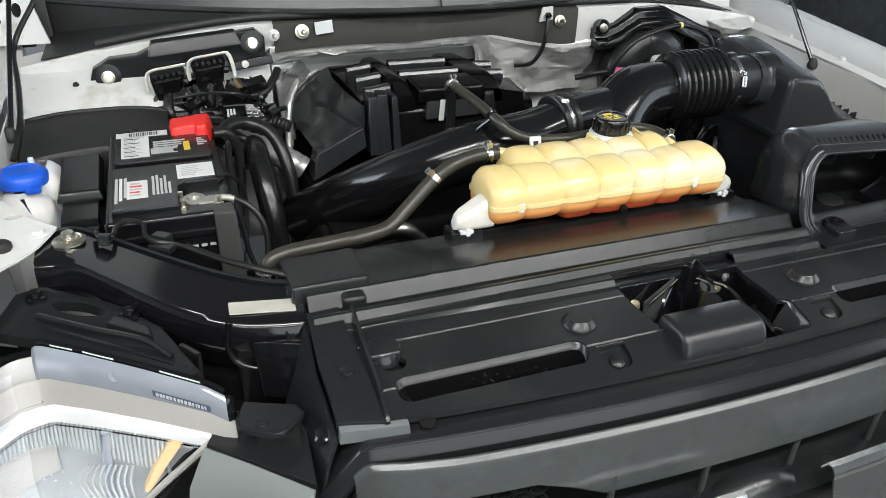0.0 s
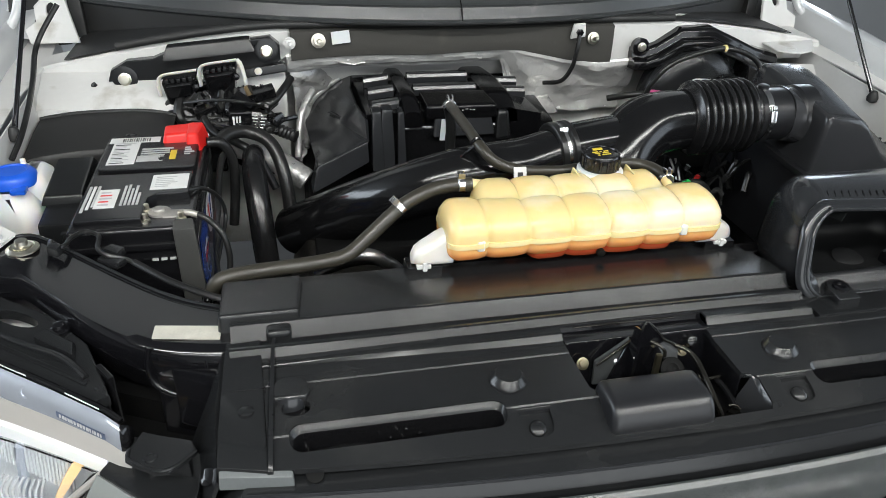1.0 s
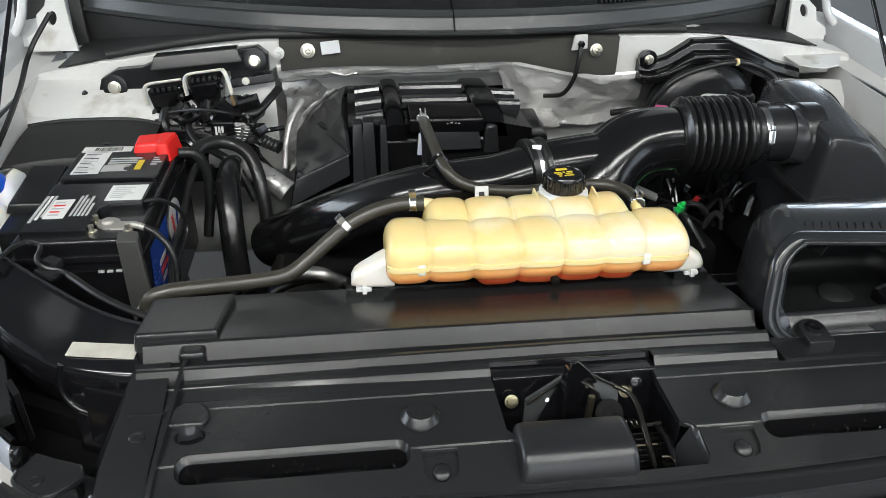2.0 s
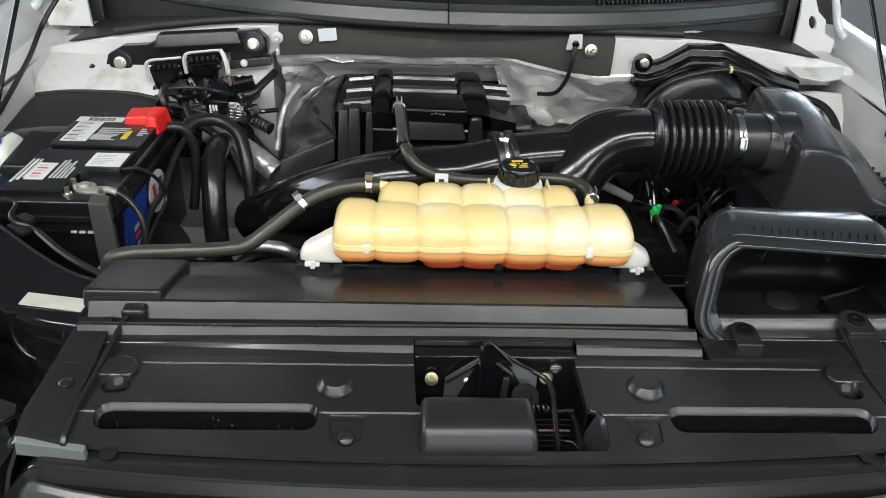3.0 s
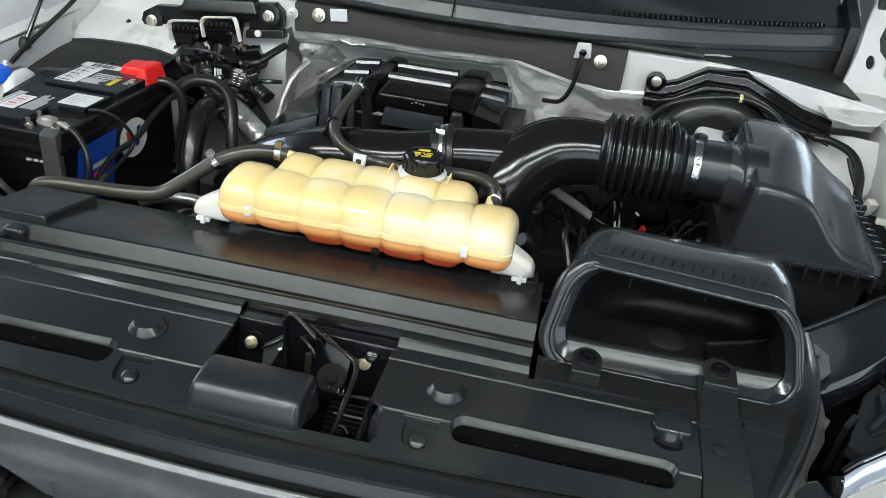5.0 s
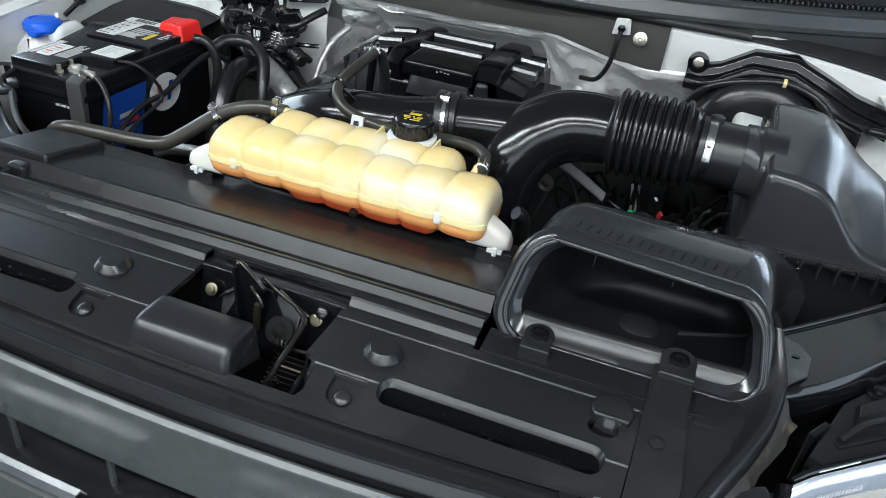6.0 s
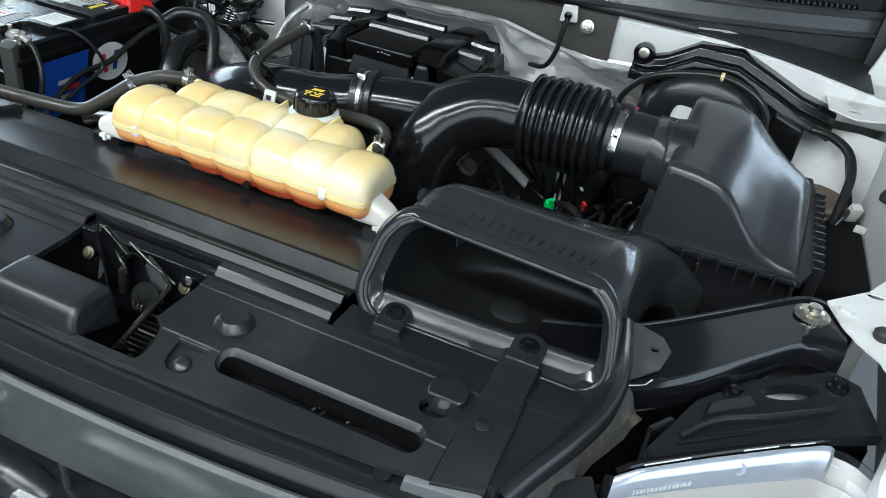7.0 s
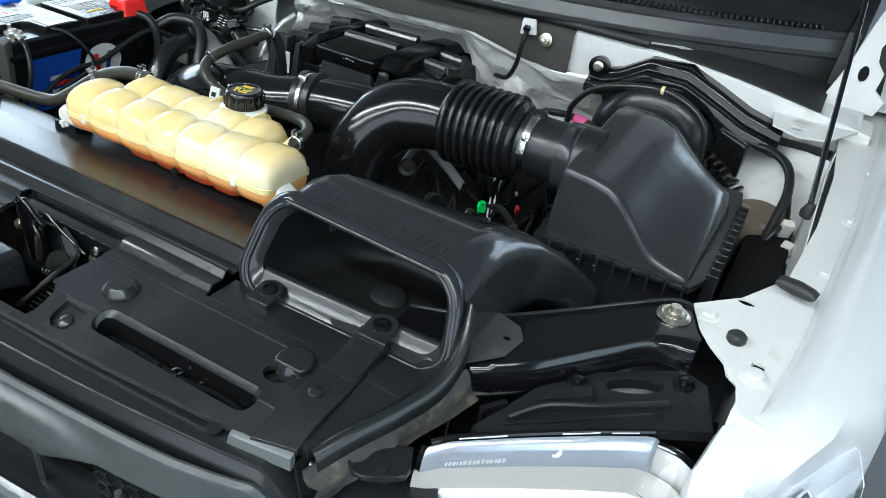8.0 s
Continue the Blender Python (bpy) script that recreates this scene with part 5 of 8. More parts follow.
    part("carrier_step", mirrored(hexa([(0.648, 0.120, 1.080), (0.70, 0.160, 1.084), (0.690, 0.180, 1.086), (0.650, 0.150, 1.082), (0.650, 0.124, 1.094), (0.698, 0.160, 1.098), (0.690, 0.176, 1.098), (0.654, 0.148, 1.094)], 0.002), s), SATIN, carrier)
    part("carrier_wall", mirrored(hexa([(0.628, 0.074, 1.030), (0.76, 0.170, 1.035), (0.758, 0.176, 1.035), (0.626, 0.080, 1.030), (0.632, 0.082, 1.082), (0.76, 0.176, 1.092), (0.757, 0.181, 1.092), (0.629, 0.087, 1.082)], 0.001), s), SATIN, carrier)
    for a, b in ((0.612, 1.088), (0.622, 1.080)):
        part("carrier_clip", mirrored(turned(box(a - 0.003, a + 0.004, 0.080, 0.112, 1.02, b, 0.0015), (a, 0.096, 1.05), rz=-35), s), GLOSSY, carrier)
    return h


def nose_corner(s):
    """Filler between grille and lamp: rubber flap, lamp tab, and the grey corner of the bumper skin."""
    n = thing("nose_corner", "black filler flap and tab beside the grille", "trim", (s * 0.52, -0.02, 0.95), "nose corners")
    part("flap", mirrored(shell(loft([[(0.484, 0.094, 1.098), (0.490, 0.015, 1.085), (0.486, -0.072, 1.068)], [(0.503, 0.060, 1.060), (0.506, 0.000, 1.050), (0.498, -0.078, 1.040)], [(0.530, 0.03, 1.010), (0.522, -0.02, 1.000), (0.508, -0.085, 1.000)]], (False, False), closed=False), 0.004), s), SATIN, n, "black rubber flap")
    part("flap_stud", mirrored(turned_form((0.496, -0.052, 1.056), (0.5, -0.4, 0.8), [(0.009, 0), (0.009, 0.003), (0.005, 0.004), (0.001, 0.004)], 12), s), GLOSSY, n)
    tab = part("lamp_tab", mirrored(plate([(0.508, -0.022), (0.522, -0.038), (0.533, -0.046), (0.546, -0.045), (0.568, -0.031), (0.578, -0.022), (0.578, -0.010), (0.566, 0.016), (0.544, 0.006), (0.514, -0.006)], 1.0605, 1.066, bev=0.003, seg=3), s), SATIN, n)
    part("tab_edge", mirrored(tube([(0.510, -0.023, 1.066), (0.523, -0.0365, 1.066), (0.534, -0.0440, 1.066), (0.546, -0.0430, 1.066), (0.567, -0.0295, 1.066), (0.5755, -0.021, 1.066), (0.5755, -0.010, 1.066)], 0.0022, 8, 4), s), SATIN, tab)
    part("tab_stem", mirrored(hexa([(0.516, -0.030, 1.03), (0.560, -0.020, 1.03), (0.560, 0.004, 1.03), (0.516, -0.012, 1.03), (0.516, -0.030, 1.056), (0.560, -0.020, 1.056), (0.560, 0.004, 1.056), (0.516, -0.012, 1.056)], 0.003), s), SATIN, tab)
    part("tab_dimple", mirrored(turned_form((0.553, -0.024, 1.0655), (0, 0, 1), [(0.008, 0), (0.007, 0.002), (0.0045, 0.002), (0.004, 0.0008), (0.001, 0.0008)], 14), s), SATIN, tab)
    part("filler", mirrored(hexa([(0.506, -0.090, 0.90), (0.612, -0.012, 0.90), (0.600, 0.05, 0.90), (0.500, 0.02, 0.90), (0.512, -0.096, 1.036), (0.610, -0.008, 1.038), (0.585, 0.04, 1.040), (0.505, 0.0, 1.036)], 0.002), s), SATIN, n)
    part("skin", mirrored(shell(loft([[(0.516, -0.100, 1.034), (0.520, -0.108, 1.020), (0.520, -0.115, 0.92)], [(0.572, -0.047, 1.037), (0.584, -0.060, 1.015), (0.59, -0.075, 0.92)], [(0.612, -0.010, 1.037), (0.632, -0.030, 1.005), (0.645, -0.045, 0.92)]], (False, False), closed=False), 0.003), s), SKINGREY, n, "grey plastic bumper corner")


grille()
radiator_cover()
hood_latch()
for side in (-1, 1):
    headlamp(side)
    nose_corner(side)


# ---- engine bay: coolant tank and hoses ----
LOBES = (-0.195, -0.139, -0.081, -0.021, 0.036, 0.092, 0.146, 0.209)


def lobe(x):
    """How far the tank draws in between two lobes, 0 to 1: round pillows with a crease between them."""
    for a, b in zip(LOBES, LOBES[1:]):
        if x <= b:
            u = min(1.0, abs(2 * x - a - b) / (b - a))
            return 1 - math.sqrt(max(0.0, 1 - 0.97 * u ** 3.2)) if u < 1 else 0.83
    return 0.83


def coolant_tank():
    t = thing("coolant_tank", "yellowed translucent coolant tank, ribbed, with orange coolant", "coolant tank", (0.0, 0.27, 1.09))
    front = [(0.2125, 1.140), (0.2105, 1.150), (0.2120, 1.161), (0.2175, 1.1700), (0.2285, 1.1770), (0.243, 1.1808), (0.259, 1.1815), (0.275, 1.1805), (0.290, 1.1755), (0.301, 1.165), (0.306, 1.140)]
    rear = [(0.236, 1.140), (0.250, 1.165), (0.266, 1.1800), (0.282, 1.1875), (0.300, 1.1900), (0.318, 1.1885), (0.332, 1.181), (0.3400, 1.166), (0.341, 1.140)]
    lower = [(0.2125, 1.140), (0.2120, 1.129), (0.2160, 1.118), (0.228, 1.1095), (0.246, 1.106), (0.29, 1.106), (0.302, 1.114), (0.304, 1.126), (0.304, 1.140)]
    sump = [(0.222, 1.140), (0.220, 1.118), (0.225, 1.104), (0.238, 1.0975), (0.31, 1.0975), (0.330, 1.104), (0.341, 1.122), (0.341, 1.140)]

    def ring(profile, x, x0, x1, soft, deep, tall):
        """deep and tall: how much the creases draw in across and up the tank."""
        edge = min(x - x0, x1 - x)
        e = math.sqrt(max(0.0, 1 - max(0.0, 1 - edge / soft) ** 2))
        k = lobe(x)
        sy = (1 - deep * k) * (0.80 + 0.20 * e)
        sz = (1 - tall * k) * (0.50 + 0.50 * e)
        cy = 0.5 * (profile[0][0] + profile[-1][0])
        return [(x, cy + (y - cy) * sy, 1.140 + (z - 1.140) * sz) for y, z in profile]

    def body(profile, x0, x1, soft=0.020, deep=0.14, tall=0.20, n=168):
        xs = [x0 + (x1 - x0) * (i / n) for i in range(n + 1)]
        return loft([ring(profile, x, x0, x1, soft, deep, tall) for x in xs])

    a, b = LOBES[0], LOBES[-1]
    part("upper_shell", join(body(front, a, b), body(rear, -0.139, 0.146, 0.024, 0.08, 0.17)), TANK, t, "yellowed upper shell", 70)
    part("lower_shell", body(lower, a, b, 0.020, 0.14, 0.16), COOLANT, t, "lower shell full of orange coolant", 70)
    part("sump", body(sump, -0.081, 0.146, 0.020, 0.10, 0.10), SUMP, t, "sump full of red coolant", 70)
    part("drain_nub", turned_form((0.028, 0.222, 1.110), (0, -1, -0.2), [(0.006, 0), (0.006, 0.006), (0.003, 0.007)], 12), CASTING, t)
    rim = []
    for i in range(141):
        x = a + 0.001 + (b - a - 0.002) * i / 140
        r = ring(front, x, a, b, 0.020, 0.14, 0.20)
        y1 = 0.3445 if -0.135 < x < 0.142 else r[-1][1] + 0.0035
        rim.append([(x, r[0][1] - 0.0032, 1.1365), (x, r[0][1] - 0.0032, 1.1435), (x, y1, 1.1435), (x, y1, 1.1365)])
    part("seam_flange", loft(rim), TANKRIM, t, "cream moulded seam", 60)
    for x in (-0.150, 0.147):
        part("seam_lug", box(x - 0.0055, x + 0.0055, 0.2105, 0.220, 1.131, 1.147, 0.003, 3), EAR, t)
    # mounting ears that slope down outwards, their clips and the brackets under them
    for s in (-1, 1):
        ear = loft([[(s * x, y, z) for y, z in rounded(0.226 + e, 0.262 - e, 1.104, top, min(0.010, 0.45 * (top - 1.104)), 5)] for x, top, e in ((0.184, 1.150, 0.000), (0.197, 1.149, 0.000), (0.206, 1.144, 0.000), (0.216, 1.138, 0.001), (0.227, 1.132, 0.002), (0.235, 1.127, 0.005), (0.240, 1.118, 0.010))])
        part("mounting_ear", ear, EAR, t, "milky plastic mounting ear", 60)
        x = s * 0.223
        part("ear_clip", join(box(x - 0.011, x + 0.009, 0.228, 0.240, 1.1005, 1.1060, 0.001), box(x - 0.003, x + 0.003, 0.225, 0.242, 1.0985, 1.1100, 0.001)), PAPER, t)
        part("ear_bracket", hexa([(x - 0.026, 0.226, 1.070), (x + 0.026, 0.226, 1.070), (x + 0.026, 0.262, 1.070), (x - 0.026, 0.262, 1.070), (x - 0.024, 0.230, 1.103), (x + 0.024, 0.230, 1.103), (x + 0.024, 0.260, 1.103), (x - 0.024, 0.260, 1.103)], 0.002), GLOSSY, t)
    # filler neck, fins, outlets
    part("filler_neck", turned_form((0.061, 0.330, 1.170), (0, 0, 1), [(0.032, 0), (0.032, 0.010), (0.0345, 0.012), (0.0345, 0.017), (0.028, 0.019)], 32), NATURAL, t, "white filler neck")
    part("neck_saddle", hexa([(0.016, 0.286, 1.160), (0.108, 0.286, 1.160), (0.106, 0.350, 1.160), (0.018, 0.350, 1.160), (0.024, 0.298, 1.176), (0.100, 0.298, 1.176), (0.098, 0.348, 1.181), (0.026, 0.348, 1.181)], 0.006, 3), TANK, t)
    for x in (0.018, 0.102):
        part("neck_fin", hexa([(x - 0.002, 0.286, 1.172), (x + 0.002, 0.286, 1.172), (x + 0.002, 0.334, 1.172), (x - 0.002, 0.334, 1.172), (x - 0.0015, 0.300, 1.190), (x + 0.0015, 0.300, 1.190), (x + 0.0015, 0.330, 1.192), (x - 0.0015, 0.330, 1.192)], 0.001), TANKRIM, t)
    part("outlet", tube([(-0.112, 0.326, 1.172), (-0.140, 0.329, 1.176), (-0.165, 0.330, 1.176)], 0.008, 12), TANKRIM, t)
    part("outlet", tube([(0.160, 0.285, 1.150), (0.164, 0.300, 1.162), (0.165, 0.318, 1.168)], 0.008, 12), TANKRIM, t)
    # pressure cap with grip ribs and print
    cap = part("pressure_cap", turned_form((0.061, 0.332, 1.1885), (0, 0, 1), [(0.0275, 0), (0.0285, 0.002), (0.0280, 0.020), (0.0270, 0.0235), (0.0245, 0.0255), (0.0225, 0.0255), (0.0218, 0.0240), (0.002, 0.0243)], 40), GLOSSY, t, "black ribbed pressure cap with yellow print")
    for i in range(16):
        k = 2 * math.pi * i / 16
        part("grip_rib", tube([(0.061 + 0.0280 * math.cos(k), 0.332 + 0.0280 * math.sin(k), 1.191 + h) for h in (0, 0.009, 0.017)], 0.0021, 6, 2), GLOSSY, cap)
    for w, y, x in ((0.016, 0.346, 0.0), (0.016, 0.342, -0.001), (0.010, 0.334, -0.010), (0.003, 0.334, -0.001), (0.008, 0.334, 0.008), (0.008, 0.329, -0.009), (0.010, 0.329, 0.005), (0.014, 0.323, 0.003), (0.004, 0.323, -0.010)):
        part("cap_print", turned(box(0.061 + x - w / 2, 0.061 + x + w / 2, y - 0.0016, y + 0.0016, 1.2124, 1.2130), (0.061, 0.332, 1.21), rz=8), YELLOW, cap)
    return t


def spring_clamp(parent, place, way, r):
    """Bright hose clamp: a band with two ears."""
    p, w = Vector(place), Vector(way).normalized()
    up = Vector((0, 0, 1)) if abs(w.z) < 0.8 else Vector((0, -1, 0))
    up = (up - w * up.dot(w)).normalized()
    q = w.cross(up)
    band = turned_form(p - w * 0.005, w, [(r + 0.0008, 0), (r + 0.002, 0.001), (r + 0.002, 0.009), (r + 0.0008, 0.010)], 18)
    ears = []
    for d in (-0.004, 0.004):
        c = p + up * (r + 0.005) + q * d
        ears.append(hexa([tuple(c + a * w * 0.005 + b * q * 0.0012 + h * up * 0.004) for h in (-1, 1) for a, b in ((-1, -1), (1, -1), (1, 1), (-1, 1))]))
    part("hose_clamp", join(band, *ears), STEEL, parent, "bright spring clamp")


def hoses():
    a = solid("tank_hose", tube([(-0.136, 0.330, 1.175), (-0.170, 0.331, 1.174), (-0.205, 0.326, 1.168), (-0.243, 0.316, 1.152), (-0.290, 0.300, 1.118), (-0.322, 0.288, 1.098), (-0.360, 0.280, 1.094), (-0.430, 0.268, 1.096), (-0.475, 0.258, 1.098), (-0.500, 0.252, 1.090), (-0.508, 0.250, 1.06)], 0.0105, 16, 5), HOSE, "black rubber hose from coolant tank to radiator", "hose", (-0.3, 0.29, 1.09))
    spring_clamp(a, (-0.152, 0.331, 1.174), (1, 0, 0), 0.0105)
    spring_clamp(a, (-0.243, 0.316, 1.152), (0.75, 0.25, 0.6), 0.0105)
    spring_clamp(a, (-0.507, 0.250, 1.074), (0.1, 0, 1), 0.0105)
    b = solid("overflow_hose", tube([(-0.113, 0.590, 1.203), (-0.110, 0.540, 1.202), (-0.106, 0.470, 1.200), (-0.099, 0.418, 1.192), (-0.080, 0.398, 1.176), (-0.045, 0.392, 1.164), (0.010, 0.384, 1.162), (0.050, 0.380, 1.166), (0.100, 0.380, 1.170), (0.140, 0.372, 1.172), (0.163, 0.350, 1.171), (0.167, 0.318, 1.168), (0.165, 0.298, 1.159)], 0.0086, 14, 5), HOSE, "thin black hose running behind the tank cap", "hose", (0, 0.40, 1.16))
    spring_clamp(b, (0.168, 0.320, 1.166), (0, 1, 0), 0.0095)
    spring_clamp(b, (-0.113, 0.584, 1.203), (0, 1, 0), 0.0088)
    part("hose_tag", turned(box(-0.056, -0.036, 0.378, 0.382, 1.152, 1.173, 0.001), (-0.045, 0.38, 1.163), rx=-20), PAPER, b, "white paper tag")
    part("tag_print", turned(box(-0.0505, -0.0425, 0.3765, 0.3785, 1.158, 1.165), (-0.045, 0.38, 1.163), rx=-20), INK, b)
    part("hose_bracket", join(tube([(-0.108, 0.425, 1.192), (-0.122, 0.440, 1.172), (-0.132, 0.45, 1.150)], 0.003, 6), tube([(-0.094, 0.425, 1.190), (-0.078, 0.440, 1.170), (-0.062, 0.45, 1.152)], 0.003, 6), tube([(-0.114, 0.43, 1.196), (-0.103, 0.428, 1.205), (-0.092, 0.43, 1.194)], 0.003, 6)), GLOSSY, b)
    c = solid("breather_tube", tube([(-0.114, 0.598, 1.198), (-0.110, 0.606, 1.19), (-0.104, 0.610, 1.160), (-0.102, 0.614, 1.11), (-0.100, 0.62, 1.06)], 0.009, 12), RUBBER, "short black breather tube with a cream tag", "hose", (-0.10, 0.61, 1.05))
    part("paper_tag", turned(box(-0.116, -0.106, 0.636, 0.638, 1.117, 1.158, 0.0008), (-0.111, 0.637, 1.137), ry=4), NATURAL, c, "small cream tag")
    spring_clamp(c, (-0.101, 0.616, 1.100), (0, 0, 1), 0.009)


# ---- engine bay: air intake ----
def bellows():
    prof, x = [(0.052, 0.0), (0.054, 0.004), (0.062, 0.008)], 0.010
    for i in range(8):
        prof += [(0.0655, x), (0.0668, x + 0.003), (0.0655, x + 0.0062), (0.0575, x + 0.0082), (0.0575, x + 0.0098)]
        x += 0.0138
    return prof + [(0.060, x), (0.056, x + 0.004), (0.050, x + 0.010)]


def intake():
    d = thing("intake_duct", "glossy black plastic intake duct with ribbed bellows", "air duct", (0.2, 0.53, 1.08))
    part("curved_duct", tube([(0.312, 0.535, 1.176), (0.27, 0.534, 1.174), (0.228, 0.526, 1.166), (0.190, 0.506, 1.142), (0.168, 0.484, 1.104), (0.162, 0.470, 1.05), (0.162, 0.46, 0.98)], [0.052, 0.055, 0.057, 0.057, 0.056, 0.053, 0.052], 32, 7), DUCT, d, "smooth glossy curved duct", 80)
    part("bellows", turned_form((0.306, 0.533, 1.179), (1, -0.02, 0.02), bellows(), 40), BELLOWS, d, "ribbed black rubber bellows", 60)
    part("cross_duct", tube([(0.23, 0.526, 1.150), (0.19, 0.518, 1.151), (0.14, 0.508, 1.151), (0.09, 0.498, 1.149), (0.05, 0.490, 1.145)], [0.045, 0.045, 0.0445, 0.044, 0.044], 28, 6), DUCT, d, angle=80)
    part("duct_web", hexa([(0.14, 0.46, 1.06), (0.20, 0.46, 1.06), (0.21, 0.52, 1.06), (0.14, 0.52, 1.06), (0.120, 0.480, 1.130), (0.19, 0.478, 1.135), (0.20, 0.53, 1.145), (0.13, 0.53, 1.140)], 0.012, 3), DUCT, d)
    part("collar", turned_form((0.078, 0.496, 1.148), (-1, -0.15, -0.08), [(0.046, 0), (0.0505, 0.002), (0.0505, 0.010), (0.047, 0.013), (0.047, 0.022), (0.051, 0.024), (0.051, 0.034), (0.046, 0.037)], 32), RUBBER, d, "ribbed rubber coupling")
    part("collar_clamp", turned_form((0.062, 0.493, 1.147), (-1, -0.15, -0.08), [(0.0475, 0), (0.0490, 0.001), (0.0490, 0.010), (0.0475, 0.011)], 32), STEEL, d, "steel band clamp")
    part("clamp_screw", turned(box(0.048, 0.064, 0.470, 0.482, 1.186, 1.196, 0.003), (0.056, 0.476, 1.19), rx=-20), STEEL, d)
    part("left_duct", tube([(0.05, 0.488, 1.144), (-0.005, 0.476, 1.134), (-0.066, 0.462, 1.131), (-0.13, 0.461, 1.122), (-0.194, 0.481, 1.096), (-0.258, 0.522, 1.056), (-0.322, 0.585, 1.001), (-0.386, 0.67, 0.934)], [0.044, 0.046, 0.048, 0.0487, 0.0487, 0.0487, 0.0487, 0.0487], 28, 6), DUCT, d, angle=80)
    part("neck", turned_form((0.432, 0.531, 1.181), (1, 0, 0), [(0.049, 0), (0.0495, 0.02), (0.0470, 0.024), (0.0470, 0.085), (0.051, 0.090), (0.051, 0.12)], 36), BOXPLAST, d, "smooth sensor neck")
    clamp = part("band_clamp", turned_form((0.443, 0.531, 1.181), (1, 0, 0), [(0.0500, 0), (0.0515, 0.001), (0.0515, 0.012), (0.0500, 0.013)], 36), STEEL, d, "steel worm-drive clamp")
    part("clamp_screw", join(turned(box(0.443, 0.456, 0.476, 0.486, 1.182, 1.206, 0.004), (0.449, 0.48, 1.195), rx=-12), turned(box(0.446, 0.453, 0.476, 0.484, 1.206, 1.214, 0.002), (0.449, 0.48, 1.195), rx=-12)), STEEL, clamp)
    part("sensor_stub", turned_form((0.452, 0.530, 1.228), (0, 0, 1), [(0.010, 0), (0.010, 0.008), (0.006, 0.010)], 14), BOXPLAST, clamp)


def air_box():
    b = thing("air_filter_box", "black plastic air filter box with clipped lid", "air filter box", (0.63, 0.58, 0.90))
    # lid: a flat front whose upper edge falls in an S to the rim, swept back to a higher, blunter end
    fore = [(0.5310, 1.2070), (0.570, 1.2050), (0.598, 1.1985), (0.616, 1.1865), (0.630, 1.1715), (0.644, 1.1540), (0.660, 1.1350), (0.680, 1.1200), (0.704, 1.1120), (0.722, 1.1090), (0.731, 1.1030)]
    aft = [(0.536, 1.236), (0.575, 1.237), (0.604, 1.234), (0.624, 1.226), (0.640, 1.213), (0.656, 1.198), (0.673, 1.184), (0.693, 1.170), (0.715, 1.157), (0.730, 1.147), (0.739, 1.122)]
    rows = []
    for y, u, d in ((0.4380, 0.0, 0.0120), (0.4386, 0.0, 0.0080), (0.4405, 0.01, 0.0042), (0.4440, 0.02, 0.0014), (0.4500, 0.05, 0.0), (0.48, 0.20, 0.0), (0.52, 0.42, 0.0), (0.56, 0.66, 0.0), (0.60, 0.86, 0.0), (0.64, 1.0, 0.0), (0.665, 1.0, 0.003), (0.685, 0.95, 0.012), (0.700, 0.85, 0.028), (0.712, 0.70, 0.055), (0.722, 0.5, 0.095)):
        crest = [((1 - u) * p[0] + u * q[0], (1 - u) * p[1] + u * q[1]) for p, q in zip(fore, aft)]
        crest = [(x + d * (0.6 if i == 0 else -0.5 if i > 6 else 0.0), max(1.098, z - d)) for i, (x, z) in enumerate(crest)]
        x0, z0 = crest[0]
        side = [(0.520 + 0.6 * d, 1.096), (x0 - 0.004, z0 - 0.018), (x0 - 0.0015, z0 - 0.006)]
        rows.append([(x, y, z) for x, z in side + [(x0 + 0.004, z0 + 0.0005)] + crest[1:] + [(crest[-1][0] + 0.001, 1.096)]])
    part("lid", loft(rows, (True, True)), LIDPLAST, b, "smooth moulded lid with an S-shaped front edge", 55)
    rim = [(0.510, 0.430), (0.736, 0.434), (0.752, 0.470), (0.757, 0.67), (0.745, 0.752), (0.51, 0.752)]
    flare = []
    for x, ry, rz, cy, cz in ((0.498, 0.0485, 0.0485, 0.532, 1.181), (0.510, 0.054, 0.0490, 0.536, 1.179), (0.522, 0.066, 0.0480, 0.546, 1.174), (0.533, 0.090, 0.046, 0.560, 1.168), (0.545, 0.100, 0.045, 0.565, 1.165)):
        flare.append([(x, cy + ry * math.copysign(abs(math.cos(k * math.pi / 16)) ** 0.8, math.cos(k * math.pi / 16)), cz + rz * math.copysign(abs(math.sin(k * math.pi / 16)) ** 0.8, math.sin(k * math.pi / 16))) for k in range(32)])
    part("neck_flare", loft(flare), LIDPLAST, b, "flared mouth of the lid", 60)
    part("lid_flange", plate(rim, lambda x, y: 1.090 + 0.05 * (y - 0.44), lambda x, y: 1.100 + 0.05 * (y - 0.44), bev=0.002), BOXPLAST, b)
    part("lower_box", hexa([(0.530, 0.450, 0.90), (0.720, 0.458, 0.90), (0.74, 0.74, 0.90), (0.53, 0.74, 0.90), (0.514, 0.436, 1.090), (0.732, 0.444, 1.090), (0.750, 0.748, 1.105), (0.514, 0.748, 1.105)], 0.006), BOXPLAST, b)
    for i in range(9):
        x = 0.535 + 0.024 * i
        part("flange_rib", box(x, x + 0.004, 0.426, 0.440, 1.072, 1.098, 0.001, 1), BOXPLAST, b)
    for i in range(12):
        y = 0.47 + 0.020 * i
        part("flange_rib", box(0.748, 0.764, y, y + 0.004, 1.06, 1.106 + 0.05 * (y - 0.44), 0.001, 1), BOXPLAST, b)
    for i in range(8):
        x = 0.532 + 0.0252 * i
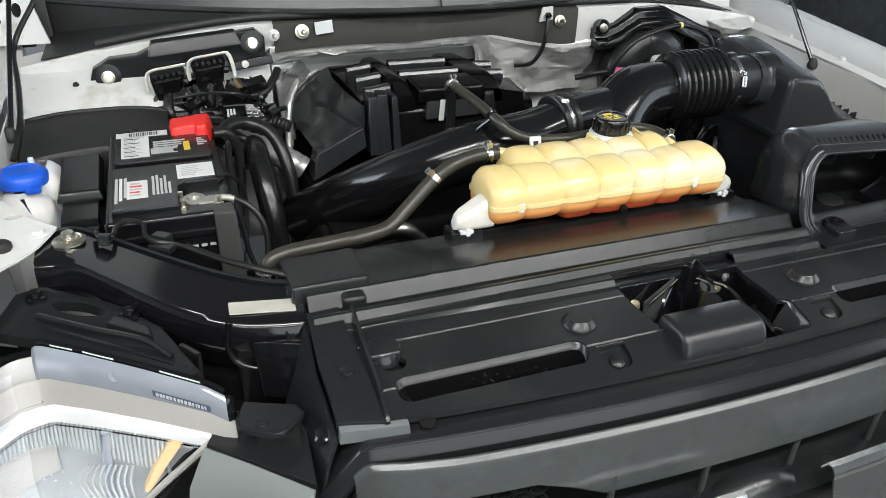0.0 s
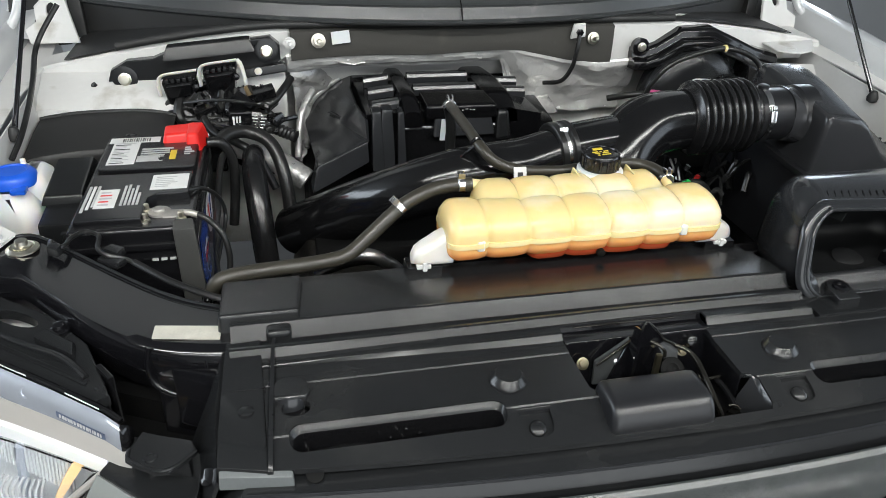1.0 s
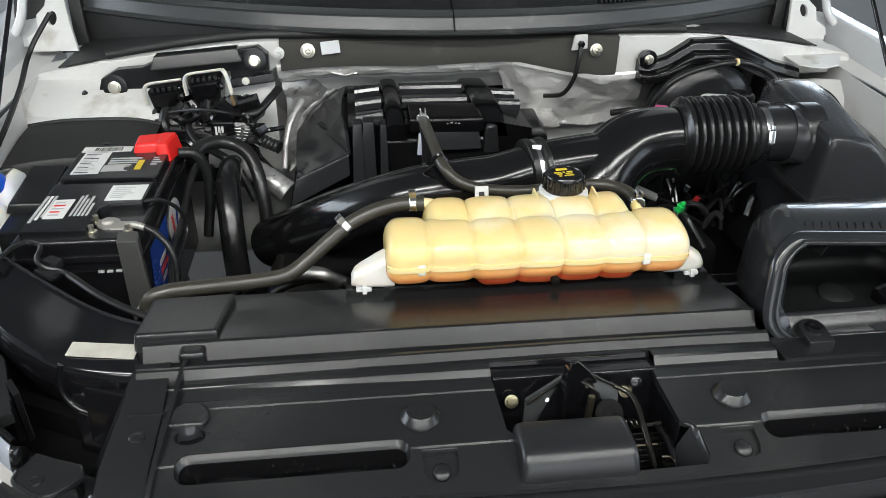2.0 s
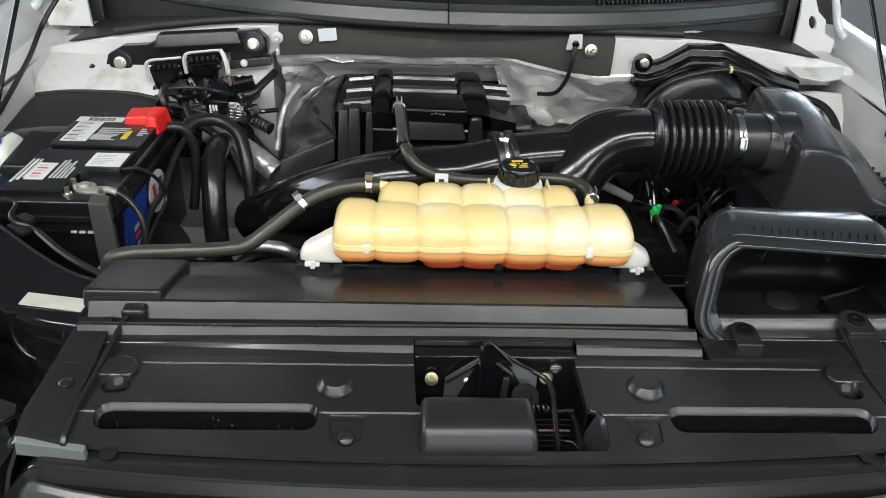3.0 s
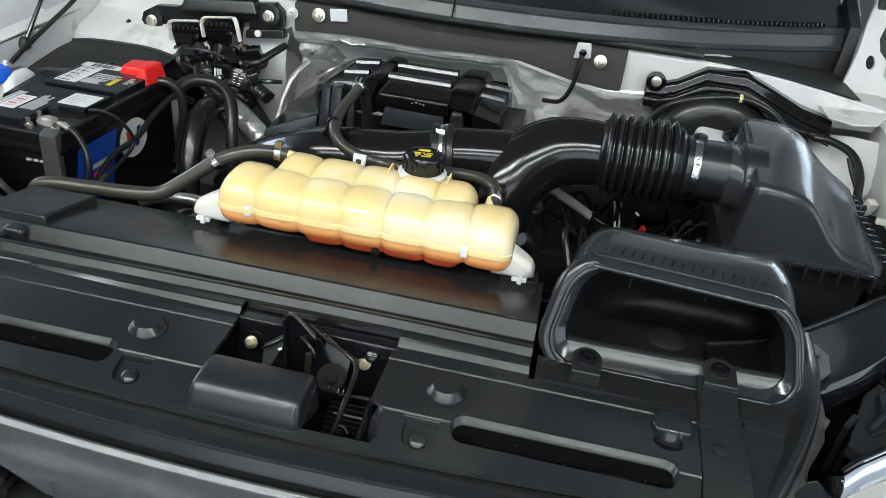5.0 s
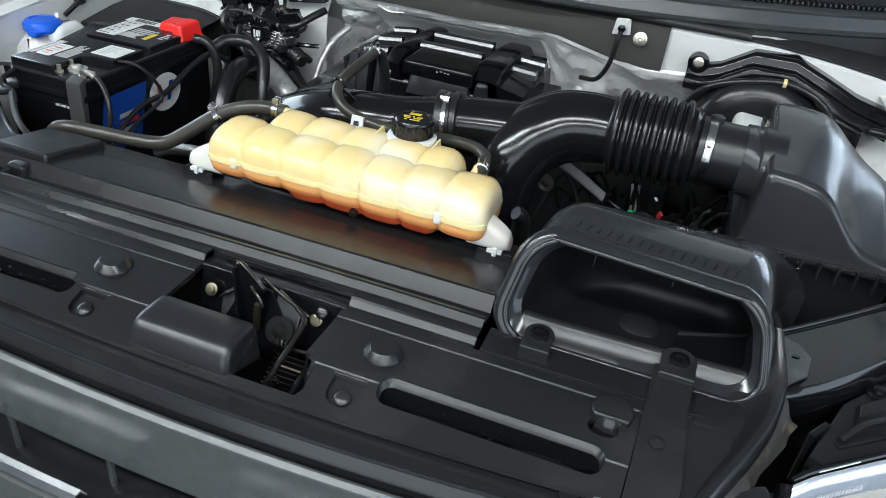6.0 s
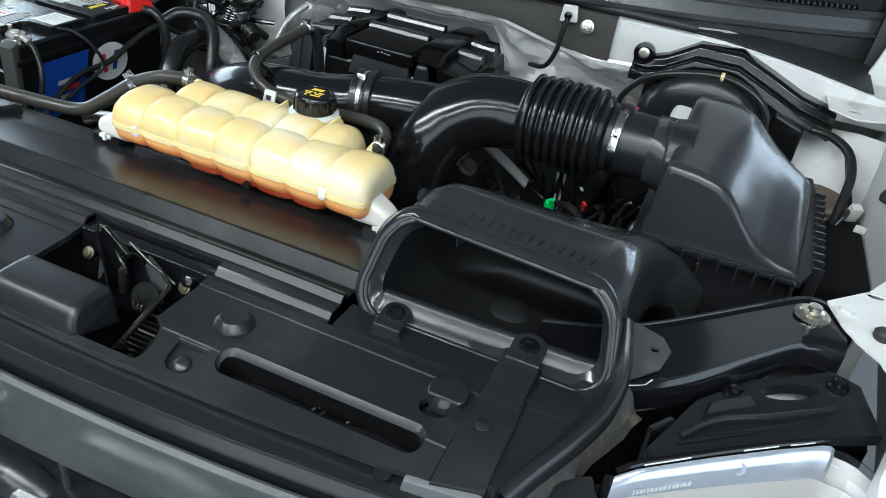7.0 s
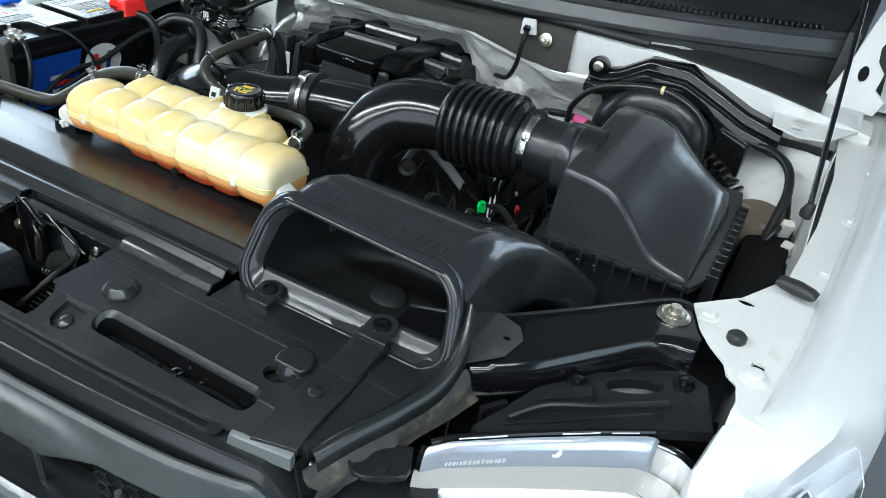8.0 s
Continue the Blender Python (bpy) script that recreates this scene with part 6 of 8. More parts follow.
        part("rim_dash", box(x, x + 0.019, 0.4275, 0.4325, 1.0945, 1.1000, 0.0015, 2), LIPRIM, b)
    for x in (0.555, 0.580, 0.605):
        part("lid_clip", box(x, x + 0.004, 0.424, 0.428, 1.068, 1.086, 0.0008, 1), STEEL, b)


def scoop():
    s = thing("intake_scoop", "black moulded air scoop with a wide rounded mouth", "air scoop", (0.42, 0.2, 1.09))

    def ring(x0, x1, y_bottom, y_top, z0, z1, r, n=8, skew=0.0, draw=0.15):
        """A rounded mouth that leans back and draws in towards its top."""
        out, cx = [], 0.5 * (x0 + x1)
        for x, z in rounded(x0, x1, z0, z1, r, n):
            u = (z - z0) / (z1 - z0)
            out.append((cx + (x - cx) * (1 - draw * u), y_bottom + (y_top - y_bottom) * u + skew * (x - x0), z - 0.05 * (x - 0.30) * u))
        return out

    lip = [ring(0.281, 0.540, 0.102, 0.147, 1.100, 1.190, 0.032), ring(0.2715, 0.548, 0.092, 0.138, 1.094, 1.1955, 0.035), ring(0.260, 0.555, 0.086, 0.136, 1.090, 1.2005, 0.038), ring(0.254, 0.560, 0.086, 0.141, 1.086, 1.2050, 0.041), ring(0.2505, 0.5625, 0.090, 0.148, 1.083, 1.2070, 0.043), ring(0.2535, 0.561, 0.095, 0.154, 1.083, 1.2060, 0.042), ring(0.259, 0.560, 0.100, 0.158, 1.084, 1.2030, 0.041)]
    body = [ring(0.259, 0.560, 0.100, 0.158, 1.084, 1.2030, 0.041), ring(0.262, 0.560, 0.106, 0.166, 1.080, 1.2050, 0.041), ring(0.263, 0.561, 0.116, 0.176, 1.074, 1.2080, 0.042),
            ring(0.268, 0.562, 0.146, 0.198, 1.066, 1.2130, 0.040, skew=0.02, draw=0.14), ring(0.276, 0.562, 0.190, 0.222, 1.062, 1.2080, 0.040, skew=0.06, draw=0.12), ring(0.290, 0.566, 0.235, 0.245, 1.058, 1.196, 0.040, skew=0.12, draw=0.10), ring(0.315, 0.575, 0.275, 0.272, 1.05, 1.178, 0.040, skew=0.18, draw=0.08), ring(0.365, 0.60, 0.320, 0.310, 1.03, 1.145, 0.036, skew=0.22, draw=0.05), ring(0.44, 0.625, 0.36, 0.355, 0.98, 1.10, 0.03, skew=0.25, draw=0.0)]
    throat = [ring(0.281, 0.540, 0.102, 0.147, 1.100, 1.190, 0.032), ring(0.283, 0.541, 0.116, 0.156, 1.092, 1.190, 0.034), ring(0.288, 0.543, 0.155, 0.182, 1.082, 1.192, 0.038), ring(0.310, 0.543, 0.215, 0.217, 1.078, 1.184, 0.038), ring(0.340, 0.532, 0.250, 0.242, 1.080, 1.168, 0.032), ring(0.39, 0.50, 0.258, 0.252, 1.10, 1.15, 0.018)]
    part("mouth_lip", loft(lip, (False, False)), LIPRIM, s, "rolled glossy lip round the mouth", 60)
    bead = [0.5 * (Vector(p) + Vector(q)) for p, q in zip(lip[1], lip[2])]
    part("lip_bead", tube(bead + bead[:1], 0.0034, 10, 2), LIPRIM, s, "thin polished bead along the lip", 60)
    part("duct", loft(body, (False, True)), LIPGLOSS, s, "moulded outer duct", 50)
    # throat and bump carry the mouth's shade in their base colour
    part("throat", loft(throat, (False, True)), THROAT, s, "smooth inside of the scoop, shade put into its colour", 75)
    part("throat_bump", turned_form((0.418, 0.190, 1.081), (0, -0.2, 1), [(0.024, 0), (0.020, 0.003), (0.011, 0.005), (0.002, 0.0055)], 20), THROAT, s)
    for i in range(16):
        x = 0.322 + 0.0115 * i
        z = 1.2045 - 0.05 * (x - 0.3)
        part("top_notch", hexa([(x, 0.163, z - 0.01), (x + 0.002, 0.163, z - 0.01), (x + 0.006, 0.174, z - 0.01), (x + 0.004, 0.174, z - 0.01), (x, 0.163, z + 0.001), (x + 0.002, 0.163, z + 0.001), (x + 0.006, 0.174, z + 0.0045), (x + 0.004, 0.174, z + 0.0045)], 0.0006, 1), SATIN, s)
    for x in (0.351, 0.437):
        part("inner_rib", hexa([(x, 0.158, 1.166), (x + 0.001, 0.158, 1.166), (x + 0.001, 0.200, 1.158), (x, 0.200, 1.158), (x, 0.150, 1.189), (x + 0.001, 0.150, 1.189), (x + 0.001, 0.200, 1.189), (x, 0.200, 1.189)]), TRIMGREY, s)
    # rolled lower lip with two screw tabs
    sill = []
    for k in range(15):
        x = 0.292 + 0.0172 * k
        e = 0.010 * max(0.0, (abs(x - 0.41) - 0.10) / 0.035) ** 2 if abs(x - 0.41) > 0.10 else 0.0
        d = 0.024 * (x - 0.28)
        sill.append([(x, y + d, z + 0.35 * e) for y, z in ((0.086, 1.0900), (0.089, 1.0940), (0.095, 1.0975), (0.102, 1.1030), (0.1065, 1.1085), (0.110, 1.1118), (0.114, 1.1125), (0.118, 1.1108), (0.122, 1.1050), (0.126, 1.0960))])
    part("sill", shell(loft(sill, (False, False), closed=False), 0.003), SATIN, s, "rolled lower lip", 60)
    part("front_shelf", plate([(0.262, 0.048), (0.500, 0.050), (0.500, 0.094), (0.262, 0.092)], 1.086, lambda x, y: 1.0946 - 0.02 * (y - 0.05), bev=0.0012), SATIN, s, "flat satin ledge before the mouth")
    for x, y, z, w in ((0.317, 0.083, 1.102, 0.0160), (0.464, 0.100, 1.109, 0.0185)):
        arch = [(x + w * math.cos(radians(a)), y + 0.008 + 0.85 * w * math.sin(radians(a))) for a in range(0, 181, 20)] + [(x - w, y - 0.018), (x + w, y - 0.018)]
        tab = part("screw_tab", plate(arch, 1.086, lambda px, py: z + 0.004 + 0.16 * (py - y), bev=0.0022, seg=3), SATIN, s)
        part("screw", turned_form((x, y + 0.004, z + 0.0045), (0, -0.16, 1), [(0.0105, 0), (0.0105, 0.0026), (0.0080, 0.0036), (0.0058, 0.0034), (0.0052, 0.0014), (0.002, 0.0014)], 18), BLACKPAINT, tab)
    part("tab_strip", hexa([(0.438, 0.030, 1.086), (0.482, 0.030, 1.086), (0.484, 0.090, 1.090), (0.444, 0.090, 1.090), (0.439, 0.030, 1.0950), (0.481, 0.030, 1.0950), (0.483, 0.088, 1.1065), (0.445, 0.088, 1.1065)], 0.0018), SATIN, s)
    # side skirt that runs forward to the corner of the radiator cover
    skirt = []
    for p, w in zip(spline([(0.549, 0.142, 1.158), (0.560, 0.108, 1.130), (0.556, 0.070, 1.108), (0.538, 0.024, 1.098), (0.514, -0.024, 1.090), (0.496, -0.060, 1.080)], 5), range(26)):
        k = min(1.0, w / 9)
        skirt.append([p + Vector(o) for o in ((-0.036 * k - 0.006, 0.011 * k, -0.018), (-0.022 * k - 0.004, 0.007 * k, -0.0145), (-0.010, 0.003, -0.007), (-0.004, 0.001, 0.003), (0.002, -0.001, 0.0045), (0.0065, -0.0025, 0.001), (0.0095, -0.0035, -0.007), (0.0105, -0.004, -0.016))])
    part("side_skirt", shell(loft(skirt, (False, False), closed=False), 0.003), SATIN, s, "moulded skirt running forward from the mouth", 60)
    rag = []
    for k in range(12):
        u = k / 11
        top = Vector((0.572 - 0.074 * u, 0.105 - 0.180 * u, 1.108 - 0.038 * u))
        row = []
        for q in range(6):
            v = q / 5
            d = Vector((0.020, -0.006, -0.030)) * v
            row.append(top + d + 0.020 * v * Vector((1, 0.3, 0.8)) * noise.noise((6 * u, 2.4 * v, 4)) + 0.014 * v * Vector((0.5, 1, 0)) * noise.noise((15 * u, 5 * v, 8)))
        rag.append(row)
    part("torn_seal", shell(loft(rag, (False, False), closed=False), 0.003), GRIME, s, "dusty torn rubber below the ridge", 60)
    part("step_plate", plate([(0.474, 0.078), (0.545, 0.085), (0.530, 0.022), (0.508, -0.038), (0.492, -0.060), (0.478, -0.062), (0.476, 0.02)], lambda x, y: 1.074 + 0.05 * y, lambda x, y: 1.0885 + 0.06 * y, bev=0.0016), SATIN, s)
    part("step_ledge", plate([(0.488, 0.042), (0.532, 0.042), (0.546, 0.088), (0.487, 0.080)], lambda x, y: 1.080 + 0.05 * y, lambda x, y: 1.0910 + 0.06 * y, bev=0.001), SATIN, s)
    part("support_plate", plate([(0.555, 0.100), (0.596, 0.150), (0.602, 0.185), (0.590, 0.205), (0.560, 0.215), (0.545, 0.21)], 1.106, 1.109, [[(0.585 + 0.005 * math.cos(k * math.pi / 4), 0.178 + 0.004 * math.sin(k * math.pi / 4)) for k in range(8)]], 0.001), COWLPL, s, "small black steel bracket plate")


# ---- engine bay: battery corner ----
def battery():
    b = thing("battery", "black car battery with white labels and a red terminal cover", "battery", (-0.61, 0.52, 0.93))
    x0, x1, y0, y1, z1 = -0.698, -0.530, 0.350, 0.690, 1.128
    part("case", box(x0, x1, y0, y1, 0.93, z1, 0.006, 3), BATCASE, b)
    part("case_ledge", box(x0 - 0.004, x1 + 0.004, y0 - 0.004, y1 + 0.004, 1.094, 1.104, 0.002), BATCASE, b)
    # raised cover blocks, the front one cut back at the post
    part("top_block", plate(rounded(x0 + 0.010, x1 - 0.010, 0.530, 0.672, 0.008, 3), z1 - 0.004, z1 + 0.012, bev=0.004), BATCASE, b)
    part("top_block", plate([(x0 + 0.010, 0.362), (-0.600, 0.362), (-0.598, 0.425), (-0.588, 0.436), (-0.542, 0.438), (-0.540, 0.514), (x0 + 0.010, 0.514)], z1 - 0.004, z1 + 0.012, bev=0.004), BATCASE, b)
    for k in range(8):
        part("front_rib", box(-0.640 + 0.012 * k, -0.632 + 0.012 * k, y0 - 0.003, y0 + 0.002, 1.077, 1.0800), GREYINK if k > 3 else BATCASE, b)
    zt = z1 + 0.0125

    def sheet(name, a, c, d, e, mat, up=0.0):
        return part(name, box(a, c, d, e, zt + up - 0.0003, zt + up + 0.0004), mat, b)

    sheet("label", -0.684, -0.604, 0.638, 0.660, PAPER)
    sheet("label", -0.676, -0.634, 0.548, 0.640, PAPER)
    sheet("label", -0.598, -0.545, 0.448, 0.500, PAPER)
    sheet("label", -0.668, -0.640, 0.396, 0.456, PAPER)
    random.seed(7)
    for i in range(13):
        sheet("label_print", -0.664 + 0.0035 * i, -0.6625 + 0.0035 * i + 0.001 * (i % 3 == 0), 0.641, 0.656, INK, 0.0004)
    for i in range(14):
        y = 0.552 + 0.0062 * i
        sheet("label_print", -0.672, -0.672 + random.uniform(0.016, 0.034), y, y + 0.0028, GREYINK if i % 3 else INK, 0.0004)
    for i in range(4):
        y = 0.578 + 0.009 * i
        sheet("label_print", -0.628, -0.580 + random.uniform(-0.012, 0.002), y, y + 0.0045, GREYINK)
        sheet("label_print", -0.560, -0.552 + random.uniform(0, 0.008), y, y + 0.004, GREYINK)
    sheet("label_print", -0.582, -0.572, 0.560, 0.598, YELLOW)
    for i in range(7):
        y = 0.560 + 0.0035 * i
        sheet("label_print", -0.632, -0.590 + random.uniform(-0.01, 0), y - 0.004, y - 0.002, GREYINK)
    for i in range(3):
        sheet("label_print", -0.684 + 0.006 * i, -0.680 + 0.006 * i, 0.386 + 0.008 * i, 0.470, PAPER if i == 1 else GREYINK)
    for i in range(5):
        sheet("label_print", -0.634 + 0.0055 * i, -0.6305 + 0.0055 * i, 0.402, 0.468 + random.uniform(-0.03, 0.02), GREYINK)
    for i in range(6):
        sheet("label_print", -0.592, -0.592 + random.uniform(0.018, 0.038), 0.456 + 0.0066 * i, 0.4585 + 0.0066 * i, GREYINK, 0.0004)
    for i in range(5):
        sheet("label_print", -0.664, -0.646 + random.uniform(-0.006, 0), 0.404 + 0.010 * i, 0.408 + 0.010 * i, REDINK if i in (1, 3) else GREYINK, 0.0004)
    # blue panel with an oval on the long side
    part("side_label", hexa([(x1 + 0.0006, 0.362, 0.985), (x1 + 0.0012, 0.362, 0.985), (x1 + 0.0012, 0.470, 0.985), (x1 + 0.0006, 0.470, 0.985), (x1 + 0.0006, 0.392, 1.088), (x1 + 0.0012, 0.392, 1.088), (x1 + 0.0012, 0.500, 1.088), (x1 + 0.0006, 0.500, 1.088)]), BLUEFILM, b, "blue side label")
    for i, w in enumerate((0.040, 0.046, 0.030)):
        part("side_print", hexa([(x1 + 0.0012, 0.42, 1.040 - 0.014 * i), (x1 + 0.0018, 0.42, 1.040 - 0.014 * i), (x1 + 0.0018, 0.42 + w, 1.040 - 0.014 * i), (x1 + 0.0012, 0.42 + w, 1.040 - 0.014 * i), (x1 + 0.0012, 0.423, 1.048 - 0.014 * i), (x1 + 0.0018, 0.423, 1.048 - 0.014 * i), (x1 + 0.0018, 0.423 + w, 1.048 - 0.014 * i), (x1 + 0.0012, 0.423 + w, 1.048 - 0.014 * i)]), REDINK if i == 1 else GREYINK, b)
    oval = [[(x1 + d, 0.548 + 0.044 * r * math.cos(k * math.pi / 12), 1.052 + 0.036 * r * math.sin(k * math.pi / 12)) for k in range(24)] for d, r in ((0.0004, 1), (0.0014, 1))]
    part("side_oval", loft(oval), PAPER, b, "white oval panel")
    for dy, m in ((-0.012, REDINK), (0.010, BLUEFILM)):
        part("oval_mark", hexa([(x1 + 0.0014, 0.540 + dy, 1.034), (x1 + 0.002, 0.540 + dy, 1.034), (x1 + 0.002, 0.550 + dy, 1.034), (x1 + 0.0014, 0.550 + dy, 1.034), (x1 + 0.0014, 0.544 + 1.6 * dy, 1.070), (x1 + 0.002, 0.544 + 1.6 * dy, 1.070), (x1 + 0.002, 0.556 + 1.6 * dy, 1.070), (x1 + 0.0014, 0.556 + 1.6 * dy, 1.070)]), m, b)
    # posts, clamps
    part("post", turned_form((-0.580, 0.396, 1.118), (0, 0, 1), [(0.010, 0), (0.009, 0.016), (0.007, 0.018)], 16), LEAD, b)
    clamp = part("cable_clamp", join(turned_form((-0.580, 0.396, 1.121), (0, 0, 1), [(0.016, 0), (0.016, 0.010), (0.010, 0.011)], 18), box(-0.575, -0.545, 0.378, 0.400, 1.120, 1.131, 0.003), box(-0.600, -0.586, 0.385, 0.410, 1.120, 1.128, 0.002)), LEAD, b, "corroded lead clamp")
    for x, y in ((-0.598, 0.402), (-0.596, 0.372), (-0.548, 0.372)):
        part("clamp_bolt", turned_form((x, y, 1.126), (0, 0, 1), [(0.007, 0), (0.007, 0.005), (0.004, 0.006), (0.004, 0.014)], 6), ZINC, clamp)
    part("terminal_cover", join(hexa([(-0.600, 0.628, 1.134), (-0.538, 0.630, 1.134), (-0.536, 0.680, 1.134), (-0.602, 0.680, 1.134), (-0.595, 0.633, 1.154), (-0.548, 0.635, 1.157), (-0.543, 0.676, 1.159), (-0.597, 0.674, 1.156)], 0.006, 3), hexa([(-0.562, 0.616, 1.120), (-0.536, 0.618, 1.120), (-0.524, 0.676, 1.120), (-0.556, 0.676, 1.120), (-0.558, 0.622, 1.158), (-0.541, 0.624, 1.158), (-0.532, 0.672, 1.161), (-0.558, 0.672, 1.161)], 0.006, 3)), RED, b, "red plastic terminal cover")
    return b


def battery_cables():
    c = solid("ground_cable", tube([(-0.548, 0.384, 1.130), (-0.530, 0.378, 1.132), (-0.510, 0.372, 1.122), (-0.492, 0.362, 1.098), (-0.488, 0.352, 1.06), (-0.500, 0.340, 1.02), (-0.53, 0.336, 0.97)], 0.0046, 10), RUBBER, "black battery ground cable", "cable", (-0.50, 0.36, 1.0))
    part("bare_end", tube([(-0.552, 0.382, 1.131), (-0.540, 0.380, 1.134), (-0.526, 0.376, 1.131)], 0.0050, 10), LEAD, c, "bare crimped cable end")
    solid("battery_strap", hexa([(-0.556, 0.334, 0.95), (-0.520, 0.332, 0.95), (-0.520, 0.340, 0.95), (-0.556, 0.342, 0.95), (-0.558, 0.342, 1.128), (-0.528, 0.342, 1.128), (-0.530, 0.360, 1.136), (-0.558, 0.360, 1.136)], 0.004), STRAP, "flat grey braided strap down the battery", "cable", (-0.55, 0.34, 0.95))
    solid("sense_wire", tube([(-0.545, 0.45, 1.136), (-0.525, 0.47, 1.128), (-0.505, 0.49, 1.10), (-0.50, 0.50, 1.06), (-0.51, 0.44, 1.03), (-0.52, 0.40, 1.0)], 0.0032, 8), RUBBER, "thin black wire over the battery edge", "wire", (-0.52, 0.45, 1.0))
    solid("battery_harness", tube([(-0.500, 0.345, 1.00), (-0.512, 0.40, 1.03), (-0.514, 0.46, 1.055), (-0.513, 0.53, 1.060), (-0.512, 0.60, 1.085), (-0.505, 0.66, 1.10), (-0.49, 0.70, 1.08)], [0.004, 0.004, 0.005, 0.0055, 0.006, 0.006, 0.006], 10), RUBBER, "black taped harness along the battery side", "cable", (-0.51, 0.5, 1.0))
    solid("positive_cable", tube([(-0.530, 0.650, 1.130), (-0.505, 0.655, 1.125), (-0.490, 0.66, 1.09), (-0.492, 0.655, 1.03), (-0.50, 0.64, 0.97)], 0.009, 10), RUBBER, "thick black positive cable", "cable", (-0.50, 0.65, 1.0))


def washer_tank():
    w = thing("washer_tank", "white plastic washer fluid tank with a blue cap", "washer tank", (-0.82, 0.57, 0.90))
    part("tank_body", loft([[(x, y, z) for x, y in rounded(-0.862 + e, -0.776 - e, 0.505 + e, 0.625 - e, 0.030, 5)] for z, e in ((0.90, 0.0), (1.06, 0.0), (1.085, 0.004), (1.104, 0.016), (1.110, 0.024))]), NATURAL, w, "milky white tank", 60)
    part("tank_shoulder", loft([[(x, y, z) for x, y in rounded(-0.822 + e, -0.768 - e, 0.545 + e, 0.630 - e, 0.018, 5)] for z, e in ((1.04, 0.0), (1.096, 0.0), (1.114, 0.003), (1.124, 0.010), (1.127, 0.017))]), NATURAL, w, "raised milky shoulder", 60)
    part("neck", turned_form((-0.818, 0.562, 1.106), (0, 0, 1), [(0.027, 0), (0.026, 0.012)], 24), NATURAL, w)
    cap = part("cap", turned_form((-0.818, 0.562, 1.114), (0, 0, 1), [(0.036, 0), (0.037, 0.003), (0.0355, 0.014), (0.030, 0.020), (0.024, 0.0215), (0.022, 0.019), (0.003, 0.019)], 32), BLUE, w, "blue snap cap")
    part("cap_tab", box(-0.812, -0.790, 0.515, 0.536, 1.112, 1.120, 0.003), BLUE, cap)
    part("cap_pin", turned_form((-0.806, 0.588, 1.132), (0, 0, 1), [(0.005, 0), (0.004, 0.010), (0.002, 0.011)], 10), NATURAL, cap)


def fuse_box():
    f = thing("fuse_box", "black plastic fuse box beside the battery", "fuse box", (-0.735, 0.55, 0.93))
    part("box", hexa([(-0.772, 0.455, 0.93), (-0.712, 0.455, 0.93), (-0.712, 0.64, 0.93), (-0.772, 0.64, 0.93), (-0.768, 0.462, 1.086), (-0.716, 0.462, 1.086), (-0.716, 0.632, 1.100), (-0.768, 0.632, 1.100)], 0.004), SATIN, f)
    part("box_lid", hexa([(-0.776, 0.52, 1.088), (-0.708, 0.52, 1.088), (-0.708, 0.65, 1.10), (-0.776, 0.65, 1.10), (-0.770, 0.526, 1.104), (-0.714, 0.526, 1.104), (-0.714, 0.644, 1.118), (-0.770, 0.644, 1.118)], 0.004), SATIN, f)
    part("latch_tab", box(-0.735, -0.716, 0.445, 0.458, 1.04, 1.078, 0.003), SATIN, f)
    part("stud", tube([(-0.706, 0.440, 1.045), (-0.705, 0.438, 1.065), (-0.705, 0.438, 1.085)], 0.003, 8), ZINC, f)
    s = thing("splash_shield", "black splash shield behind the battery", "shield", (-0.73, 0.74, 1.06))
    rings = []
    for k in range(13):
        x = -0.842 + 0.0202 * k
        h = 1.128 - 0.9 * max(0.0, abs(x + 0.715) - 0.02) ** 2 - 1.2 * max(0.0, x + 0.66) ** 2
        rings.append([(x, 0.672 + 0.10 * (x + 0.842), 1.00), (x, 0.676 + 0.10 * (x + 0.842), h - 0.030), (x, 0.684 + 0.10 * (x + 0.842), h - 0.020), (x, 0.78, h - 0.004), (x, 0.835, h), (x, 0.845, h - 0.006), (x, 0.848, 1.02)])
    part("panel", shell(loft(rings, (False, False), closed=False), 0.003), SEAL, s)
    part("edge_bead", tube([r[4] for r in rings], 0.004, 8, 2), SEAL, s)
    part("clip", turned_form((-0.66, 0.70, 1.126), (0, -0.2, 1), [(0.010, 0), (0.010, 0.003), (0.006, 0.005), (0.001, 0.005)], 14), GLOSSY, s)


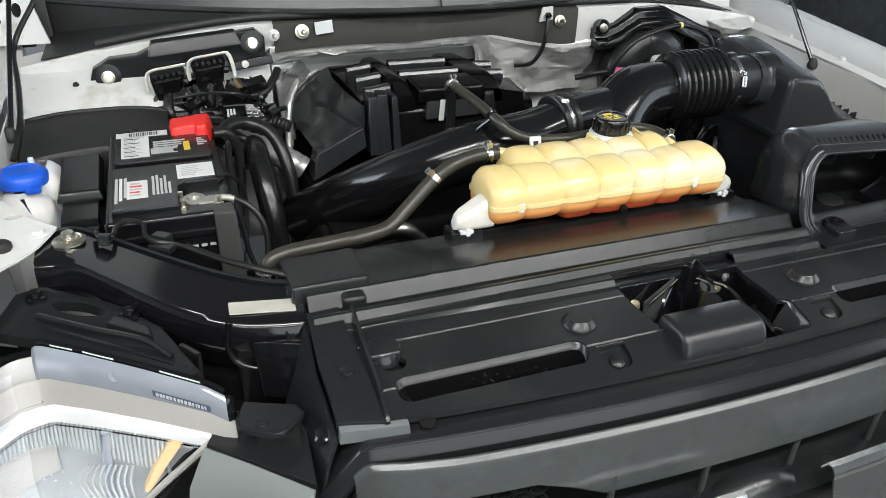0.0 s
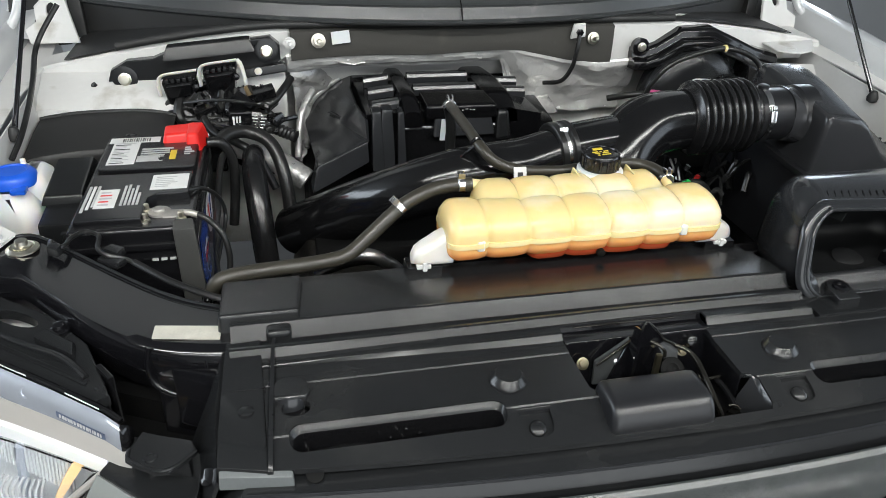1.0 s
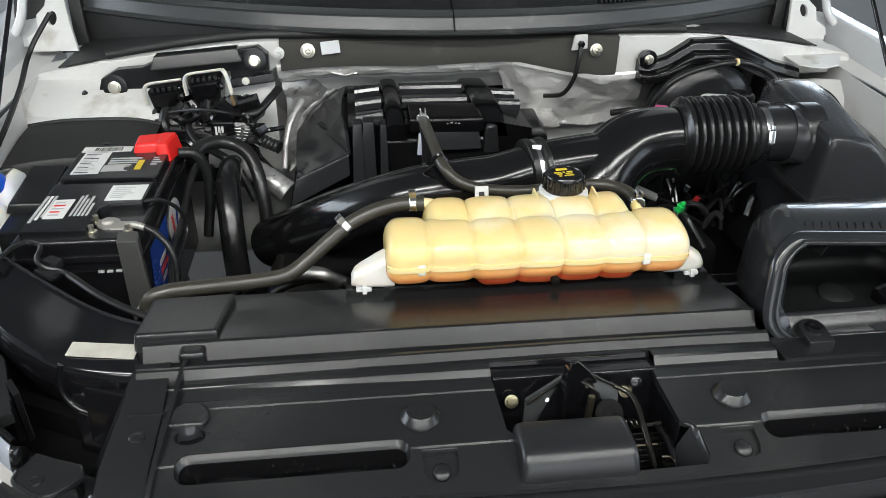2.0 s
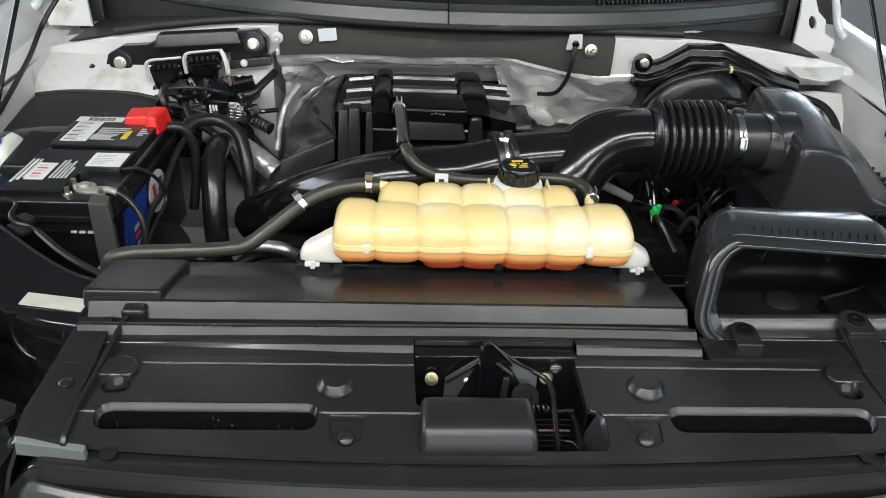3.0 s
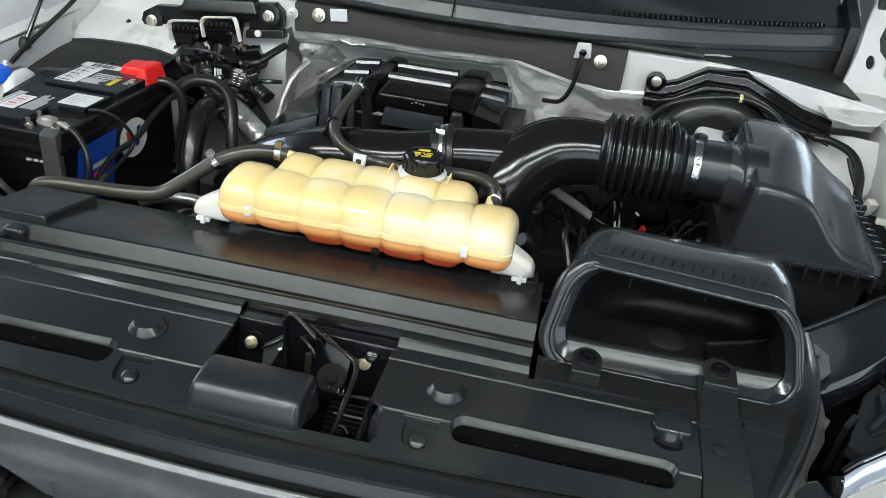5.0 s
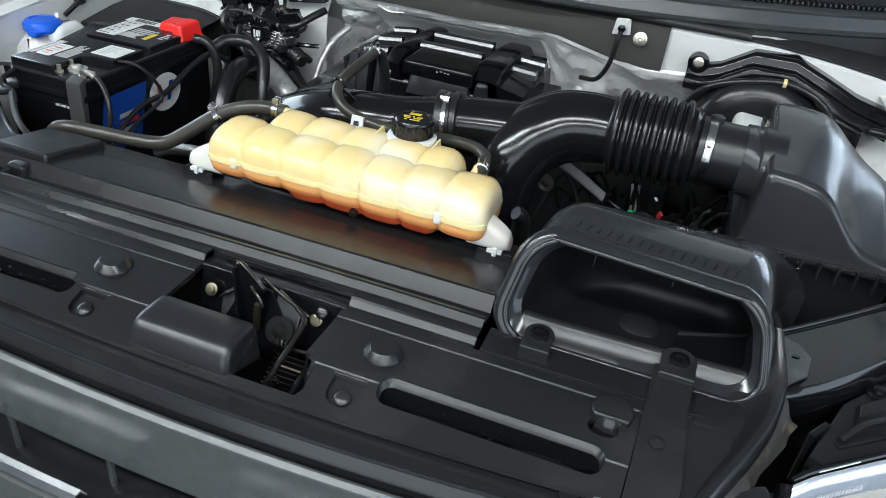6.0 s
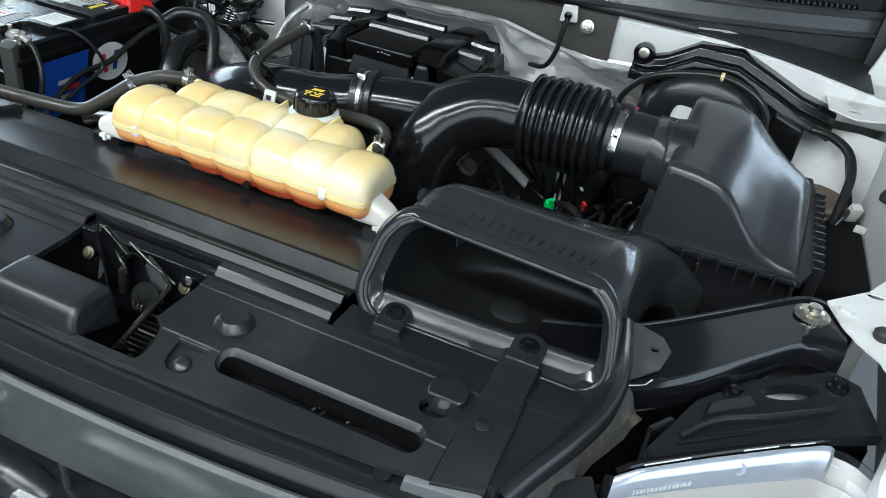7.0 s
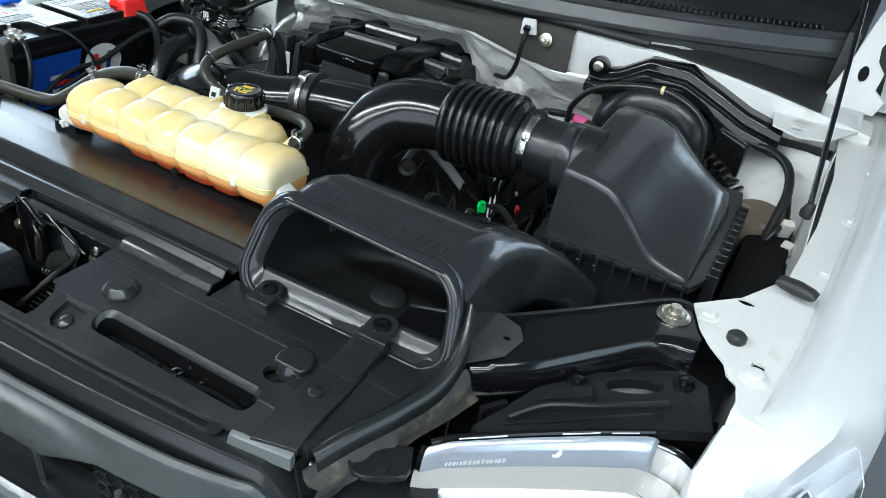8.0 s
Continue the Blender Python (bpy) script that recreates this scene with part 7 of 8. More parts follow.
# ---- engine bay: bulkhead fittings ----
def bulkhead_bracket():
    b = thing("relay_bracket", "black plastic bracket with two connectors on the bulkhead", "bracket", (-0.56, 0.93, 1.14))
    rail_top = [(-0.735, 1.142), (-0.722, 1.178), (-0.690, 1.196), (-0.640, 1.200), (-0.600, 1.216), (-0.410, 1.238), (-0.392, 1.222), (-0.392, 1.190), (-0.420, 1.176), (-0.470, 1.176), (-0.470, 1.190), (-0.610, 1.172), (-0.630, 1.150), (-0.672, 1.150), (-0.700, 1.140)]
    bm = plate(rail_top, 0.0, 0.022, bev=0.003)
    for v in bm.verts:
        x, y, z = v.co
        v.co = (x, 0.948 - z, y)
    part("plate", bm, SATIN, b)
    part("hook", tube([(-0.700, 0.93, 1.146), (-0.725, 0.925, 1.142), (-0.748, 0.92, 1.146), (-0.757, 0.915, 1.156)], 0.006, 8), SATIN, b)
    part("upper_shell", hexa([(-0.62, 0.90, 1.200), (-0.44, 0.90, 1.216), (-0.44, 0.94, 1.216), (-0.62, 0.94, 1.200), (-0.61, 0.91, 1.226), (-0.45, 0.91, 1.240), (-0.45, 0.94, 1.240), (-0.61, 0.94, 1.226)], 0.004), SATIN, b)
    for x, z in ((-0.696, 1.164), (-0.419, 1.212)):
        part("bolt_boss", turned_form((x, 0.928, z), (0, -1, 0.1), [(0.024, 0), (0.024, 0.010), (0.016, 0.012)], 18), SATIN, b)
        bolt(b, (x, 0.916, z), 0.010, (0, -1, 0.15), ZINC, 1.25)
    for x, z in ((-0.588, 1.166), (-0.510, 1.184)):
        con = part("connector", hexa([(x - 0.024, 0.868, z - 0.050), (x + 0.022, 0.868, z - 0.044), (x + 0.026, 0.925, z - 0.044), (x - 0.028, 0.925, z - 0.050), (x - 0.034, 0.862, z + 0.006), (x + 0.032, 0.862, z + 0.014), (x + 0.032, 0.925, z + 0.014), (x - 0.034, 0.925, z + 0.006)], 0.006, 3), GLOSSY, b, "black multi-plug connector")
        part("plug_face", hexa([(x - 0.020, 0.858, z - 0.026), (x + 0.018, 0.858, z - 0.022), (x + 0.018, 0.868, z - 0.022), (x - 0.020, 0.868, z - 0.026), (x - 0.026, 0.856, z - 0.002), (x + 0.024, 0.856, z + 0.004), (x + 0.024, 0.868, z + 0.004), (x - 0.026, 0.868, z - 0.002)], 0.002), WETBLACK, con)
        for k in range(5):
            part("plug_rib", box(x - 0.026 + 0.011 * k, x - 0.019 + 0.011 * k, 0.856, 0.872, z + 0.004 + 0.0012 * k, z + 0.012 + 0.0012 * k, 0.0015), SATIN, con)
        part("lever_end", turned_form((x + 0.030, 0.858, z - 0.004), (0, -1, 0.1), [(0.007, 0), (0.006, 0.005), (0.002, 0.006)], 12), GLOSSY, con)
        part("locking_bar", tube([(x - 0.039, 0.872, z - 0.024), (x - 0.039, 0.866, z + 0.004), (x - 0.030, 0.863, z + 0.019), (x, 0.863, z + 0.024), (x + 0.034, 0.864, z + 0.028)], 0.0046, 8, 4, 0.6), EAR, con, "cream locking bar")
    part("locking_bar", tube([(-0.476, 0.866, 1.212), (-0.470, 0.864, 1.204), (-0.466, 0.864, 1.188), (-0.463, 0.866, 1.164)], 0.0046, 8, 4, 0.6), EAR, b)
    part("lower_arm", hexa([(-0.470, 0.905, 1.160), (-0.380, 0.905, 1.172), (-0.380, 0.93, 1.172), (-0.470, 0.93, 1.160), (-0.470, 0.908, 1.178), (-0.384, 0.908, 1.190), (-0.384, 0.93, 1.190), (-0.470, 0.93, 1.178)], 0.004), SATIN, b)
    part("arm_bolt", turned_form((-0.438, 0.902, 1.176), (0, -1, 0.2), [(0.008, 0), (0.007, 0.004), (0.002, 0.005)], 10), EAR, b)
    h = thing("wiring_loom", "tangle of black taped wires below the connectors", "wiring", (-0.52, 0.85, 1.05))
    part("loom_backing", hexa([(-0.625, 0.90, 0.96), (-0.52, 0.90, 0.96), (-0.52, 0.93, 0.96), (-0.625, 0.93, 0.96), (-0.62, 0.90, 1.150), (-0.51, 0.90, 1.160), (-0.51, 0.93, 1.160), (-0.62, 0.93, 1.150)], 0.006), GLOSSY, h, "black plastic backing")
    part("bulkhead_lower", shell(loft([[(x, 0.950, 1.172), (x, 0.934, 1.150), (x, 0.926, 1.110), (x, 0.930, 1.04), (x, 0.935, 0.95)] for x in (-0.60, -0.52, -0.45, -0.385)], (False, False), closed=False), 0.002), PRIMER, CAR, "white lower bulkhead")
    random.seed(11)
    for i in range(30):
        x = -0.61 + 0.006 * i + random.uniform(-0.004, 0.004)
        z = 1.142 + 0.02 * (x + 0.6) / 0.1 * 0.4
        pts = [(x, 0.875, z), (x + random.uniform(-0.02, 0.03), 0.858 + random.uniform(-0.02, 0.01), z - 0.035), (-0.53 + random.uniform(-0.03, 0.06), 0.85 + random.uniform(-0.04, 0.02), 1.085 + random.uniform(-0.012, 0.012)), (-0.47 + random.uniform(-0.02, 0.05), 0.84 + random.uniform(-0.05, 0.03), 1.050 + random.uniform(-0.02, 0.02)), (-0.42 + random.uniform(-0.04, 0.05), 0.84, 0.98)]
        part("wire", tube(pts, random.choice((0.004, 0.006, 0.008, 0.010)), 8, 5), TAPE if i == 24 else random.choice((RUBBER, GLOSSY, SEAL)), h)
    for i in range(16):
        a = Vector((random.uniform(-0.62, -0.44), random.uniform(0.84, 0.89), random.uniform(1.07, 1.15)))
        c = Vector((random.uniform(-0.48, -0.36), random.uniform(0.80, 0.88), random.uniform(1.05, 1.15)))
        part("wire", tube([a, 0.6 * a + 0.4 * c + Vector((0, -0.02, random.uniform(-0.03, 0.015))), 0.2 * a + 0.8 * c + Vector((0, -0.03, random.uniform(-0.02, 0.02))), c], random.choice((0.003, 0.005, 0.008)), 8, 5), random.choice((RUBBER, GLOSSY, RUBBER)), h)
    for x, y, z, rz in ((-0.545, 0.845, 1.118, 20), (-0.470, 0.835, 1.135, -30), (-0.430, 0.845, 1.150, 10), (-0.415, 0.815, 1.105, -55), (-0.500, 0.825, 1.090, 60)):
        part("plug", turned(box(x - 0.022, x + 0.022, y - 0.012, y + 0.012, z - 0.010, z + 0.010, 0.003), (x, y, z), rx=15, ry=random.uniform(-30, 30), rz=rz), GLOSSY, h)
    part("conduit", turned_form((-0.46, 0.84, 1.10), (1, -0.5, -0.3), [(0.011 + 0.002 * (k % 2), 0.004 * k) for k in range(26)], 12), RUBBER, h, "ribbed split conduit")
    for pts, r in (([(-0.56, 0.86, 1.12), (-0.53, 0.80, 1.09), (-0.49, 0.76, 1.085), (-0.45, 0.74, 1.06), (-0.42, 0.72, 1.0)], 0.008), ([(-0.52, 0.69, 1.10), (-0.50, 0.72, 1.115), (-0.46, 0.74, 1.11), (-0.42, 0.72, 1.09), (-0.40, 0.68, 1.03), (-0.395, 0.66, 0.93)], 0.0125), ([(-0.47, 0.85, 1.13), (-0.42, 0.84, 1.13), (-0.39, 0.87, 1.15), (-0.375, 0.90, 1.16)], 0.008)):
        part("taped_cable", tube(pts, r, 12), RUBBER, h)
    tag = part("loom_tag", turned(box(-0.478, -0.406, 0.806, 0.812, 1.084, 1.122, 0.002), (-0.44, 0.81, 1.10), rx=-30, ry=6), GLOSSY, h, "black tag with white print")
    random.seed(31)
    for k in range(5):
        for q in range(4):
            x0 = -0.474 + 0.016 * q + random.uniform(0, 0.003)
            part("tag_print", turned(box(x0, x0 + random.uniform(0.006, 0.013), 0.8048, 0.8062, 1.090 + 0.006 * k, 1.0915 + 0.006 * k), (-0.44, 0.81, 1.10), rx=-30, ry=6), PAPER, tag)
    part("junction", box(-0.500, -0.455, 0.80, 0.85, 1.098, 1.128, 0.005), GLOSSY, h)
    for k in range(3):
        part("junction_mark", box(-0.492 + 0.006 * k, -0.488 + 0.006 * k, 0.7985, 0.8005, 1.104 + 0.003 * (k % 2), 1.120), PAPER, h)
    for x, z, m, r in ((-0.372, 1.222, PRIMER, 0.010), (-0.313, 1.226, ZINC, 0.012), (0.292, 1.218, ZINC, 0.011)):
        nut = bolt(CAR, (x, 0.936, z), 0.85 * r, (0, -1, 0.15), m, 1.45)
        part("stud_end", turned_form((x, 0.930, z + 0.001), (0.1, -1, 0.1), [(0.45 * r, 0), (0.45 * r, 0.014), (0.36 * r, 0.016), (0.05 * r, 0.0165)], 10), m, nut)
    e = thing("earth_lead", "thin black lead with a pale eyelet on the felt", "wire", (0.25, 0.93, 1.12))
    part("eyelet", hexa([(0.236, 0.930, 1.218), (0.272, 0.930, 1.222), (0.272, 0.938, 1.222), (0.236, 0.938, 1.218), (0.240, 0.926, 1.252), (0.268, 0.926, 1.254), (0.268, 0.934, 1.254), (0.240, 0.934, 1.252)], 0.004), PRIMER, e)
    part("eyelet_nut", turned_form((0.254, 0.926, 1.234), (0, -1, 0), [(0.008, 0), (0.008, 0.006), (0.003, 0.007)], 6), BLACKPAINT, e)
    part("lead", tube([(0.254, 0.924, 1.230), (0.250, 0.918, 1.20), (0.244, 0.92, 1.16), (0.225, 0.93, 1.125), (0.19, 0.95, 1.115)], 0.005, 8), RUBBER, e)
    solid("paper_tag", turned(box(-0.286, -0.248, 0.932, 0.934, 1.220, 1.246, 0.004), (-0.266, 0.933, 1.23), ry=-6), NATURAL, "small cream paper tag on the felt", "tag", (-0.266, 0.933, 1.22))


def engine():
    e = thing("engine", "dirty black engine with a ribbed plastic intake cover", "engine", (-0.1, 0.85, 0.60))
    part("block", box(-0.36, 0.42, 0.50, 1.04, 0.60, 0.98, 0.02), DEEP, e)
    # moulded intake cover: a nearly level top with rounded rails and slots, its front face and flanks
    def top_z(y):
        return lerp([(0.70, 1.150), (0.74, 1.1525), (0.93, 1.147), (1.03, 1.135), (1.14, 1.112)], y)[0]

    def deck(x0, x1, y0, y1, lift, drop, r=0.008, n=10):
        """A bar along the car with a rounded back, lifted above the top's level."""
        rings = []
        for i in range(n + 1):
            y = y0 + (y1 - y0) * i / n
            z = top_z(y) + lift - 0.020 * max(0.0, 1 - i / 1.5) ** 2
            rings.append([(x0 - 0.004, y, z - drop), (x0, y, z - r), (x0 + 0.3 * r, y, z - 0.3 * r), (x0 + r, y, z), (x1 - r, y, z), (x1 - 0.3 * r, y, z - 0.3 * r), (x1, y, z - r), (x1 + 0.004, y, z - drop)])
        return loft(rings)

    cover = part("intake_cover", loft([[(-0.246, y, 1.02), (-0.238, y, top_z(y) - 0.022), (-0.160, y, top_z(y) - 0.020), (-0.05, y, top_z(y) - 0.019), (0.060, y, top_z(y) - 0.022), (0.118, y, top_z(y) - 0.034), (0.126, y, 1.02)] for y in [0.752 + 0.0388 * i for i in range(11)]]), COVERBLK, e, "glossy black moulded intake cover", 30)
    part("crown_rail", deck(-0.168, -0.130, 0.742, 1.135, 0.003, 0.03, 0.012), COVERBLK, cover)
    part("crown_rail", deck(0.006, 0.066, 0.752, 1.135, 0.001, 0.03, 0.012), COVERBLK, cover)
    part("back_ear", deck(-0.242, -0.170, 1.03, 1.140, 0.001, 0.02), COVERBLK, cover)
    part("back_ear", deck(0.064, 0.128, 1.04, 1.150, -0.001, 0.02), COVERBLK, cover)

    def louvre(x0, x1, y, z, h, tilt=0.0):
        """A slot bar whose steep front leans back a little and rounds over at its top."""
        prof = [(-0.0060, -0.020), (-0.0050, -0.0080), (-0.0017, -0.0022), (0.0010, 0.0), (h, -0.001), (h, -0.020)]
        return loft([[(x, y + dy, z + dz + tilt * i) for dy, dz in prof] for i, x in enumerate((x0, x1))])

    for y, z in ((0.850, 1.1525), (0.930, 1.1535)):
        part("louvre", louvre(-0.129, 0.003, y, z, 0.015), LIPGLOSS, cover, angle=4)
    for y, z in ((0.780, 1.144), (0.850, 1.147), (0.930, 1.146)):
        part("louvre", louvre(-0.223, -0.171, y, z, 0.014, 0.006), LIPGLOSS, cover, angle=4)
    part("louvre", louvre(0.066, 0.118, 0.930, 1.139, 0.014, -0.003), LIPGLOSS, cover, angle=4)
    part("louvre", louvre(0.066, 0.116, 0.860, 1.140, 0.014, -0.003), LIPGLOSS, cover, angle=4)
    part("top_panel", hexa([(-0.124, 0.735, 1.118), (0.022, 0.735, 1.118), (0.022, 0.83, 1.118), (-0.124, 0.83, 1.118), (-0.122, 0.738, 1.149), (0.020, 0.738, 1.148), (0.020, 0.828, 1.148), (-0.122, 0.828, 1.149)], 0.008, 3), COVERBLK, cover)
    part("crown_pad", hexa([(-0.110, 0.726, 1.085), (0.018, 0.730, 1.085), (0.020, 0.77, 1.085), (-0.112, 0.77, 1.085), (-0.104, 0.738, 1.128), (0.010, 0.742, 1.128), (0.012, 0.77, 1.130), (-0.106, 0.77, 1.130)], 0.006, 3), LIPGLOSS, cover, "dull moulded front pad")
    part("crown_block", hexa([(0.020, 0.735, 1.07), (0.056, 0.740, 1.07), (0.060, 0.79, 1.07), (0.020, 0.79, 1.07), (0.024, 0.745, 1.130), (0.050, 0.750, 1.130), (0.052, 0.79, 1.134), (0.024, 0.79, 1.134)], 0.010, 4), SATIN, cover)
    part("side_box", hexa([(0.072, 0.80, 1.03), (0.126, 0.81, 1.03), (0.130, 0.94, 1.03), (0.072, 0.94, 1.03), (0.074, 0.82, 1.118), (0.118, 0.83, 1.114), (0.122, 0.93, 1.116), (0.074, 0.93, 1.122)], 0.007, 3), COVERBLK, cover)
    part("lower_face", hexa([(-0.20, 0.735, 1.00), (0.06, 0.735, 1.00), (0.06, 0.77, 1.00), (-0.20, 0.77, 1.00), (-0.18, 0.748, 1.100), (0.055, 0.748, 1.100), (0.055, 0.77, 1.12), (-0.18, 0.77, 1.12)], 0.006), GLOSSY, cover)
    for x, w, z in ((-0.082, 0.016, 1.128), (-0.052, 0.003, 1.136), (-0.045, 0.005, 1.138), (-0.036, 0.003, 1.137), (-0.030, 0.004, 1.136)):
        part("pad_mark", box(x, x + w, 0.7362, 0.7380, z, z + 0.0018), GREYINK, cover)
    for x, y, z in ((-0.220, 1.108, 1.122), (0.104, 1.125, 1.117)):
        part("cover_stud", turned(box(x - 0.011, x + 0.011, y - 0.008, y + 0.008, z - 0.006, z + 0.006, 0.003), (x, y, z), rz=-12), ZINC, e)
    # flat panel on the flank: a dull upper slope and a lighter facet folded below it
    slope = [[(-0.244, 0.728, 1.130), (-0.252, 0.84, 1.124), (-0.250, 0.96, 1.118), (-0.235, 1.08, 1.122)], [(-0.240, 0.735, 1.086), (-0.285, 0.84, 1.085), (-0.298, 0.96, 1.085), (-0.285, 1.08, 1.095)], [(-0.339, 0.712, 1.046), (-0.345, 0.82, 1.045), (-0.350, 0.94, 1.046), (-0.345, 1.06, 1.05)]]
    part("side_panel", shell(loft(slope, (False, False), closed=False), 0.006), LIPGLOSS, e, "flat dull black side panel", 30)
    part("panel_facet", hexa([(-0.352, 0.694, 0.995), (-0.238, 0.716, 1.046), (-0.238, 0.75, 1.046), (-0.352, 0.75, 0.995), (-0.340, 0.706, 1.046), (-0.239, 0.728, 1.084), (-0.239, 0.75, 1.084), (-0.340, 0.75, 1.046)], 0.003), LIPGLOSS, e, "lighter folded facet of the side panel")
    for k in range(6):
        part("panel_mark", hexa([tuple(Vector((-0.286 - 0.0035 * k, 0.852 + 0.010 * k, 1.0885 - 0.0015 * k)) + Vector(o)) for o in ((0, 0, 0), (0.012, 0, 0.004), (0.012, 0.004, 0.004), (0, 0.004, 0), (0, 0, 0.002), (0.012, 0, 0.006), (0.012, 0.004, 0.006), (0, 0.004, 0.002))]), SATIN, e)
    for x0, x1, y, z in ((-0.230, -0.212, 0.728, 1.143), (-0.211, -0.190, 0.732, 1.145), (-0.178, -0.166, 0.742, 1.136)):
        part("web", hexa([(x0 - 0.003, y - 0.022, 1.03), (x1 + 0.003, y - 0.022, 1.03), (x1 + 0.003, y + 0.03, 1.03), (x0 - 0.003, y + 0.03, 1.03), (x0, y, z), (x1, y, z), (x1, y + 0.03, z + 0.002), (x0, y + 0.03, z + 0.002)], 0.003), LIPGLOSS, e, "moulded dull black web")
    part("throttle_body", turned_form((0.02, 0.77, 1.02), (1, 0, 0), [(0.04, -0.05), (0.045, -0.03), (0.05, 0.0), (0.05, 0.06), (0.04, 0.07)], 24), CASTING, e)
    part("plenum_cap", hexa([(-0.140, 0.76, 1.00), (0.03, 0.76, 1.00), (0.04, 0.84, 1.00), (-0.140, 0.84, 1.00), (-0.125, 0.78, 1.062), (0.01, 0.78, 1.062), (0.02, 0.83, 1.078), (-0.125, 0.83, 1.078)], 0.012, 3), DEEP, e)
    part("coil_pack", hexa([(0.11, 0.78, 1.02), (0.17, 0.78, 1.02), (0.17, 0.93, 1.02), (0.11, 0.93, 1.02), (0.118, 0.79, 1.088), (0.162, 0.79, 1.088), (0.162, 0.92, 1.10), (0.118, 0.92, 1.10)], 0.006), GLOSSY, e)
    # flank and right valve cover in DEEP, with the shade down there as colour
    part("flank_block", join(box(0.40, 0.74, 0.82, 1.04, 0.60, 0.945, 0.02), box(0.43, 0.60, 0.70, 0.84, 0.60, 0.90, 0.02)), DEEP, e, "near-black rear flank, shade put into its colour")
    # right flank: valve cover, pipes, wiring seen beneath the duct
    part("valve_cover", hexa([(0.20, 0.50, 0.90), (0.40, 0.50, 0.90), (0.42, 0.95, 0.90), (0.22, 0.95, 0.90), (0.24, 0.53, 0.985), (0.37, 0.53, 0.985), (0.39, 0.92, 0.99), (0.25, 0.92, 0.99)], 0.015, 3), DEEP, e, "near-black valve cover, shade put into its colour")
    part("valve_cover", hexa([(-0.40, 0.40, 0.88), (-0.22, 0.40, 0.88), (-0.24, 0.66, 0.88), (-0.40, 0.66, 0.88), (-0.37, 0.43, 0.96), (-0.25, 0.43, 0.96), (-0.26, 0.64, 0.97), (-0.37, 0.64, 0.97)], 0.012, 3), CASTING, e)
    part("fan_shroud", hexa([(-0.44, 0.265, 0.70), (0.44, 0.265, 0.70), (0.44, 0.33, 0.70), (-0.44, 0.33, 0.70), (-0.44, 0.265, 1.055), (0.44, 0.265, 1.055), (0.40, 0.31, 1.05), (-0.40, 0.31, 1.05)], 0.01), GLOSSY, e, "black fan shroud")
    return e


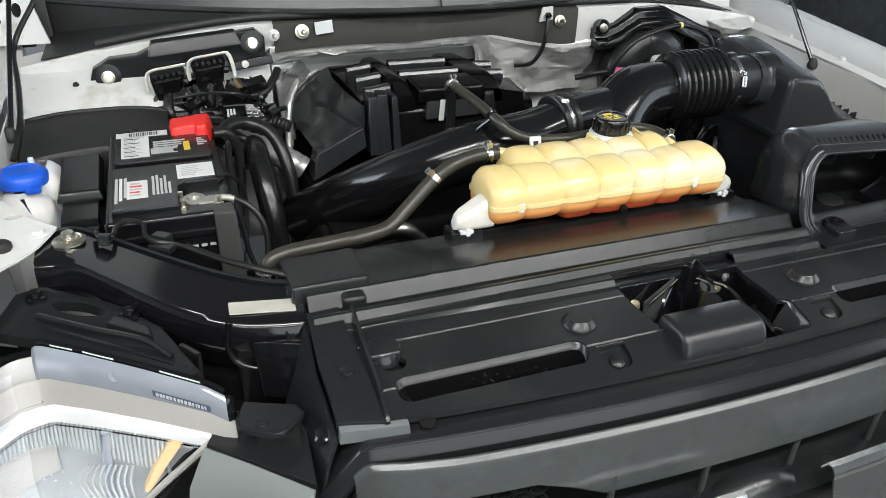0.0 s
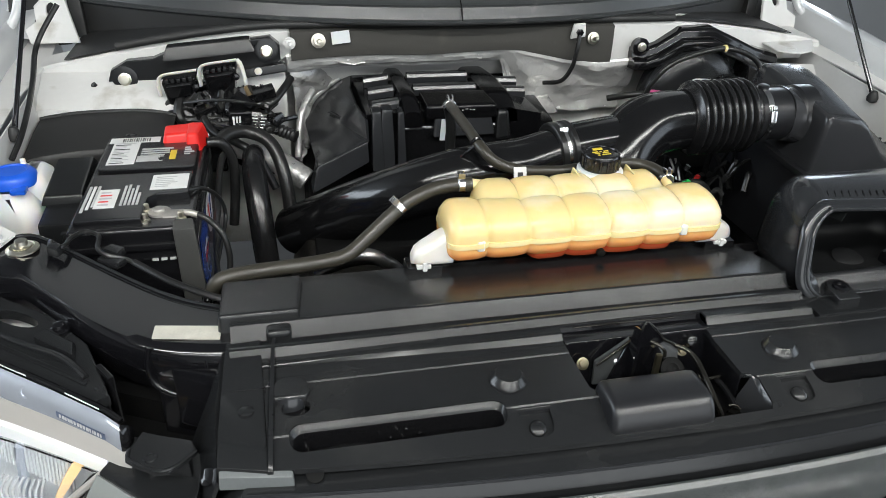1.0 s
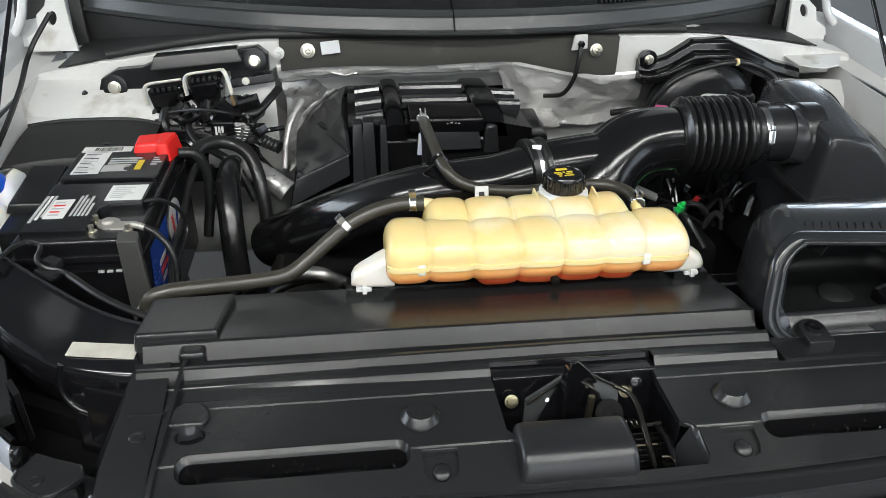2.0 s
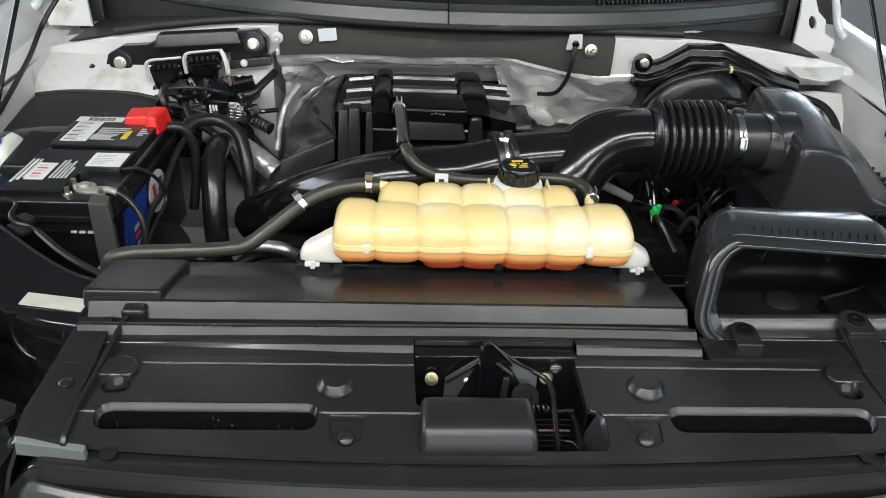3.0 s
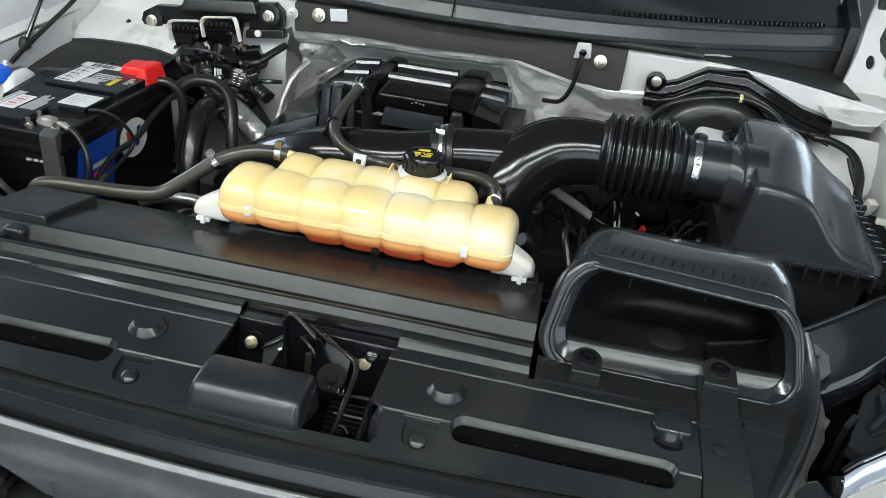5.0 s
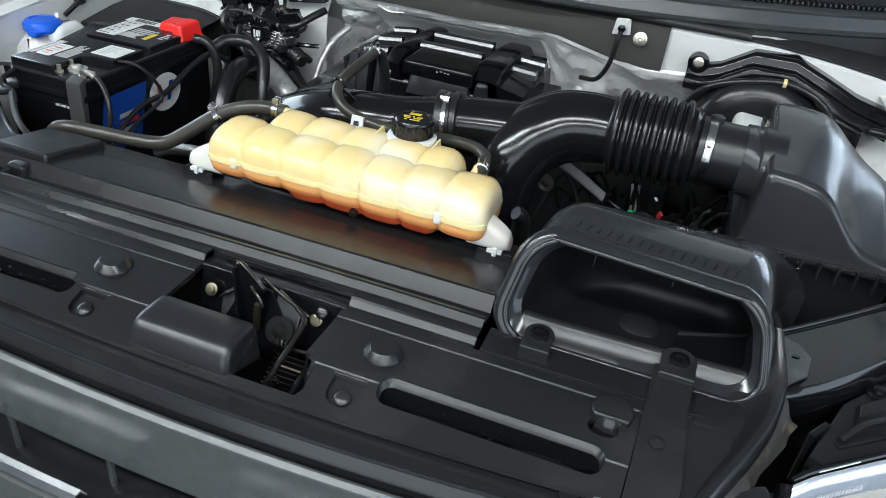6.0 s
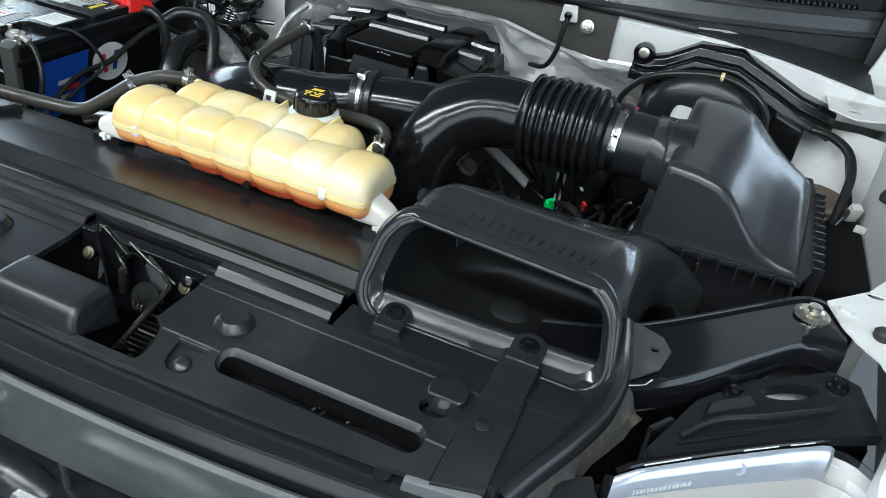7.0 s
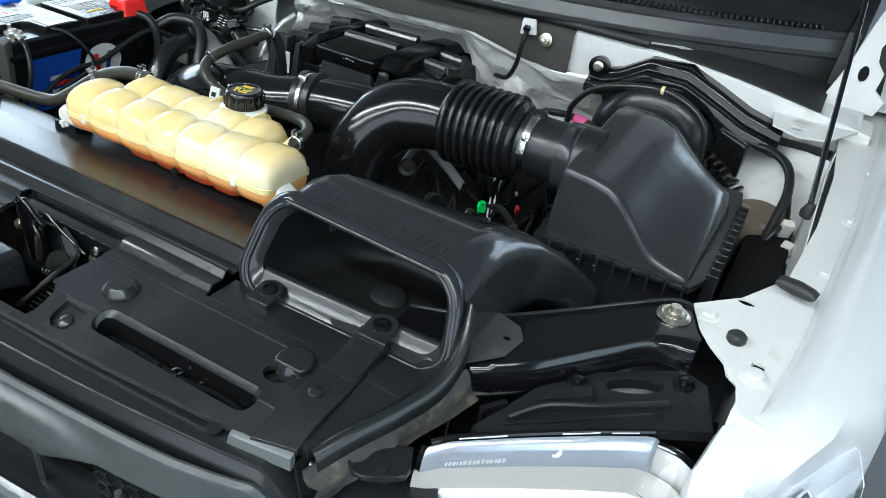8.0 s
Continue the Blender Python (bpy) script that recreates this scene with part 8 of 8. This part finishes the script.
def pipes():
    p = solid("vertical_duct", tube([(-0.456, 0.740, 1.066), (-0.456, 0.700, 1.074), (-0.455, 0.650, 1.060), (-0.450, 0.605, 1.010), (-0.446, 0.58, 0.95), (-0.44, 0.57, 0.86)], [0.019, 0.021, 0.0215, 0.0215, 0.0215, 0.0215], 20), BELLOWS, "fat black rubber duct beside the battery", "duct", (-0.44, 0.64, 0.9))
    solid("foil_sleeve", tube([(-0.36 - 0.007 * k, 0.74 + 0.003 * k, 1.005 + 0.0050 * k - 0.00011 * k * k) for k in range(21)], [0.0215 + 0.0012 * (k % 2) for k in range(21)], 18, 2), DULLFOIL, "crumpled silver foil heat sleeve", "heat sleeve", (-0.42, 0.76, 1.0))
    solid("foil_sleeve", tube([(-0.330, 0.93, 1.125), (-0.352, 0.90, 1.10), (-0.366, 0.87, 1.06), (-0.372, 0.84, 1.01)], 0.007, 12), DULLFOIL, "thin lead wrapped in foil", "heat sleeve", (-0.35, 0.88, 1.0))
    blanket = []
    hang = [((-0.372, 0.950, 1.184), (-0.214, 0.965, 1.176)), ((-0.375, 0.990, 1.150), (-0.222, 1.050, 1.142)), ((-0.372, 0.985, 1.110), (-0.285, 1.050, 1.098)), ((-0.368, 0.960, 1.070), (-0.330, 1.040, 1.066)), ((-0.366, 0.930, 1.030), (-0.345, 0.960, 1.040)), ((-0.366, 0.910, 0.98), (-0.350, 0.915, 0.99))]
    for j in range(41):
        v = j / 40 * 5
        i = min(4, int(v))
        row = []
        for k in range(25):
            u, w = k / 24, v - i
            a, b = (Vector(hang[i][0]).lerp(Vector(hang[i][1]), u), Vector(hang[i + 1][0]).lerp(Vector(hang[i + 1][1]), u))
            c = a.lerp(b, w)
            row.append(c + 1.5 * Vector((0.2, 0.9, 0.4)) * (crumple(c.x, c.z, 21) - 0.010))
        blanket.append(row)
    solid("foil_roll", tube([(-0.218, 0.985, 1.166), (-0.224, 1.045, 1.144), (-0.285, 1.042, 1.100), (-0.330, 1.03, 1.068), (-0.346, 0.96, 1.04), (-0.350, 0.915, 1.0)], [0.006, 0.008, 0.007, 0.009, 0.007, 0.006], 8, 5), DULLFOIL, "rolled edge of the silver blanket", "heat blanket", (-0.29, 0.92, 1.05), angle=60)
    solid("foil_blanket", shell(loft(blanket, (False, False), closed=False), 0.003), DULLFOIL, "crumpled silver blanket by the engine cover", "heat blanket", (-0.30, 0.9, 1.0), angle=16)
    flap = []
    for j in range(25):
        v = j / 24
        p, q = Vector((0.128, 1.105, 1.108)).lerp(Vector((0.198, 0.955, 1.040)), v), Vector((0.215, 1.070, 1.110)).lerp(Vector((0.240, 0.975, 1.030)), v)
        flap.append([p.lerp(q, k / 10) + Vector((0.4, 0.2, 0.8)) * (crumple(p.lerp(q, k / 10).x, p.lerp(q, k / 10).y, 14) - 0.006) for k in range(11)])
    solid("foil_flap", shell(loft(flap, (False, False), closed=False), 0.003), DULLFOIL, "loose grey foil flap beside the intake cover", "heat shield", (0.19, 1.03, 1.05), angle=16)
    solid("heater_pipe", tube([(-0.36, 0.40, 1.00), (-0.33, 0.375, 1.03), (-0.29, 0.36, 1.045), (-0.26, 0.355, 1.04), (-0.235, 0.37, 1.01), (-0.22, 0.38, 0.97)], 0.010, 12), ALU, "bent dull aluminium pipe below the hose", "pipe", (-0.29, 0.37, 0.97))
    solid("heater_pipe", tube([(-0.40, 0.36, 1.035), (-0.36, 0.345, 1.055), (-0.31, 0.338, 1.066), (-0.28, 0.335, 1.064), (-0.26, 0.34, 1.045)], 0.010, 12), ALU, "bent dull aluminium pipe below the hose", "pipe", (-0.33, 0.34, 1.03))
    sl = solid("sensor_lead", tube([(0.185, 0.600, 1.030), (0.196, 0.622, 1.058), (0.217, 0.633, 1.066), (0.267, 0.612, 1.055), (0.300, 0.594, 1.046), (0.321, 0.582, 1.040)], [0.007, 0.0075, 0.0085, 0.0085, 0.008, 0.0075], 14), SLEEVE, "sensor lead in a grey cloth sleeve", "wire", (0.26, 0.61, 1.0))
    part("bare_wire", tube([(0.318, 0.584, 1.041), (0.336, 0.578, 1.036), (0.353, 0.574, 1.030), (0.360, 0.574, 1.024)], 0.0026, 8), GLOSSY, sl)
    part("green_plug", join(turned(box(0.357, 0.371, 0.566, 0.580, 1.014, 1.030, 0.003), (0.364, 0.573, 1.022), rz=30, rx=15), turned(box(0.360, 0.368, 0.566, 0.574, 1.030, 1.038, 0.002), (0.364, 0.573, 1.022), rz=30, rx=15)), GREEN, sl, "small green plastic plug")
    solid("pipe_flange", turned_form((0.217, 0.562, 1.050), (0.4, -0.5, 0.7), [(0.014, 0), (0.016, 0.002), (0.016, 0.006), (0.009, 0.008), (0.009, 0.014)], 18), CASTING, "dull cast pipe flange below the duct", "flange", (0.217, 0.562, 1.05))
    for x, y, dx in ((0.369, 0.591, -0.012), (0.374, 0.592, -0.005)):
        solid("dipstick_rod", tube([(x, y, 0.99), (x + 0.5 * dx, y + 0.02, 1.03), (x + dx, y + 0.040, 1.055)], 0.0022, 8), ALU, "thin bare metal rod under the duct", "rod", (x, y, 0.99))
    h = thing("engine_wiring", "loose wires and plugs under the intake duct", "wiring", (0.40, 0.6, 0.96))
    random.seed(5)
    # most wires are DEEP, so the shade under the duct is in their colour
    for i in range(24):
        a = (0.26 + 0.0107 * i, 0.60 + random.uniform(-0.05, 0.05), 0.99 + random.uniform(-0.01, 0.02))
        c = (a[0] + random.uniform(-0.05, 0.06), a[1] + random.uniform(-0.05, 0.05), 1.03 + random.uniform(-0.02, 0.035))
        d = (c[0] + random.uniform(-0.05, 0.06), c[1] + random.uniform(-0.05, 0.05), 0.98)
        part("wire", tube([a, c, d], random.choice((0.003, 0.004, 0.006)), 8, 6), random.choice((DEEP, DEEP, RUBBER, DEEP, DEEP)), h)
    for x, y, z, m in ((0.400, 0.632, 1.032, STEEL), (0.391, 0.607, 1.028, DEEP), (0.414, 0.612, 1.018, REDINK), (0.445, 0.62, 1.02, DEEP), (0.47, 0.60, 1.02, SEAL)):
        part("plug", turned(box(x - 0.003, x + 0.003, y - 0.005, y + 0.005, z - 0.007, z + 0.007, 0.001), (x, y, z), rx=20, rz=35), m, h)
    solid("rubber_boot", tube([(0.212, 0.384, 1.080), (0.216, 0.388, 1.076), (0.222, 0.40, 1.06), (0.222, 0.41, 1.02)], [0.010, 0.012, 0.012, 0.012], 12), RUBBER, "black elbow boot near the coolant tank", "hose", (0.215, 0.39, 1.05))


def brake_corner():
    b = thing("brake_booster", "black brake booster with a white fluid bottle", "brake booster", (0.56, 0.90, 0.95))
    part("drum", turned_form((0.545, 0.955, 1.075), (0, -1, 0.05), [(0.118, 0), (0.122, 0.02), (0.124, 0.03), (0.120, 0.045), (0.104, 0.062), (0.08, 0.070), (0.03, 0.074)], 40), SATIN, b, "round gloss black drum")
    part("fluid_bottle", hexa([(0.490, 0.765, 1.05), (0.606, 0.765, 1.05), (0.606, 0.855, 1.05), (0.490, 0.855, 1.05), (0.496, 0.772, 1.146), (0.600, 0.772, 1.140), (0.600, 0.850, 1.144), (0.496, 0.850, 1.152)], 0.018, 4), NATURAL, b, "milky fluid bottle")
    part("bottle_cap", turned_form((0.568, 0.805, 1.142), (0, 0, 1), [(0.026, 0), (0.028, 0.002), (0.028, 0.014), (0.024, 0.018), (0.018, 0.0185), (0.016, 0.016), (0.004, 0.016)], 24), GLOSSY, b)
    c = thing("scuttle_bracket", "black pressed bracket bolted under the scuttle edge", "bracket", (0.58, 0.95, 1.14))
    spine = [(0.392, 0.94, 1.182), (0.420, 0.935, 1.182), (0.452, 0.935, 1.192), (0.505, 0.930, 1.226), (0.580, 0.925, 1.228), (0.640, 0.925, 1.204), (0.700, 0.925, 1.178), (0.745, 0.93, 1.166), (0.765, 0.93, 1.160)]
    rings = []
    for p in [Vector(q) for q in spine]:
        rings.append([(p.x, p.y + dy, p.z + dz) for dy, dz in ((0.05, 0.012), (0.004, 0.010), (-0.002, 0.004), (-0.005, -0.010), (-0.018, -0.014), (-0.021, -0.018), (-0.024, -0.034), (0.05, -0.040))])
    part("rail", bevelled(loft(rings), 0.0025, 2, 28), WETBLACK, c)
    part("ear", turned_form((0.410, 0.935, 1.196), (0, -1, 0.1), [(0.020, -0.01), (0.020, 0.004), (0.012, 0.006)], 18), BLACKPAINT, c)
    bolt(c, (0.410, 0.929, 1.197), 0.008, (0, -1, 0.1), ZINC, 1.3)
    part("rail_end", hexa([(0.66, 0.88, 1.09), (0.72, 0.88, 1.08), (0.72, 0.95, 1.08), (0.66, 0.95, 1.09), (0.665, 0.885, 1.160), (0.72, 0.885, 1.142), (0.72, 0.945, 1.142), (0.665, 0.945, 1.160)], 0.006), GLOSSY, c)
    for i in range(7):
        part("terminal_tab", turned(box(0.655 + 0.012 * i, 0.663 + 0.012 * i, 0.86, 0.90, 1.112 - 0.008 * i, 1.120 - 0.008 * i, 0.002), (0.68, 0.88, 1.10), rz=-20), BLACKPAINT, c)
    solid("vacuum_hose", tube([(0.396, 0.850, 1.105), (0.402, 0.842, 1.140), (0.432, 0.836, 1.180), (0.482, 0.834, 1.203), (0.558, 0.834, 1.216), (0.615, 0.826, 1.203), (0.647, 0.82, 1.174), (0.655, 0.82, 1.12)], 0.0060, 10), RUBBER, "thin black vacuum hose arching over the drum", "hose", (0.52, 0.82, 1.08))
    solid("hose_band", turned_form((0.556, 0.834, 1.2162), (1, 0, 0.0), [(0.0075, 0), (0.008, 0.001), (0.008, 0.005), (0.0075, 0.006)], 12), TANKRIM, "small cream band on the vacuum hose", "band", (0.556, 0.834, 1.21))
    pl = solid("sensor_lead", tube([(0.33, 0.90, 1.09), (0.37, 0.875, 1.105), (0.405, 0.862, 1.110), (0.45, 0.845, 1.105), (0.49, 0.83, 1.095)], 0.007, 10), RUBBER, "black sensor lead with a pink plug", "wire", (0.41, 0.86, 1.08))
    part("pink_plug", tube([(0.408, 0.860, 1.110), (0.420, 0.857, 1.110), (0.434, 0.852, 1.109)], 0.0105, 12), PINK, pl, "pink plug")
    part("grey_plug", tube([(0.436, 0.851, 1.108), (0.45, 0.846, 1.106), (0.464, 0.840, 1.103)], 0.010, 12), CASTING, pl)
    solid("wing_loom", tube([(0.735, 0.91, 1.140), (0.765, 0.895, 1.142), (0.795, 0.86, 1.135), (0.808, 0.82, 1.11), (0.805, 0.78, 1.07), (0.80, 0.74, 1.03)], 0.008, 12), RUBBER, "black taped cable along the inner wing", "cable", (0.78, 0.84, 1.03))
    solid("strut_dome", turned_form((0.782, 0.845, 1.00), (0, 0, 1), [(0.062, 0), (0.060, 0.03), (0.055, 0.046), (0.042, 0.054), (0.026, 0.057), (0.006, 0.057)], 30), RUST, "dusty brown suspension dome at the inner wing", "strut dome", (0.782, 0.845, 1.00))
    part("inner_wing", shell(loft([[(0.700, 1.012, 1.118), (0.760, 0.985, 1.126), (0.815, 0.945, 1.142), (0.862, 0.905, 1.150)], [(0.706, 0.975, 1.092), (0.764, 0.945, 1.100), (0.818, 0.905, 1.112), (0.860, 0.868, 1.120)], [(0.714, 0.925, 1.066), (0.772, 0.898, 1.068), (0.824, 0.868, 1.074), (0.862, 0.840, 1.080)], [(0.718, 0.900, 0.98), (0.776, 0.875, 0.98), (0.828, 0.850, 0.98), (0.864, 0.825, 0.98)]], (False, False), closed=False), 0.002), PRIMER, CAR, "white sheet of the inner wing", 40)
    pts = [(0.80, 0.88, 1.12), (0.815, 0.85, 1.085), (0.825, 0.80, 1.06), (0.815, 0.76, 1.07), (0.80, 0.74, 1.04)]
    solid("wing_cable", tube(pts, 0.0045, 10), RUBBER, "loose black cable along the inner wing", "cable", pts[-1])
    for x, y, z, rz in ((0.826, 0.77, 1.070, 20), (0.838, 0.73, 1.052, -15), (0.846, 0.70, 1.038, 35)):
        solid("wing_plug", join(turned(box(x - 0.009, x + 0.009, y - 0.008, y + 0.008, z - 0.016, z + 0.014, 0.003), (x, y, z), rx=20, rz=rz), tube([(x, y, z), (x - 0.004, y + 0.006, z - 0.03), (x - 0.012, y + 0.02, z - 0.06)], 0.004, 8)), EAR, "cream cable plug at the inner wing", "plug", (x, y, z - 0.06), "wing plugs")
    solid("wing_tray", hexa([(0.76, 0.50, 0.95), (0.845, 0.50, 0.95), (0.845, 0.78, 0.95), (0.76, 0.78, 0.95), (0.77, 0.51, 1.06), (0.842, 0.51, 1.07), (0.842, 0.77, 1.06), (0.77, 0.77, 1.04)], 0.01), DEEP, "black tray between filter box and wing", "tray", (0.80, 0.64, 0.95))
    part("scuttle_side", shell(loft([[(x, 0.952 + 0.05 * max(0, -x - 0.6), 1.168), (x, 0.925 + 0.03 * max(0, -x - 0.6), 1.158), (x, 0.885, 1.146 - 0.02 * (x + 0.86)), (x, 0.855, 1.130 - 0.06 * (x + 0.86)), (x, 0.845, 1.08 - 0.1 * (x + 0.86)), (x, 0.845, 0.95)] for x in [-0.86 + 0.032 * i for i in range(9)]], (False, False), closed=False), 0.002), PRIMER, CAR, "rounded white panel below the bulkhead ledge")


def small_marks():
    solid("foil_sticker", turned(plate([(-0.564, 0.128), (-0.488, 0.120), (-0.487, 0.146), (-0.563, 0.153)], lambda x, y: 1.0975 - 0.06 * (x + 0.5), lambda x, y: 1.0987 - 0.06 * (x + 0.5)), (-0.526, 0.137, 1.1)), STICKER, "creased foil sticker on the tie bar", "sticker", (-0.526, 0.137, 1.098))
    solid("bonnet_cable", tube([(-0.60, 0.275, 1.120), (-0.55, 0.232, 1.112), (-0.50, 0.200, 1.106), (-0.45, 0.190, 1.09)], 0.0045, 8), RUBBER, "black release cable along the tie bar", "cable", (-0.53, 0.23, 1.10))
    solid("cable_guide", turned(box(-0.652, -0.618, 0.282, 0.302, 1.112, 1.122, 0.004), (-0.64, 0.28, 1.12), rz=-35), SATIN, "black cable guide on the tie bar", "guide", (-0.64, 0.28, 1.11))
    loop = solid("cable_loop", tube([(-0.706, 0.318, 1.136), (-0.702, 0.300, 1.140), (-0.692, 0.292, 1.140), (-0.684, 0.300, 1.139), (-0.682, 0.322, 1.137), (-0.668, 0.338, 1.136), (-0.650, 0.330, 1.133), (-0.648, 0.306, 1.128), (-0.636, 0.292, 1.124), (-0.610, 0.286, 1.118), (-0.58, 0.262, 1.112)], 0.0032, 8, 5), RUBBER, "black cable looped beside the tie bar bolt", "cable", (-0.66, 0.31, 1.12))
    part("loop_clip", turned(box(-0.703, -0.687, 0.286, 0.298, 1.130, 1.144, 0.003), (-0.695, 0.292, 1.137), rz=-20), SATIN, loop)
    part("loop_clip", turned(box(-0.640, -0.616, 0.296, 0.312, 1.116, 1.128, 0.003), (-0.628, 0.304, 1.12), rz=-35), SATIN, loop)
    solid("shroud_label", turned(box(-0.330, -0.280, 0.2715, 0.2735, 1.060, 1.074), (-0.31, 0.272, 1.066), rx=-20), PAPER, "small red and white warning label", "label", (-0.31, 0.272, 1.06))
    solid("wing_cable", tube([(-0.80, 0.96, 1.30), (-0.835, 0.94, 1.25), (-0.846, 0.91, 1.22), (-0.838, 0.84, 1.195), (-0.830, 0.75, 1.17), (-0.83, 0.68, 1.145), (-0.84, 0.64, 1.12)], 0.005, 8), RUBBER, "loose black cable along the inner wing", "cable", (-0.83, 0.8, 1.12))


coolant_tank()
hoses()
intake()
air_box()
scoop()
battery()
battery_cables()
washer_tank()
fuse_box()
bulkhead_bracket()
engine()
pipes()
brake_corner()
small_marks()
